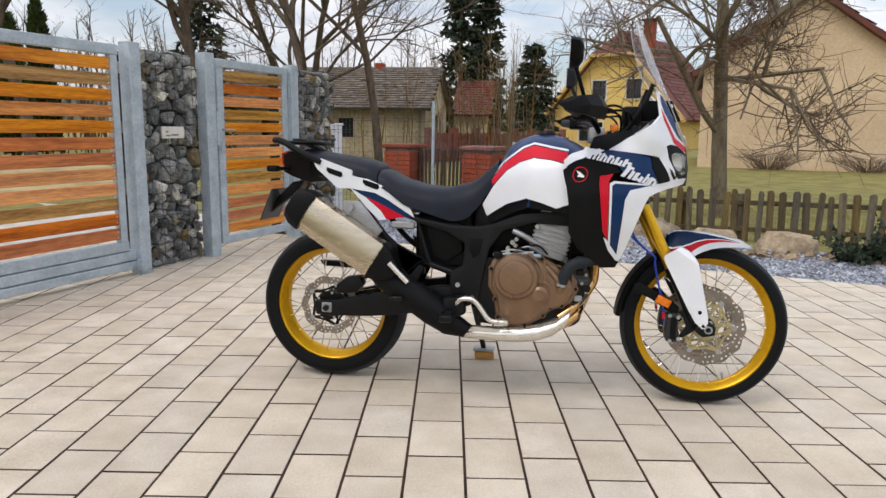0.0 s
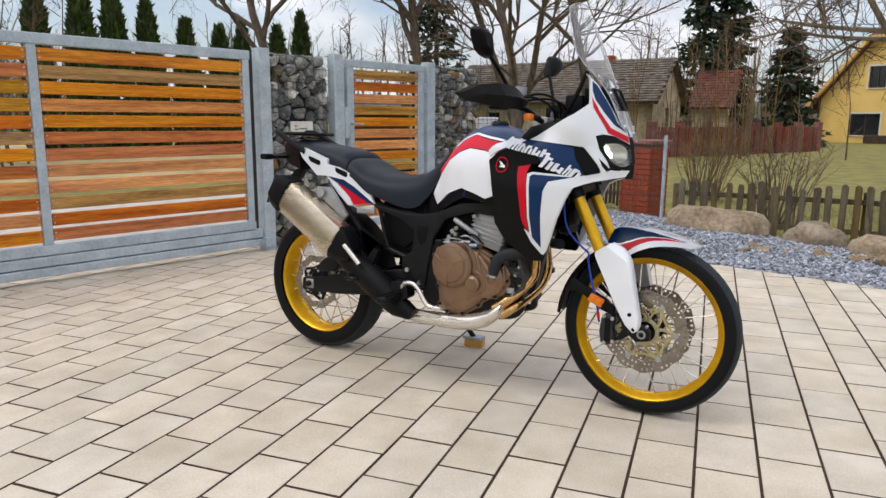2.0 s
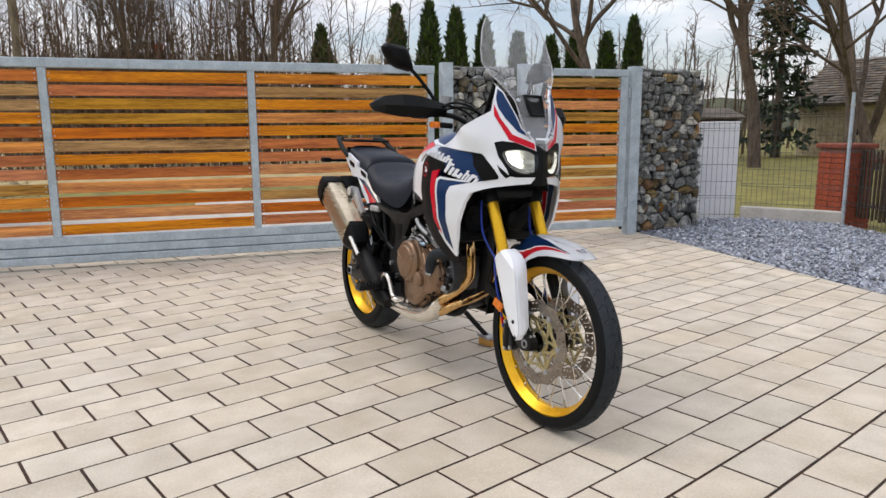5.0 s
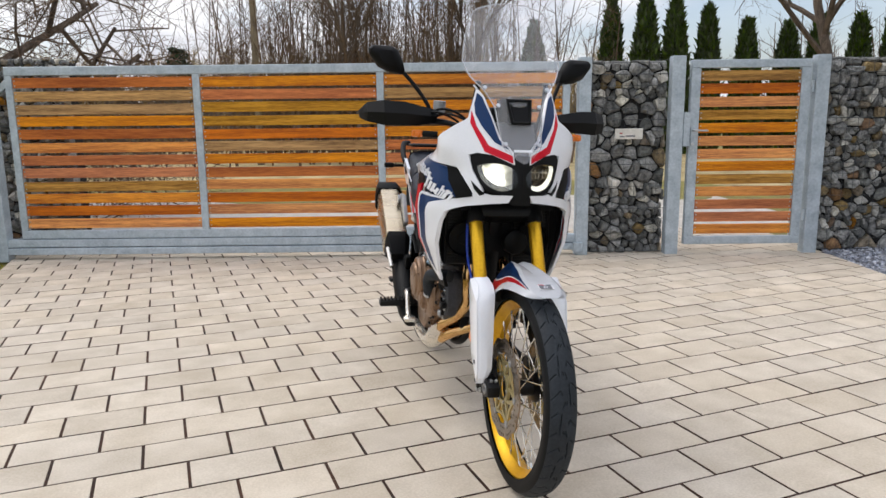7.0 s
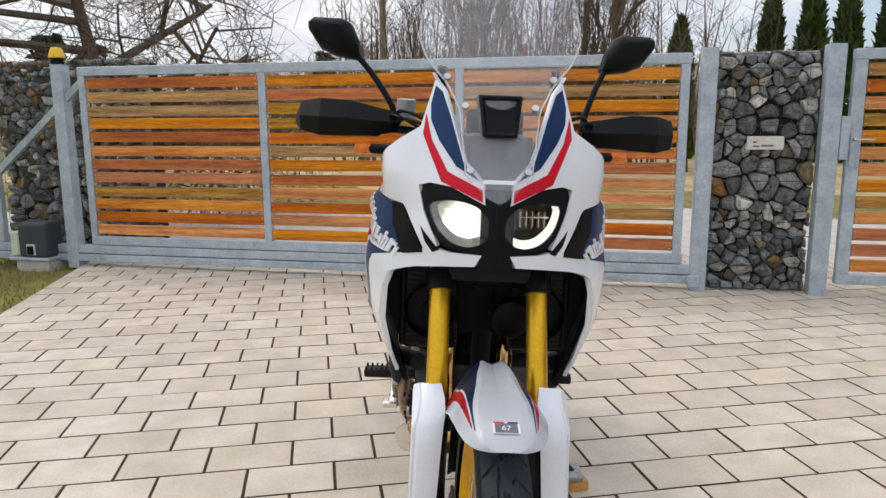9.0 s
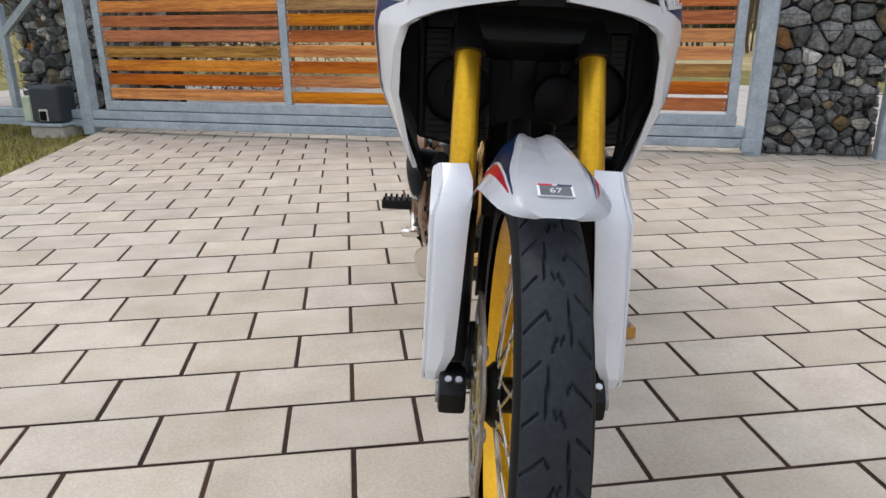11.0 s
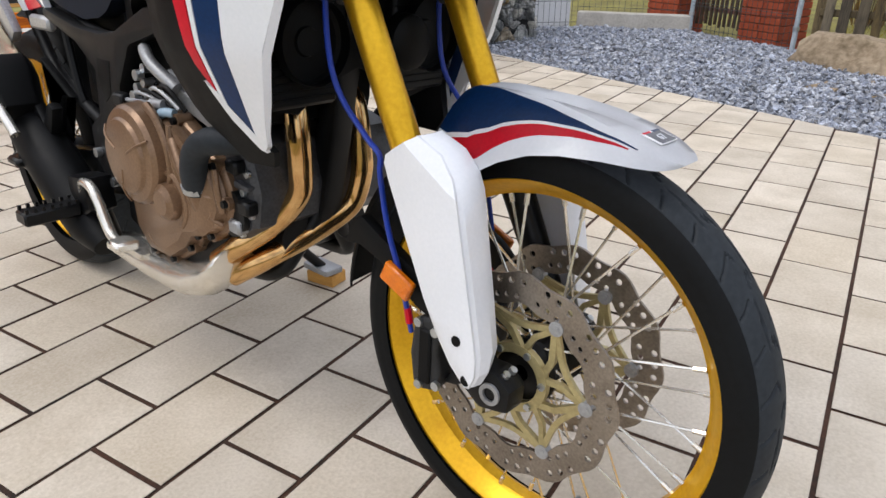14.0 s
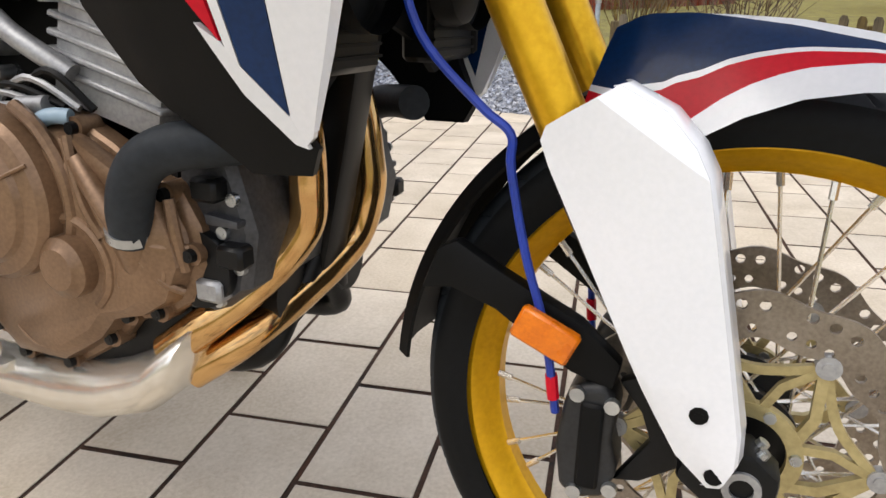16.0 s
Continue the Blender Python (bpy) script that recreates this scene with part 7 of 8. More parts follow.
pair("side_vent", shell([S(0.532, 1.008), S(0.560, 1.006), S(0.590, 0.965), S(0.614, 0.916), S(0.570, 0.905), S(0.541, 0.962)], 0.0035, 0.012), BLACK_PLASTIC, None, "black side air vent", 25)
pair("side_vent_rim", shell([S(0.607, 0.968), S(0.620, 0.955), S(0.640, 0.926), S(0.630, 0.920), S(0.618, 0.940)], 0.002, 0.01), BLACK_PLASTIC, None, "small black slot in the nose cowl", 25)
LENS_OUT = rounded([(0.130, 1.012), (0.104, 1.024), (0.066, 1.024), (0.034, 1.013), (0.013, 0.988), (0.020, 0.957), (0.052, 0.939), (0.088, 0.945), (0.118, 0.972)])
BEZEL_OUT = [(0.146, 1.047), (0.128, 1.056), (0.09, 1.052), (0.024, 1.023), (0.005, 0.998), (0.004, 0.924), (0.045, 0.927), (0.100, 0.934), (0.122, 0.958), (0.141, 1.0)]


def split_ring(outer, hole, n=36):
    """The surface between two outlines as quads on the nose."""
    def ray(poly, a, c):
        best = 0
        d = (math.cos(a), math.sin(a))
        for p, q in zip(poly, poly[1:] + poly[:1]):
            e, f = (q[0] - p[0], q[1] - p[1]), (p[0] - c[0], p[1] - c[1])
            den = d[0] * e[1] - d[1] * e[0]
            if abs(den) > 1e-9:
                t, u = (f[0] * e[1] - f[1] * e[0]) / den, (f[0] * d[1] - f[1] * d[0]) / den
                if t > 0 and -1e-6 <= u <= 1 + 1e-6:
                    best = max(best, t)
        return (c[0] + d[0] * best, c[1] + d[1] * best)
    c = (0.08, 0.98)
    angles = [2 * math.pi * k / n for k in range(n)]
    return [ray(outer, a, c) for a in angles], [ray(hole, a, c) for a in angles]


def nose_at(p, off):
    return on_shell(*N(*p), off)


LAMP_AXIS = Vector((-0.95, 0.0, -0.12))
for s in (-1, 1):
    out, hole = split_ring(BEZEL_OUT, LENS_OUT)
    flip = (lambda b: mirrored(b)) if s > 0 else (lambda b: b)
    bez = bpart("headlamp_bezel", flip(loft([[nose_at(p, -0.012) for p in out], [nose_at(p, 0.0) for p in out], [nose_at(p, -0.001) for p in hole], [nose_at(p, -0.006) for p in hole]], False)), MATT, None, "black headlamp bezel", 30)
    mid = [((p[0] - 0.075) * 0.84 + 0.071, (p[1] - 0.982) * 0.80 + 0.990) for p in hole]
    deep = [((p[0] - 0.075) * 0.40 + 0.070, (p[1] - 0.982) * 0.40 + 0.988) for p in hole]
    tub = loft([[nose_at(p, -0.004) for p in hole], [nose_at(p, -0.006) + LAMP_AXIS * 0.008 for p in mid]], False)
    for f in tub.faces:
        q = f.calc_center_median()
        f.material_index = 0 if q.z < 0.990 or abs(q.y) > 0.115 else 1
    lamp = bpart("headlamp", flip(tub), [LED if s > 0 else LAMP_RIM, BLACK_PLASTIC], None, "lit white headlamp" if s < 0 else "unlit dark headlamp with a pale crescent light", 30)
    bpart("reflector_bowl", flip(loft([[nose_at(p, -0.006) + LAMP_AXIS * 0.008 for p in mid], [nose_at(p, -0.006) + LAMP_AXIS * 0.05 for p in deep]], False)), SMOKED if s < 0 else SATIN, lamp, "", 30)
    bowl = bmesh.new()
    bowl.faces.new([bowl.verts.new(nose_at(p, -0.006) + LAMP_AXIS * 0.049) for p in deep])
    bpart("bulb_face", flip(bowl), LAMP_ON if s < 0 else BLACK_PLASTIC, lamp)
    if s > 0:
        c = nose_at((0.074, 0.995), -0.006) + LAMP_AXIS * 0.022
        bpart("reflector_shelf", flip(box(c.x - 0.02, c.x + 0.012, c.y - 0.032, c.y + 0.030, c.z + 0.004, c.z + 0.007, 0.001)), CHROME, lamp)
        for k in range(5):
            y = c.y - 0.026 + k * 0.012
            bpart("reflector_rib", flip(box(c.x - 0.02, c.x + 0.004, y, y + 0.002, c.z - 0.016, c.z + 0.016, 0)), CHROME, lamp)
    lens = bpart("lamp_lens", flip(shell([N(*p) for p in LENS_OUT], 0.001, 0.003)), LENS, lamp)
    lens.visible_shadow = False
bpart("nose_bridge", loft([[tuple(on_shell(0.035, z, -0.001)), tuple(on_shell(0.0, z, 0.004)), tuple(on_shell(0.035, z, -0.001) * Vector((1, -1, 1))), tuple(on_shell(0.0, z, -0.03))] for z in (0.895, 0.92, 0.96, 1.02, 1.05)]), MATT, None, "black centre bridge between the headlamps")

# dark inside of the nose, radiator
pair("nose_lining", shell([N(0.002, 1.075), N(0.10, 1.085), N(0.17, 1.10), S(0.54, 1.05), S(0.46, 0.995), S(0.46, 0.92), S(0.58, 0.905), N(0.12, 0.895), N(0.002, 0.895)], -0.048, 0.006), BLACK_PLASTIC, None, "black inner lining of the nose", 30)
bpart("inner_cowl", loft([[(0.52, -0.17, 0.86), (0.52, 0.17, 0.86), (0.30, 0.2, 0.86), (0.30, -0.2, 0.86)], [(0.50, -0.15, 1.05), (0.50, 0.15, 1.05), (0.30, 0.19, 1.02), (0.30, -0.19, 1.02)], [(0.46, -0.11, 1.12), (0.46, 0.11, 1.12), (0.32, 0.12, 1.08), (0.32, -0.12, 1.08)]]), BLACK_PLASTIC, None, "black inner fairing")
for s in (-1, 1):
    rad = bpart("radiator", box(0.385, 0.425, 0.06 if s > 0 else -0.185, 0.185 if s > 0 else -0.06, 0.655, 0.86, 0.006), SATIN, None, "black finned radiator")
    bm = bmesh.new()
    for k in range(17):
        add_box(bm, 0.424, 0.428, s * 0.122 - 0.06, s * 0.122 + 0.06, 0.668 + k * 0.0112, 0.671 + k * 0.0112)
    tagged(bpart("radiator_core", bm, BLACK_PLASTIC, rad, smooth=False), kind="stuff")
    bm = lathe([(0.0, 0.0), (0.02, 0.0), (0.022, 0.004), (0.055, 0.006), (0.06, 0.0), (0.06, -0.02)], 24, (0, 0, 0))
    f = bpart("radiator_fan", bm, BLACK_PLASTIC, rad)
    f.matrix_basis = pose(0.437, s * 0.122, 0.75, 0, 0, 90)
    bpart("radiator_bracket", box(0.40, 0.43, s * 0.187 - 0.008, s * 0.187 + 0.008, 0.66, 0.88, 0.005), MATT, rad)
for s in (-1, 1):
    sh = bmesh.new()
    edge = [(0.0, 0.905), (0.225, 0.885), (0.232, 0.80), (0.222, 0.74), (0.188, 0.655), (0.12, 0.64), (0.06, 0.68), (0.0, 0.70)]
    a, b = [sh.verts.new((0.402, s * y, z)) for y, z in edge], [sh.verts.new((0.394, s * y, z)) for y, z in edge]
    sh.faces.new(a)
    sh.faces.new(b[::-1])
    for i in range(len(edge)):
        sh.faces.new((a[i], b[i], b[(i + 1) % len(edge)], a[(i + 1) % len(edge)]))
    bpart("radiator_shroud", sh, BLACK_PLASTIC, None, "black shroud behind the fork", 30)
bpart("down_tube", prism([(0.365, 0.86), (0.43, 0.86), (0.379, 0.664), (0.360, 0.571), (0.333, 0.447), (0.325, 0.415), (0.290, 0.42), (0.319, 0.568), (0.337, 0.662)], -0.024, 0.024, 0.008), SATIN, None, "black box-section frame down tube")


# ---- windscreen, dash
def windscreen():
    half = [(1.025, 0.0), (1.035, 0.022), (1.075, 0.062), (1.13, 0.070), (1.20, 0.078), (1.25, 0.105), (1.30, 0.148), (1.345, 0.166), (1.40, 0.160), (1.47, 0.143), (1.515, 0.122), (1.532, 0.09), (1.540, 0.05), (1.541, 0.0)]
    rows = []
    for i in range(41):
        z = 1.026 + (1.540 - 1.026) * i / 40
        w = interp(z, half)
        xc = interp(z, [(1.02, 0.705), (1.10, 0.665), (1.2, 0.622), (1.3, 0.580), (1.4, 0.537), (1.5, 0.492), (1.55, 0.468)])
        rows.append([(xc - 1.9 * (w * (k / 8 - 1)) ** 2 - 0.0, w * (k / 8 - 1), z) for k in range(17)])
    bm = bmesh.new()
    vs = [[bm.verts.new(p) for p in r] for r in rows]
    for a, b in zip(vs, vs[1:]):
        for k in range(16):
            bm.faces.new((a[k], a[k + 1], b[k + 1], b[k]))
    bmesh.ops.solidify(bm, geom=bm.faces[:], thickness=0.003)
    ob = bpart("windscreen", bm, SCREEN, None, "tall clear windscreen")
    ob.visible_shadow = False
    rim = bpart("polished_edge", pipe([r[0] for r in rows[3:]] + rows[-1][1:-1] + [r[-1] for r in reversed(rows[3:])], 0.0022, 6), SCREEN_EDGE, ob, "pale polished edge of the windscreen")
    rim.visible_shadow = False
    for y, z in ((0.055, 1.085), (0.068, 1.205), (0.105, 1.262)):
        for s in (-1, 1):
            x = interp(z, [(1.02, 0.705), (1.10, 0.665), (1.2, 0.622), (1.3, 0.580)]) - 1.9 * y * y
            bolt((x, s * y, z), 0.0075, ob, 0.006, (0.9, 0, 0.4))
    bpart("screen_base", loft([[(0.66, -0.055, 1.05), (0.66, 0.055, 1.05), (0.60, 0.07, 1.04), (0.60, -0.07, 1.04)], [(0.60, -0.055, 1.15), (0.60, 0.055, 1.15), (0.54, 0.075, 1.15), (0.54, -0.075, 1.15)],
                               [(0.575, -0.045, 1.155), (0.575, 0.045, 1.155), (0.55, 0.05, 1.155), (0.55, -0.05, 1.155)]]), GREY_PANEL, None, "dark grey panel behind the screen")
    bpart("wordmark_bar", box(-0.0005, 0.0005, -0.03, 0.03, -0.004, 0.004, 0, m=pose(0.683, 0, 1.066, 0, -24, 0)), WHITE)
    bpart("instrument_hood", bevel(loft([[(x - (z - 1.152) * lean, y * k, 1.1885 + (z - 1.1885) * k) for y, z in ((-0.033, 1.148), (0.033, 1.148), (0.043, 1.229), (-0.043, 1.229))] for x, lean, k in ((0.50, 0.0, 1.0), (0.650, 0.44, 1.0), (0.654, 0.44, 0.84), (0.645, 0.44, 0.76))]), 0.006, 2), BLACK_PLASTIC, None, "black instrument hood")
    bpart("instrument_panel", box(0.43, 0.50, -0.06, 0.06, 1.13, 1.205, 0.012, 2), MATT)
    for s in (-1, 1):
        bpart("screen_stay", pipe([(0.44, s * 0.11, 1.10), (0.50, s * 0.12, 1.20), (0.535, s * 0.115, 1.285)], 0.009, 8), BLACK_PLASTIC)


windscreen()

# ---- handlebar
bpart("handlebar", pipe([(0.215, -0.42, 1.165), (0.25, -0.30, 1.155), (0.30, -0.16, 1.145), (0.335, -0.07, 1.105), (0.335, 0.07, 1.105), (0.30, 0.16, 1.145), (0.25, 0.30, 1.155), (0.215, 0.42, 1.165)], 0.011, 12), SATIN, None, "black tubular handlebar", steer=True)
bpart("bar_clamp", box(0.30, 0.36, -0.06, 0.06, 1.06, 1.12, 0.01, 2), ALLOY, steer=True)
bpart("top_yoke", prism([(0.30, 1.0), (0.44, 1.0), (0.44, 1.03), (0.30, 1.04)], -0.13, 0.13, 0.01), ALLOY, steer=True)
for s in (-1, 1):
    bpart("grip", cyl((0.205, s * 0.45, 1.167), (0.24, s * 0.325, 1.157), 0.018, 16), RUBBER, steer=True)
    bpart("switch_block", box(0.225, 0.285, s * 0.29 - 0.03, s * 0.29 + 0.03, 1.13, 1.185, 0.01, 2), BLACK_PLASTIC, steer=True)
    bpart("lever", pipe([(0.275, s * 0.26, 1.155), (0.30, s * 0.32, 1.15), (0.285, s * 0.44, 1.158)], 0.006, 8), SATIN, steer=True)
    # hand guard: swept shield
    rings = []
    for y, x0, h0, h1, t in ((0.472, 0.215, 1.150, 1.180, 0.02), (0.452, 0.272, 1.138, 1.206, 0.026), (0.40, 0.320, 1.128, 1.214, 0.028), (0.33, 0.340, 1.130, 1.212, 0.028), (0.27, 0.340, 1.135, 1.200, 0.026), (0.215, 0.330, 1.145, 1.190, 0.022)):
        rings.append([(x0, s * y, h0), (x0 + 0.012, s * y, (h0 + h1) / 2), (x0 - 0.012, s * y, h1), (x0 - t - 0.03, s * y, h1 - 0.004), (x0 - t, s * y, h0 + 0.006)])
    bm = loft(rings)
    bpart("hand_guard", bm, MATT, None, "black plastic hand guard", 22, True)
    # mirror
    inset = 0.026 if s < 0 else 0.068
    bpart("mirror_stem", pipe([(0.275, s * 0.228, 1.16), (0.272, s * 0.232, 1.20), (0.248, s * (0.292 - inset * 0.5), 1.27), (0.226, s * (0.354 - inset), 1.325)], 0.0075, 8), BLACK_PLASTIC, None, "", 38, True)
    out = [(0.337, 1.330), (0.347, 1.368), (0.366, 1.408), (0.390, 1.420), (0.460, 1.420), (0.474, 1.408), (0.472, 1.390), (0.440, 1.345), (0.405, 1.330), (0.352, 1.322)]
    rings = []
    for x, k in ((0.252, 0.55), (0.238, 0.9), (0.215, 1.0), (0.205, 0.97)):
        rings.append([(x, s * (0.408 - inset + (y - 0.408) * k), 1.366 + (z - 1.378) * k) for y, z in out])
    mi = bpart("mirror", loft(rings), BLACK_PLASTIC, None, "black rear-view mirror", 40, True)
    bpart("mirror_glass", loft([[(x, s * (0.408 - inset + (y - 0.408) * 0.9), 1.366 + (z - 1.378) * 0.9) for y, z in out] for x in (0.2045, 0.2035)]), MIRROR, mi)
    # indicators on the cowl flank
    ind = bpart("indicator", cyl((0.395, s * 0.22, 1.108), (0.39, s * 0.28, 1.11), 0.011, 10), BLACK_PLASTIC)
    bpart("indicator_lens", box(0.372, 0.402, s * 0.290 - 0.02, s * 0.290 + 0.02, 1.097, 1.122, 0.01, 2), ORANGE, ind, "orange indicator lens")
    for k, (dy, dz) in enumerate(((0.0, 0.0), (0.018, 0.012), (0.034, -0.006))):
        bpart("cable", pipe([(0.26, s * (0.26 - dy), 1.16), (0.36 + 0.03 * k, s * (0.22 - dy), 1.185 + dz), (0.42 + 0.02 * k, s * (0.14 - dy), 1.14 + dz), (0.40, s * (0.09 - dy), 1.03)], 0.0045, 6), BLACK_PLASTIC)
bpart("reservoir", cyl((0.30, -0.20, 1.175), (0.305, -0.20, 1.222), 0.022, 16), ALLOY, steer=True)

# ---- tail
pair("tail_panel", sheet([(-0.835, 0.962), (-0.80, 0.972), (-0.664, 0.926), (-0.662, 0.903), (-0.59, 0.890), (-0.498, 0.852), (-0.41, 0.775), (-0.392, 0.738), (-0.503, 0.806), (-0.564, 0.836), (-0.67, 0.850), (-0.726, 0.850), (-0.818, 0.929)],
                        lambda x, z: 0.155 + 0.02 * (x + 0.8), 0.014, 0.03), WHITE, None, "white tail side panel with two black slots", 30)
for x, z in ((-0.735, 0.915), (-0.575, 0.868)):
    pair("tail_slot", sheet([(x - 0.038, z + 0.022), (x + 0.028, z + 0.002), (x + 0.032, z - 0.012), (x + 0.022, z - 0.020), (x - 0.028, z - 0.004), (x - 0.040, z + 0.008)], lambda a, b: 0.157 + 0.02 * (a + 0.8), 0.01, 0.03), MATT)
pair("tail_red_panel", sheet([(-0.604, 0.818), (-0.566, 0.803), (-0.502, 0.772), (-0.433, 0.738), (-0.512, 0.726), (-0.536, 0.762)], lambda x, z: 0.154, 0.01, 0.03), RED, None, "red tail panel with small lettering", 30)
pair("tail_white_fin", sheet([(-0.672, 0.852), (-0.606, 0.817), (-0.538, 0.761), (-0.514, 0.725), (-0.542, 0.722), (-0.60, 0.772), (-0.648, 0.826)], lambda x, z: 0.155, 0.01, 0.03), WHITE, None, "", 30)
pair("tail_navy_strip", sheet([(-0.668, 0.852), (-0.566, 0.833), (-0.503, 0.803), (-0.397, 0.738), (-0.431, 0.738), (-0.503, 0.773), (-0.566, 0.804), (-0.604, 0.820)], lambda x, z: 0.1535, 0.01, 0.03), BLUE, None, "", 30)
bpart("tail_unit", loft([[(-0.86, y, z) for y, z in ((-0.13, 0.96), (0.13, 0.96), (0.12, 0.87), (-0.12, 0.87))], [(-0.95, y, z) for y, z in ((-0.10, 1.0), (0.10, 1.0), (0.09, 0.89), (-0.09, 0.89))], [(-1.005, y, z) for y, z in ((-0.07, 0.985), (0.07, 0.985), (0.06, 0.91), (-0.06, 0.91))]]), MATT, None, "black tail unit")
bpart("tail_light", loft([[(-0.985, y, z) for y, z in ((-0.072, 1.0), (0.072, 1.0), (0.062, 0.93), (-0.062, 0.93))], [(-1.02, y, z) for y, z in ((-0.055, 0.99), (0.055, 0.99), (0.048, 0.94), (-0.048, 0.94))]]), TAIL_RED, None, "red tail light")
bm = bmesh.new()
add_box(bm, -1.02, -0.84, -0.11, 0.11, 1.03, 1.045)
bpart("luggage_rack", bevel(bm, 0.006), MATT, None, "black rear luggage rack")
for s in (-1, 1):
    bpart("grab_rail", pipe([(-1.03, s * 0.10, 1.045), (-0.98, s * 0.135, 1.04), (-0.88, s * 0.15, 0.99), (-0.80, s * 0.15, 0.955)], 0.014, 8), MATT, None, "black grab rail")
    rear = bpart("rear_indicator", cyl((-0.98, s * 0.07, 0.925), (-0.985, s * 0.19, 0.925), 0.008, 8), BLACK_PLASTIC)
    bpart("indicator_lens", box(-1.01, -0.965, s * 0.21 - 0.025, s * 0.21 + 0.025, 0.913, 0.94, 0.009, 2), BLACK_PLASTIC, rear)
bpart("plate_holder", prism([(-0.93, 0.875), (-0.985, 0.865), (-1.13, 0.722), (-1.115, 0.705), (-0.96, 0.825)], -0.02, 0.02, 0.006), MATT, None, "black number plate holder")
plate_m = pose(-1.075, 0, 0.765, 0, 22, 0)
num = bpart("number_plate", box(-0.004, 0.002, -0.10, 0.10, -0.075, 0.075, 0.003, m=plate_m), BOX_DARK, None, "dark back of the number plate")
for y in (-0.05, 0.045):
    bpart("number_bar", box(-0.0048, -0.0042, y - 0.035, y + 0.035, -0.02, 0.02, 0, m=plate_m), INK, num)

# ---- frame, engine
for s in (-1, 1):
    y = s * 0.150
    bpart("main_frame", prism([(-0.39, 0.742), (-0.235, 0.715), (-0.14, 0.712), (-0.071, 0.722), (0.05, 0.772), (0.25, 0.79), (0.30, 0.86), (0.33, 0.86), (0.31, 0.72), (0.10, 0.735), (-0.02, 0.70), (-0.075, 0.62), (-0.10, 0.50), (-0.115, 0.40), (-0.17, 0.39), (-0.235, 0.45), (-0.235, 0.52), (-0.185, 0.55), (-0.175, 0.64), (-0.25, 0.685), (-0.39, 0.722)],
                              y - 0.022, y + 0.022, 0.01, 2), FRAME_M, None, "dark grey main frame", 40)
    bpart("frame_pocket", prism([(-0.155, 0.665), (-0.10, 0.665), (-0.112, 0.60), (-0.14, 0.58), (-0.16, 0.62)], y + s * 0.016, y + s * 0.0235, 0.003), BLACK_PLASTIC)
    for x, z in ((-0.20, 0.47), (-0.14, 0.42), (0.02, 0.655), (0.0, 0.615), (0.03, 0.60)):
        bpart("bolt", cyl((x, y + s * 0.02, z), (x, y + s * 0.034, z), 0.010, 12), SCREW)
    bpart("subframe_tube", pipe([(-0.19, s * 0.14, 0.70), (-0.39, s * 0.13, 0.735), (-0.60, s * 0.12, 0.82), (-0.82, s * 0.11, 0.91)], 0.014, 10), FRAME_M)
    bpart("subframe_stay", pipe([(-0.21, s * 0.14, 0.51), (-0.33, s * 0.135, 0.545), (-0.48, s * 0.13, 0.61), (-0.64, s * 0.125, 0.80)], 0.013, 10), FRAME_M)
    bpart("subframe_brace", pipe([(-0.385, s * 0.135, 0.735), (-0.345, s * 0.14, 0.60), (-0.325, s * 0.14, 0.55)], 0.009, 8), FRAME_M)
    bpart("side_cover", prism([(-0.36, 0.72), (-0.20, 0.69), (-0.19, 0.60), (-0.26, 0.55), (-0.32, 0.57)], s * 0.105 - 0.012, s * 0.105 + 0.012, 0.01), MATT)
    bpart("pillion_peg_hanger", prism([(-0.33, 0.56), (-0.47, 0.63), (-0.46, 0.59), (-0.40, 0.47), (-0.43, 0.40), (-0.46, 0.41), (-0.455, 0.47), (-0.37, 0.555)], s * 0.155 - 0.01, s * 0.155 + 0.01, 0.005), MATT)
    peg = bpart("pillion_peg", box(-0.47, -0.41, s * 0.215 - 0.055, s * 0.215 + 0.055, 0.405, 0.425, 0.006), SATIN)
    fp = bpart("foot_peg", box(-0.245, -0.195, s * 0.285 - 0.055, s * 0.285 + 0.055, 0.345, 0.372, 0.004), SATIN, None, "serrated black foot peg")
    bm = bmesh.new()
    for k in range(7):
        for x in (-0.243, -0.205):
            add_box(bm, x, x + 0.007, s * 0.285 - 0.05 + k * 0.016, s * 0.285 - 0.044 + k * 0.016, 0.370, 0.380)
    tagged(bpart("peg_serration", bm, SATIN, fp, smooth=False), kind="stuff")
    bpart("peg_bracket", prism([(-0.25, 0.42), (-0.17, 0.43), (-0.16, 0.36), (-0.22, 0.33), (-0.25, 0.35)], s * 0.20 - 0.03, s * 0.20 + 0.03, 0.008), SATIN)
bpart("battery_box", box(-0.40, -0.15, -0.10, 0.10, 0.52, 0.76, 0.02), BLACK_PLASTIC, None, "black battery box and air duct")
bpart("rear_inner_fender", lathe([(0.36, -0.08), (0.375, -0.06), (0.378, 0.06), (0.36, 0.08), (0.355, 0.075), (0.37, 0.05), (0.37, -0.05), (0.355, -0.075)], 20, RC, True, radians(15), radians(95)), MATT, None, "black inner rear mudguard")
bpart("airbox_dark", box(-0.15, 0.32, -0.115, 0.115, 0.60, 0.84, 0.03, 2), BLACK_PLASTIC, None, "black air box above the engine")
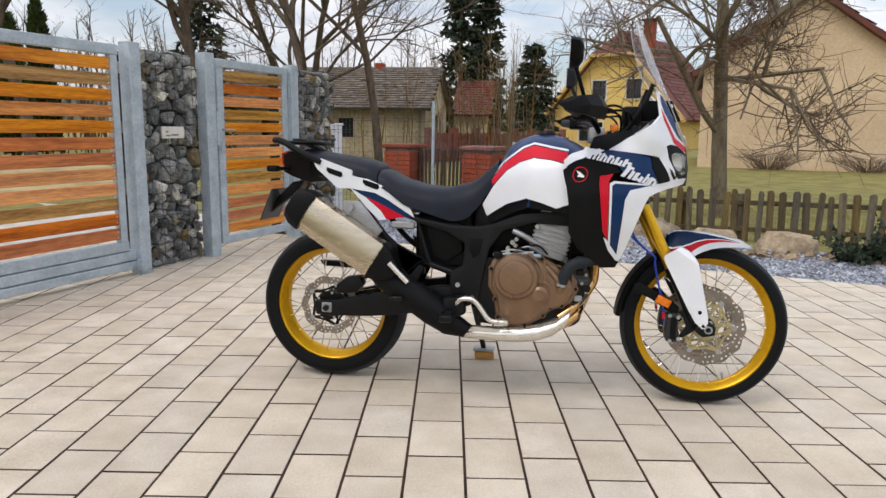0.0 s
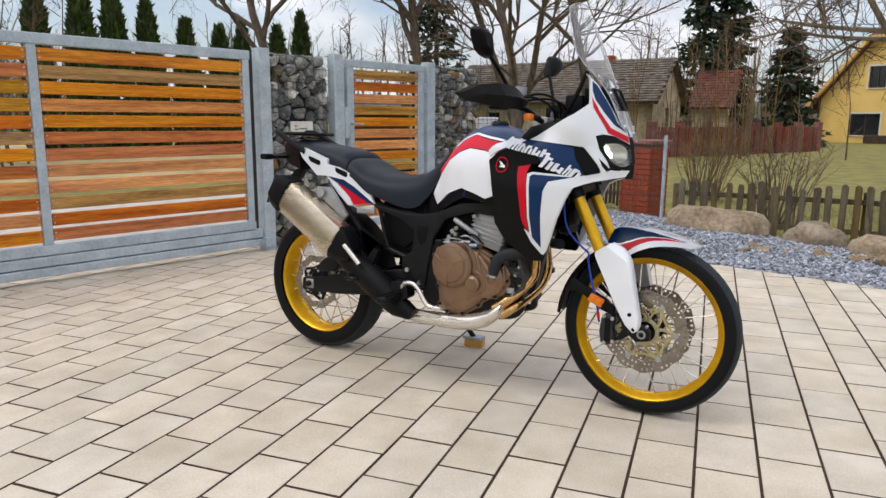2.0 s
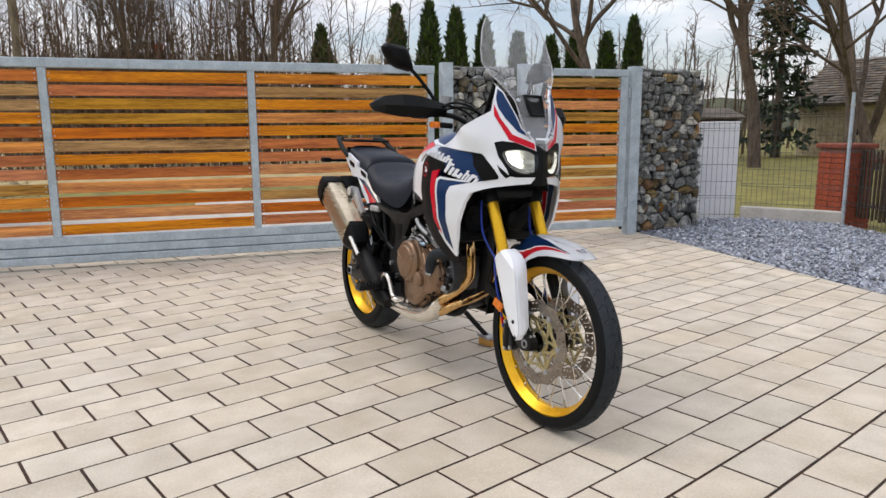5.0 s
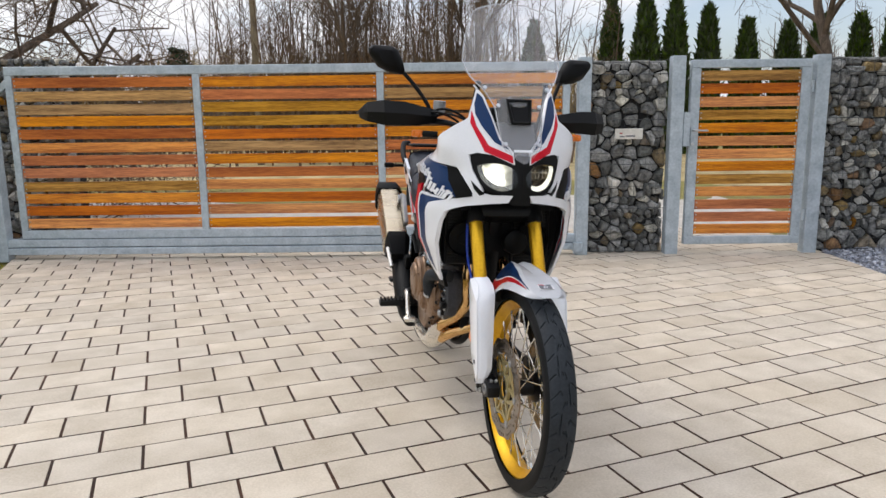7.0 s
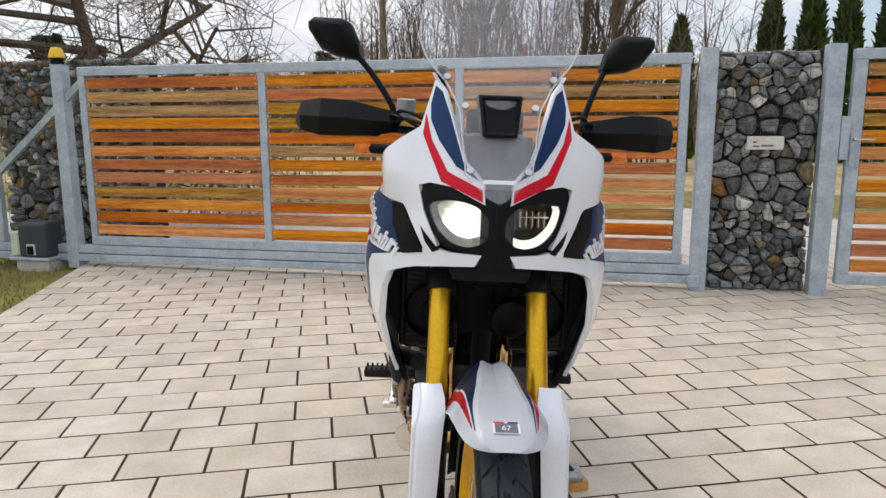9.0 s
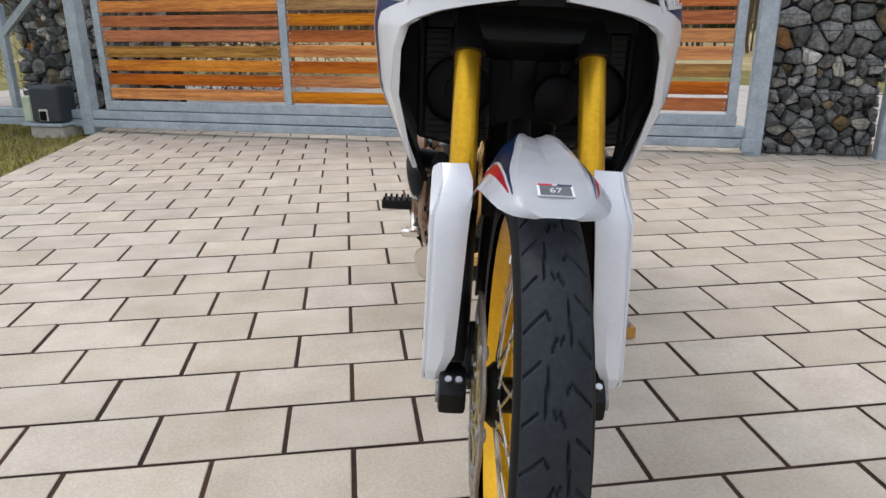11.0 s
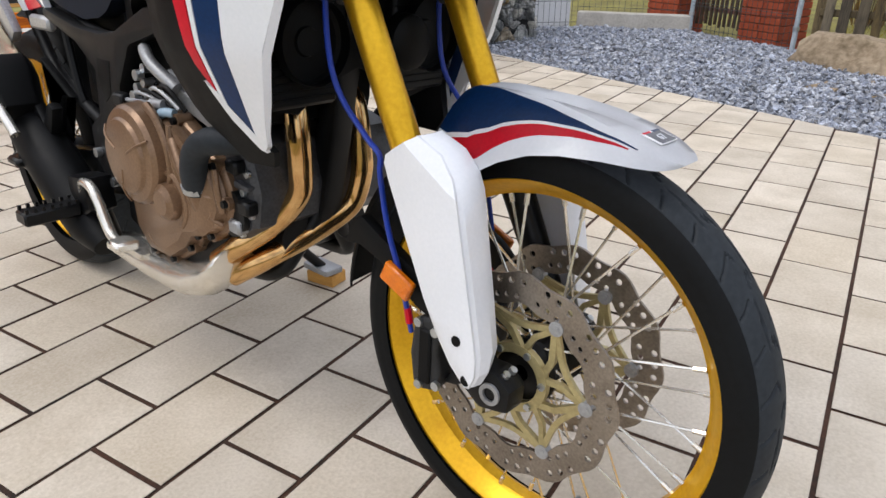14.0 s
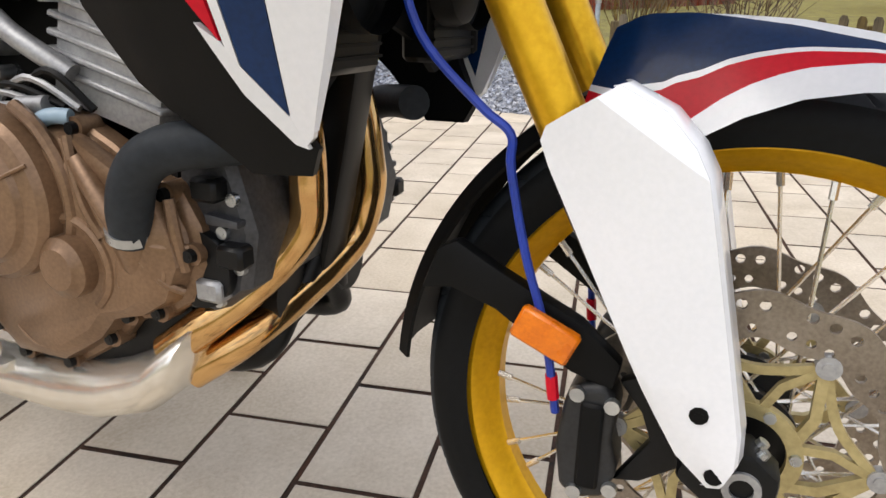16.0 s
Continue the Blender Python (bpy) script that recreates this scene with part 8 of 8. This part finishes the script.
bpart("crankcase", loft([[(-0.13, -0.16, 0.34), (-0.13, 0.16, 0.34), (-0.13, 0.16, 0.58), (-0.13, -0.16, 0.58)], [(0.05, -0.17, 0.30), (0.05, 0.17, 0.30), (0.05, 0.17, 0.60), (0.05, -0.17, 0.60)], [(0.24, -0.15, 0.36), (0.24, 0.15, 0.36), (0.24, 0.15, 0.56), (0.24, -0.15, 0.56)]]), SATIN, None, "dark crankcase")
bpart("engine_base_plate", prism([(-0.12, 0.30), (0.10, 0.285), (0.25, 0.34), (0.30, 0.42), (0.28, 0.43), (0.22, 0.37), (0.10, 0.32), (-0.12, 0.335)], -0.11, 0.11, 0.008), SATIN, None, "black sump guard")
for s in (-1, 1):
    y0 = 0.158
    cover = [(-0.072, 0.53), (-0.058, 0.575), (-0.01, 0.605), (0.06, 0.611), (0.125, 0.602), (0.175, 0.578), (0.222, 0.550), (0.258, 0.538), (0.277, 0.505), (0.284, 0.468), (0.262, 0.424), (0.226, 0.401),
             (0.180, 0.388), (0.154, 0.358), (0.082, 0.314), (0.0, 0.312), (-0.036, 0.345), (-0.042, 0.39), (-0.048, 0.43), (-0.072, 0.47)]
    if s > 0:
        cover = [(x * 0.7, z) for x, z in cover]
    rings = [[(0.10 + (x - 0.10) * k, s * y, 0.462 + (z - 0.462) * k) for x, z in cover] for k, y in ((1.02, y0 - 0.01), (1.02, y0 + 0.010), (0.995, y0 + 0.014), (0.94, y0 + 0.016), (0.90, y0 + 0.034), (0.78, y0 + 0.044))]
    case = bpart("engine_cover", loft(rings), BRONZE, None, "bronze painted engine side cover", 32)
    c = Vector((0.040, 0, 0.520))
    prof = [(0.0, 0.079), (0.058, 0.079), (0.066, 0.076), (0.070, 0.070), (0.084, 0.066), (0.0905, 0.058), (0.094, 0.03)]
    lid = bpart("clutch_cover", lathe([(r, s * (y0 + y)) for r, y in prof], 56, c), BRONZE, case, "round bronze clutch cover", 26)
    for a in (28, 150, 262):
        ca, sa = math.cos(radians(a)), math.sin(radians(a))
        p, q = c + Vector((0.024 * ca, s * (y0 + 0.0785), 0.024 * sa)), c + Vector((0.088 * ca, s * (y0 + 0.0655), 0.088 * sa))
        bpart("lid_crease", pipe([p, c + Vector((0.062 * ca, s * (y0 + 0.0782), 0.062 * sa)), q], 0.0022, 6, 3), BRONZE, case)
    rib = lambda pts, r, sides=8: s < 0 and bpart("cover_rib", pipe([(x, s * (y0 + y), z) for x, y, z in pts], r, sides), BRONZE, case)
    rib([(c.x + 0.104 * math.cos(radians(a)), 0.042, c.z + 0.104 * math.sin(radians(a))) for a in (66, 45, 20, -5, -28)], 0.0075)
    c2 = Vector((0.136, 0, 0.455))
    rib([(c2.x + 0.050 * math.cos(radians(a)), 0.042, c2.z + 0.050 * math.sin(radians(a))) for a in (118, 85, 50, 15, -20, -55)], 0.0065)
    rib([(0.150, 0.040, 0.590), (0.156, 0.043, 0.555), (0.166, 0.044, 0.520), (0.182, 0.042, 0.490)], 0.006)
    rib([(0.158, 0.038, 0.566), (0.188, 0.046, 0.535), (0.220, 0.050, 0.500)], 0.0115, 10)
    rib([(0.226, 0.042, 0.492), (0.250, 0.036, 0.488), (0.272, 0.020, 0.486)], 0.004)
    rib([(0.222, 0.042, 0.482), (0.246, 0.036, 0.452), (0.262, 0.022, 0.438)], 0.0045)
    rib([(0.246, 0.036, 0.486), (0.252, 0.036, 0.462), (0.246, 0.034, 0.446)], 0.0035)
    rib([(0.198, 0.040, 0.470), (0.196, 0.040, 0.440), (0.206, 0.032, 0.418)], 0.0045)
    rib([(0.258, 0.026, 0.535), (0.264, 0.028, 0.500), (0.268, 0.024, 0.462)], 0.006)
    bpart("round_cap", lathe([(0.0, s * (y0 + 0.066)), (0.022, s * (y0 + 0.066)), (0.027, s * (y0 + 0.062)), (0.033, s * (y0 + 0.059)), (0.036, s * (y0 + 0.03))], 28, c2), BRONZE, case, "", 26)
    bpart("cover_boss", prism([(0.150, 0.592), (0.205, 0.562), (0.214, 0.545), (0.196, 0.536), (0.168, 0.560)], min(s * (y0 + 0.02), s * (y0 + 0.042)), max(s * (y0 + 0.02), s * (y0 + 0.042)), 0.006, 2), BRONZE, case)
    rib([(0.018, 0.036, 0.384), (0.030, 0.040, 0.362), (0.056, 0.040, 0.346), (0.094, 0.038, 0.352), (0.106, 0.038, 0.368)], 0.0045)
    for x, z in ((-0.064, 0.545), (-0.040, 0.592), (0.061, 0.606), (0.139, 0.594), (0.205, 0.560), (0.250, 0.538), (0.276, 0.479), (0.225, 0.408), (0.181, 0.396), (0.151, 0.364), (0.079, 0.320), (0.005, 0.318), (-0.031, 0.346), (-0.044, 0.42)):
        if s > 0 and x > 0.15:
            continue
        bpart("bolt_boss", cyl((x, s * (y0 - 0.005), z), (x, s * (y0 + 0.022), z), 0.0115, 12), BRONZE, case)
        bolt((x, s * (y0 + 0.022), z), 0.0072, case, 0.007, (0, s, 0), SATIN)
    cm = Matrix.Translation((0.15, 0, 0.60)) @ Matrix.Rotation(radians(15), 4, "Y")
    cylb = bmesh.new()
    add_box(cylb, -0.07, 0.075, min(s * 0.02, s * 0.155), max(s * 0.02, s * 0.155), 0.0, 0.205, cm)
    cy = bpart("cylinder", bevel(cylb, 0.01, 2), ALLOY, None, "cast alloy cylinder with cooling ribs")
    for k in range(6):
        bpart("rib", box(-0.076, 0.081, min(s * 0.1, s * 0.160), max(s * 0.1, s * 0.160), 0.03 + k * 0.018, 0.037 + k * 0.018, 0.002, m=cm), ALLOY, cy)
    bpart("cylinder_plate", box(-0.045, 0.05, min(s * 0.15, s * 0.166), max(s * 0.15, s * 0.166), 0.135, 0.20, 0.008, 2, m=cm), ALLOY, cy)
    bpart("coolant_pipe", pipe([(0.02, s * 0.16, 0.70), (0.07, s * 0.175, 0.68), (0.13, s * 0.165, 0.645)], 0.011, 10), ALLOY, None, "pale alloy coolant pipe")
    bpart("coolant_hose", pipe([(0.218, s * 0.195, 0.494), (0.230, s * 0.205, 0.532), (0.247, s * 0.207, 0.566), (0.276, s * 0.203, 0.587), (0.312, s * 0.188, 0.594), (0.36, s * 0.15, 0.598)], 0.0225, 16), RUBBER, None, "thick black coolant hose")
    bpart("hose_clip", cyl((0.2165, s * 0.1955, 0.496), (0.219, s * 0.198, 0.506), 0.0245, 20), SCREW)
    bpart("hose_union", cyl((0.213, s * 0.178, 0.452), (0.2165, s * 0.195, 0.494), 0.021, 16), BRONZE)
    rod = bpart("clutch_cable", cyl((-0.03, s * 0.185, 0.606), (0.075, s * 0.180, 0.613), 0.004, 8), ALLOY, None, "bright clutch cable and its adjuster")
    bpart("adjuster", cyl((0.066, s * 0.181, 0.612), (0.105, s * 0.178, 0.615), 0.0095, 12), ALLOY, rod)
    bpart("cable_stop", box(-0.056, -0.020, s * 0.185 - 0.012, s * 0.185 + 0.012, 0.592, 0.616, 0.004), SATIN, rod)
    bpart("breather_hose", pipe([(0.090, s * 0.186, 0.575), (0.094, s * 0.188, 0.594), (0.112, s * 0.184, 0.604), (0.132, s * 0.176, 0.604)], 0.0085, 10), BLUE_GREY, None, "pale blue-grey breather hose")
    for x, z in ((0.115, 0.722), (0.034, 0.668), (0.0, 0.630), (0.030, 0.642)):
        bpart("bolt", cyl((x, s * 0.15, z), (x, s * 0.176, z), 0.0085, 12), SCREW)
    for k in range(4):
        bpart("wire_lead", pipe([(-0.06 + k * 0.03, s * 0.165, 0.60), (0.02 + k * 0.03, s * 0.18, 0.625 + 0.008 * k), (0.10 + k * 0.02, s * 0.17, 0.612)], 0.004, 6), BLACK_PLASTIC if k % 2 else ALLOY)
    fc = bpart("front_case", loft([[(x, s * yy, z) for x, z in ((0.245 + k, 0.590), (0.312 - k, 0.575), (0.334 - k, 0.50), (0.322 - k, 0.44), (0.28, 0.405 + k), (0.24 + k, 0.41))] for yy, k in ((0.02, 0.0), (0.148, 0.0), (0.158, 0.008))]), CAST, None, "dark grey cast front case of the engine", 30)
    for x, z in ((0.285, 0.570), (0.315, 0.535), (0.318, 0.465), (0.288, 0.425), (0.300, 0.50)):
        bolt((x, s * 0.157, z), 0.0075, fc, 0.006, (0, s, 0))
    bpart("case_rib", prism([(0.285, 0.520), (0.325, 0.516), (0.325, 0.508), (0.285, 0.508)], min(s * 0.15, s * 0.168), max(s * 0.15, s * 0.168), 0.003), CAST, fc)
    bpart("starter_body", cyl((0.27, s * 0.05, 0.46), (0.27, s * 0.17, 0.46), 0.042, 20), SATIN)
    bpart("oil_filter", cyl((0.26, s * 0.06, 0.40), (0.31, s * 0.06, 0.40), 0.036, 20), SATIN)
    for k, (x, z) in enumerate(((0.285, 0.44), (0.29, 0.545), (0.315, 0.48))):
        bpart("bracket", box(x - 0.014, x + 0.018, s * 0.165 - 0.012, s * 0.165 + 0.012, z - 0.012, z + 0.012, 0.004), ALLOY if k == 0 else SATIN)

# ---- exhaust
for pts in ([(0.27, -0.05, 0.67), (0.325, -0.07, 0.65), (0.345, -0.08, 0.60), (0.348, -0.08, 0.535), (0.340, -0.081, 0.488), (0.303, -0.105, 0.435), (0.262, -0.150, 0.393), (0.215, -0.165, 0.355)],
            [(0.27, 0.05, 0.67), (0.315, 0.06, 0.64), (0.331, 0.062, 0.596), (0.339, 0.062, 0.545), (0.342, 0.06, 0.50), (0.326, 0.045, 0.437), (0.305, -0.03, 0.395), (0.280, -0.115, 0.362), (0.23, -0.15, 0.325)]):
    bpart("exhaust_header", pipe(pts, 0.0205, 18, 7), HEADER, None, "gold heat-tinted exhaust header pipe")
for s in (-1, 1):
    bpart("down_tube", pipe([(0.31, s * 0.012, 0.44), (0.295, s * 0.05, 0.375), (0.25, s * 0.09, 0.318), (0.0, s * 0.10, 0.305)], 0.016, 10), SATIN, None, "black lower frame tube")
rings = []
for x, z, ry, rz in ((0.252, 0.358, 0.042, 0.034), (0.246, 0.354, 0.046, 0.038), (0.20, 0.318, 0.045, 0.040), (0.13, 0.290, 0.043, 0.038), (0.06, 0.278, 0.040, 0.035), (-0.03, 0.272, 0.036, 0.031), (-0.17, 0.272, 0.032, 0.027)):
    rings.append([(x + 0.25 * rz * math.sin(a), -0.163 + ry * math.cos(a), z + rz * math.sin(a)) for a in (2 * math.pi * k / 22 for k in range(22))])
bpart("exhaust_collector", loft(rings), CHROME, None, "polished steel exhaust collector", 50)
bpart("heel_plate", prism([(-0.16, 0.305), (-0.02, 0.30), (-0.03, 0.285), (-0.155, 0.285)], -0.20, -0.165, 0.004), CHROME)
rings = []
for x, z, ry, rz in ((-0.15, 0.285, 0.032, 0.030), (-0.22, 0.31, 0.048, 0.05), (-0.30, 0.365, 0.055, 0.062), (-0.38, 0.42, 0.055, 0.062), (-0.46, 0.465, 0.050, 0.055), (-0.52, 0.505, 0.042, 0.048), (-0.56, 0.55, 0.04, 0.042)):
    rings.append([(x + 0.55 * rz * math.sin(a), -0.205 + ry * math.cos(a), z + 0.85 * rz * math.sin(a)) for a in (2 * math.pi * k / 20 for k in range(20))])
bpart("exhaust_shield", loft(rings), MATT, None, "black exhaust heat shield", 50)

mx, mz = Vector((-0.828, 0, 0.755)), Vector((-0.530, 0, 0.565))
d = (mz - mx).normalized()
u = Vector((-d.z, 0, d.x))
rings = []
for f, k in ((0.0, 0.94), (0.02, 1.0), (0.98, 1.0), (1.0, 0.93)):
    c = mx.lerp(mz, f)
    hh = 0.078 * k
    ring = []
    for y, h in ((-0.045, 1.0), (0.03, 1.0), (0.05, 0.6), (0.05, -0.6), (0.03, -1.0), (-0.035, -1.0), (-0.055, -0.55), (-0.055, 0.45)):
        p = c + u * (h * hh)
        ring.append((p.x, -0.228 + y * 1.1, p.z))
    rings.append(ring)
muf = bpart("silencer", bevel(loft(rings), 0.006, 2), SILVER, None, "brushed champagne-silver silencer", 30)
rings = []
for f, k in ((-0.21, 0.55), (-0.195, 0.8), (-0.10, 1.02), (0.03, 1.07)):
    c = mx.lerp(mz, f)
    hh = 0.078 * k
    rings.append([tuple((c + u * (h * hh)) + Vector((0, -0.228 + y * 1.1 * (0.7 + 0.37 * k), 0))) for y, h in ((-0.048, 1.0), (0.032, 1.0), (0.053, 0.6), (0.053, -0.6), (0.032, -1.0), (-0.038, -1.0), (-0.058, -0.55), (-0.058, 0.45))])
bpart("silencer_end_cap", bevel(loft(rings), 0.006, 2), MATT, muf, "black silencer end cap", 30)
rings = []
for f, k in ((0.97, 1.05), (1.08, 0.95), (1.2, 0.6), (1.28, 0.4)):
    c = mx.lerp(mz, f)
    hh = 0.078 * k
    rings.append([tuple((c + u * (h * hh)) + Vector((0, -0.222 + y * 1.05 * (0.6 + 0.4 * k), 0))) for y, h in ((-0.048, 1.0), (0.032, 1.0), (0.053, 0.6), (0.053, -0.6), (0.032, -1.0), (-0.038, -1.0), (-0.058, -0.55), (-0.058, 0.45))])
bpart("silencer_front_cap", bevel(loft(rings), 0.005, 2), MATT, muf, "", 30)
bpart("silencer_clamp_bar", cyl((-0.468, -0.275, 0.562), (-0.392, -0.265, 0.484), 0.011, 10), CHROME, None, "polished steel clamp bar")
bpart("silencer_hanger", prism([(-0.70, 0.80), (-0.62, 0.80), (-0.52, 0.68), (-0.545, 0.655), (-0.60, 0.70), (-0.66, 0.74)], -0.19, -0.17, 0.005), ALLOY, None, "alloy silencer hanger")
bpart("hanger_bolt", cyl((-0.665, -0.19, 0.775), (-0.665, -0.205, 0.775), 0.022, 16), ALLOY)
bpart("tail_bracket", box(-0.49, -0.39, -0.165, -0.145, 0.69, 0.72, 0.006), ALLOY)
bpart("exhaust_mount", prism([(-0.56, 0.63), (-0.53, 0.64), (-0.40, 0.50), (-0.36, 0.55), (-0.335, 0.54), (-0.38, 0.45), (-0.45, 0.44), (-0.55, 0.50)], -0.205, -0.18, 0.006), MATT, None, "black exhaust mounting bracket")

# ---- swing arm, shock, rear brake
for s in (-1, 1):
    arm = loft([[(x, s * y + dy, z + dz) for dy, dz in ((-w, -h), (w, -h), (w, h), (-w, h))] for x, y, z, w, h in
                ((-0.83, 0.125, 0.328, 0.016, 0.030), (-0.74, 0.128, 0.332, 0.018, 0.034), (-0.60, 0.13, 0.352, 0.020, 0.048), (-0.45, 0.125, 0.372, 0.022, 0.052), (-0.30, 0.12, 0.40, 0.024, 0.050), (-0.15, 0.11, 0.42, 0.026, 0.045))])
    sw = bpart("swing_arm", bevel(arm, 0.008, 2), SATIN, None, "black swing arm", 30)
    bpart("axle_adjuster", box(-0.80, -0.755, s * 0.146 - 0.004, s * 0.146 + 0.004, 0.312, 0.355, 0.003), ALLOY, sw)
    bpart("axle_nut", cyl((-0.778, s * 0.146, 0.333), (-0.778, s * 0.162, 0.333), 0.014, 6), SATIN, sw)
bpart("rear_caliper", prism([(-0.74, 0.39), (-0.65, 0.40), (-0.62, 0.44), (-0.64, 0.475), (-0.70, 0.465), (-0.745, 0.43)], -0.125, -0.065, 0.01, 2), SATIN, None, "black rear brake caliper")
bpart("rear_brake_hose", pipe([(-0.64, -0.11, 0.46), (-0.58, -0.13, 0.475), (-0.54, -0.14, 0.44), (-0.60, -0.14, 0.40)], 0.005, 8), BLACK_PLASTIC)
bpart("chain_guard", prism([(-0.90, 0.50), (-0.70, 0.50), (-0.40, 0.49), (-0.40, 0.46), (-0.70, 0.47), (-0.88, 0.475)], 0.09, 0.13, 0.006), MATT)
bm = bmesh.new()
pts = [(-0.26 - 0.0 + 0.042 * math.cos(k * 0.6), 0.012 + 0.042 * math.sin(k * 0.6), 0.47 + k * 0.0042) for k in range(55)]
tube(bm, pts, 0.006, 6)
bpart("shock_spring", bm, SATIN, None, "black coil spring")
bpart("shock_body", cyl((-0.26, 0.012, 0.44), (-0.26, 0.012, 0.72), 0.026, 14), SATIN)

# ---- pedals, stand
bpart("brake_pedal", pipe([(-0.205, -0.215, 0.375), (-0.185, -0.225, 0.415), (-0.140, -0.23, 0.424), (-0.108, -0.232, 0.405), (-0.06, -0.235, 0.345), (-0.005, -0.238, 0.338)], 0.0105, 10), CHROME, None, "polished brake pedal")
bpart("pedal_tip", box(-0.025, 0.018, -0.262, -0.215, 0.330, 0.350, 0.005), CHROME)
bpart("gear_pedal", pipe([(-0.17, 0.21, 0.36), (-0.08, 0.22, 0.35), (0.0, 0.225, 0.37)], 0.008, 8), SATIN)
stand = BIKE.inverted()
foot = stand @ Vector((-0.15, 0.325, 0.045))
hinge = Vector((-0.17, 0.10, 0.33))
bpart("side_stand_leg", cyl(hinge, foot, 0.013, 12), SATIN, None, "black side stand leg")
bm = bmesh.new()
add_box(bm, -0.05, 0.05, -0.03, 0.03, -0.008, 0.010, Matrix.Translation(foot))
bpart("side_stand_foot", bevel(bm, 0.006, 2), ALLOY, None, "polished side stand foot")

block = part("wood_block", box(-0.045, 0.045, -0.03, 0.03, 0.0, 0.034, 0.002), WOOD_BLOCK)
block.matrix_basis = pose(-0.15, 0.335, 0.0, 0, 0, 12)
tagged(block, "small yellow pine offcut under the side stand foot", "wooden block")


# ---- slanted white strokes of the word mark on the fairing
def strokes(x, z, rot, size, glyphs):
    """A row of slanted strokes, one small panel each, laid onto the shell along a line."""
    c, n = math.cos(radians(rot)), math.sin(radians(rot))
    a = 0.0
    for wide, high, foot in glyphs:
        lean = high * 0.32
        quads = [[(0, 0), (wide * 0.34, 0), (wide * 0.34 + lean, high), (lean, high)],
                 [(wide * 0.30 + foot * 0.3, foot), (wide * 0.66 + foot * 0.3, foot + 0.05), (wide * 0.68 + foot * 0.3, foot + 0.26), (wide * 0.34 + foot * 0.3, foot + 0.22)],
                 [(wide * 0.58, 0.02), (wide * 0.86, -0.04), (wide * 0.86 + lean * 0.7, high * 0.68), (wide * 0.58 + lean * 0.7, high * 0.72)]]
        for q in quads:
            poly = []
            for u, v in q:
                px, pz = x + (a + u * size) * c - v * size * n, z + (a + u * size) * n + v * size * c
                poly.append(side_pt(px, pz))
            pair("word_stroke", shell(poly, 0.0035, 0.003, 0.012), WHITE, None, "", 25)
        a += wide * size


strokes(0.268, 1.004, -12.5, 0.037, ((1.25, 1.1, 0.3), (0.7, 1.2, 0.6), (0.7, 0.85, 0.5), (0.75, 0.8, 0.55), (0.85, 0.8, 0.0), (0.95, 0.8, 0.3)))
strokes(0.420, 0.934, -17.5, 0.040, ((1.1, 1.15, 0.85), (1.0, 0.8, 0.05), (0.5, 1.0, 0.5), (0.85, 0.8, 0.5)))
badge_c = side_pt(0.272, 0.935)
bm = bmesh.new()
for r0, r1, h in ((0.026, 0.0295, 0.0),):
    for k in range(36):
        a, b = 2 * math.pi * k / 36, 2 * math.pi * (k + 1) / 36
        q = [(r0, a), (r1, a), (r1, b), (r0, b)]
        bm.faces.new([bm.verts.new(on_shell(badge_c[0] - r * math.cos(t), badge_c[1] + r * math.sin(t), -0.005)) for r, t in q])
bmesh.ops.remove_doubles(bm, verts=bm.verts, dist=0.0003)
bpart("badge_ring", bm, RED, None, "red ring of the round badge")
bm = bmesh.new()
bm.faces.new([bm.verts.new(on_shell(badge_c[0] - x, badge_c[1] + z, -0.005)) for x, z in ((-0.016, 0.014), (-0.004, 0.010), (0.016, -0.004), (0.016, -0.012), (-0.012, -0.008), (-0.006, -0.001))])
bpart("badge_wing", bm, WHITE_WALL)


# ---------------------------------------------------------------- paving blocks
paving()
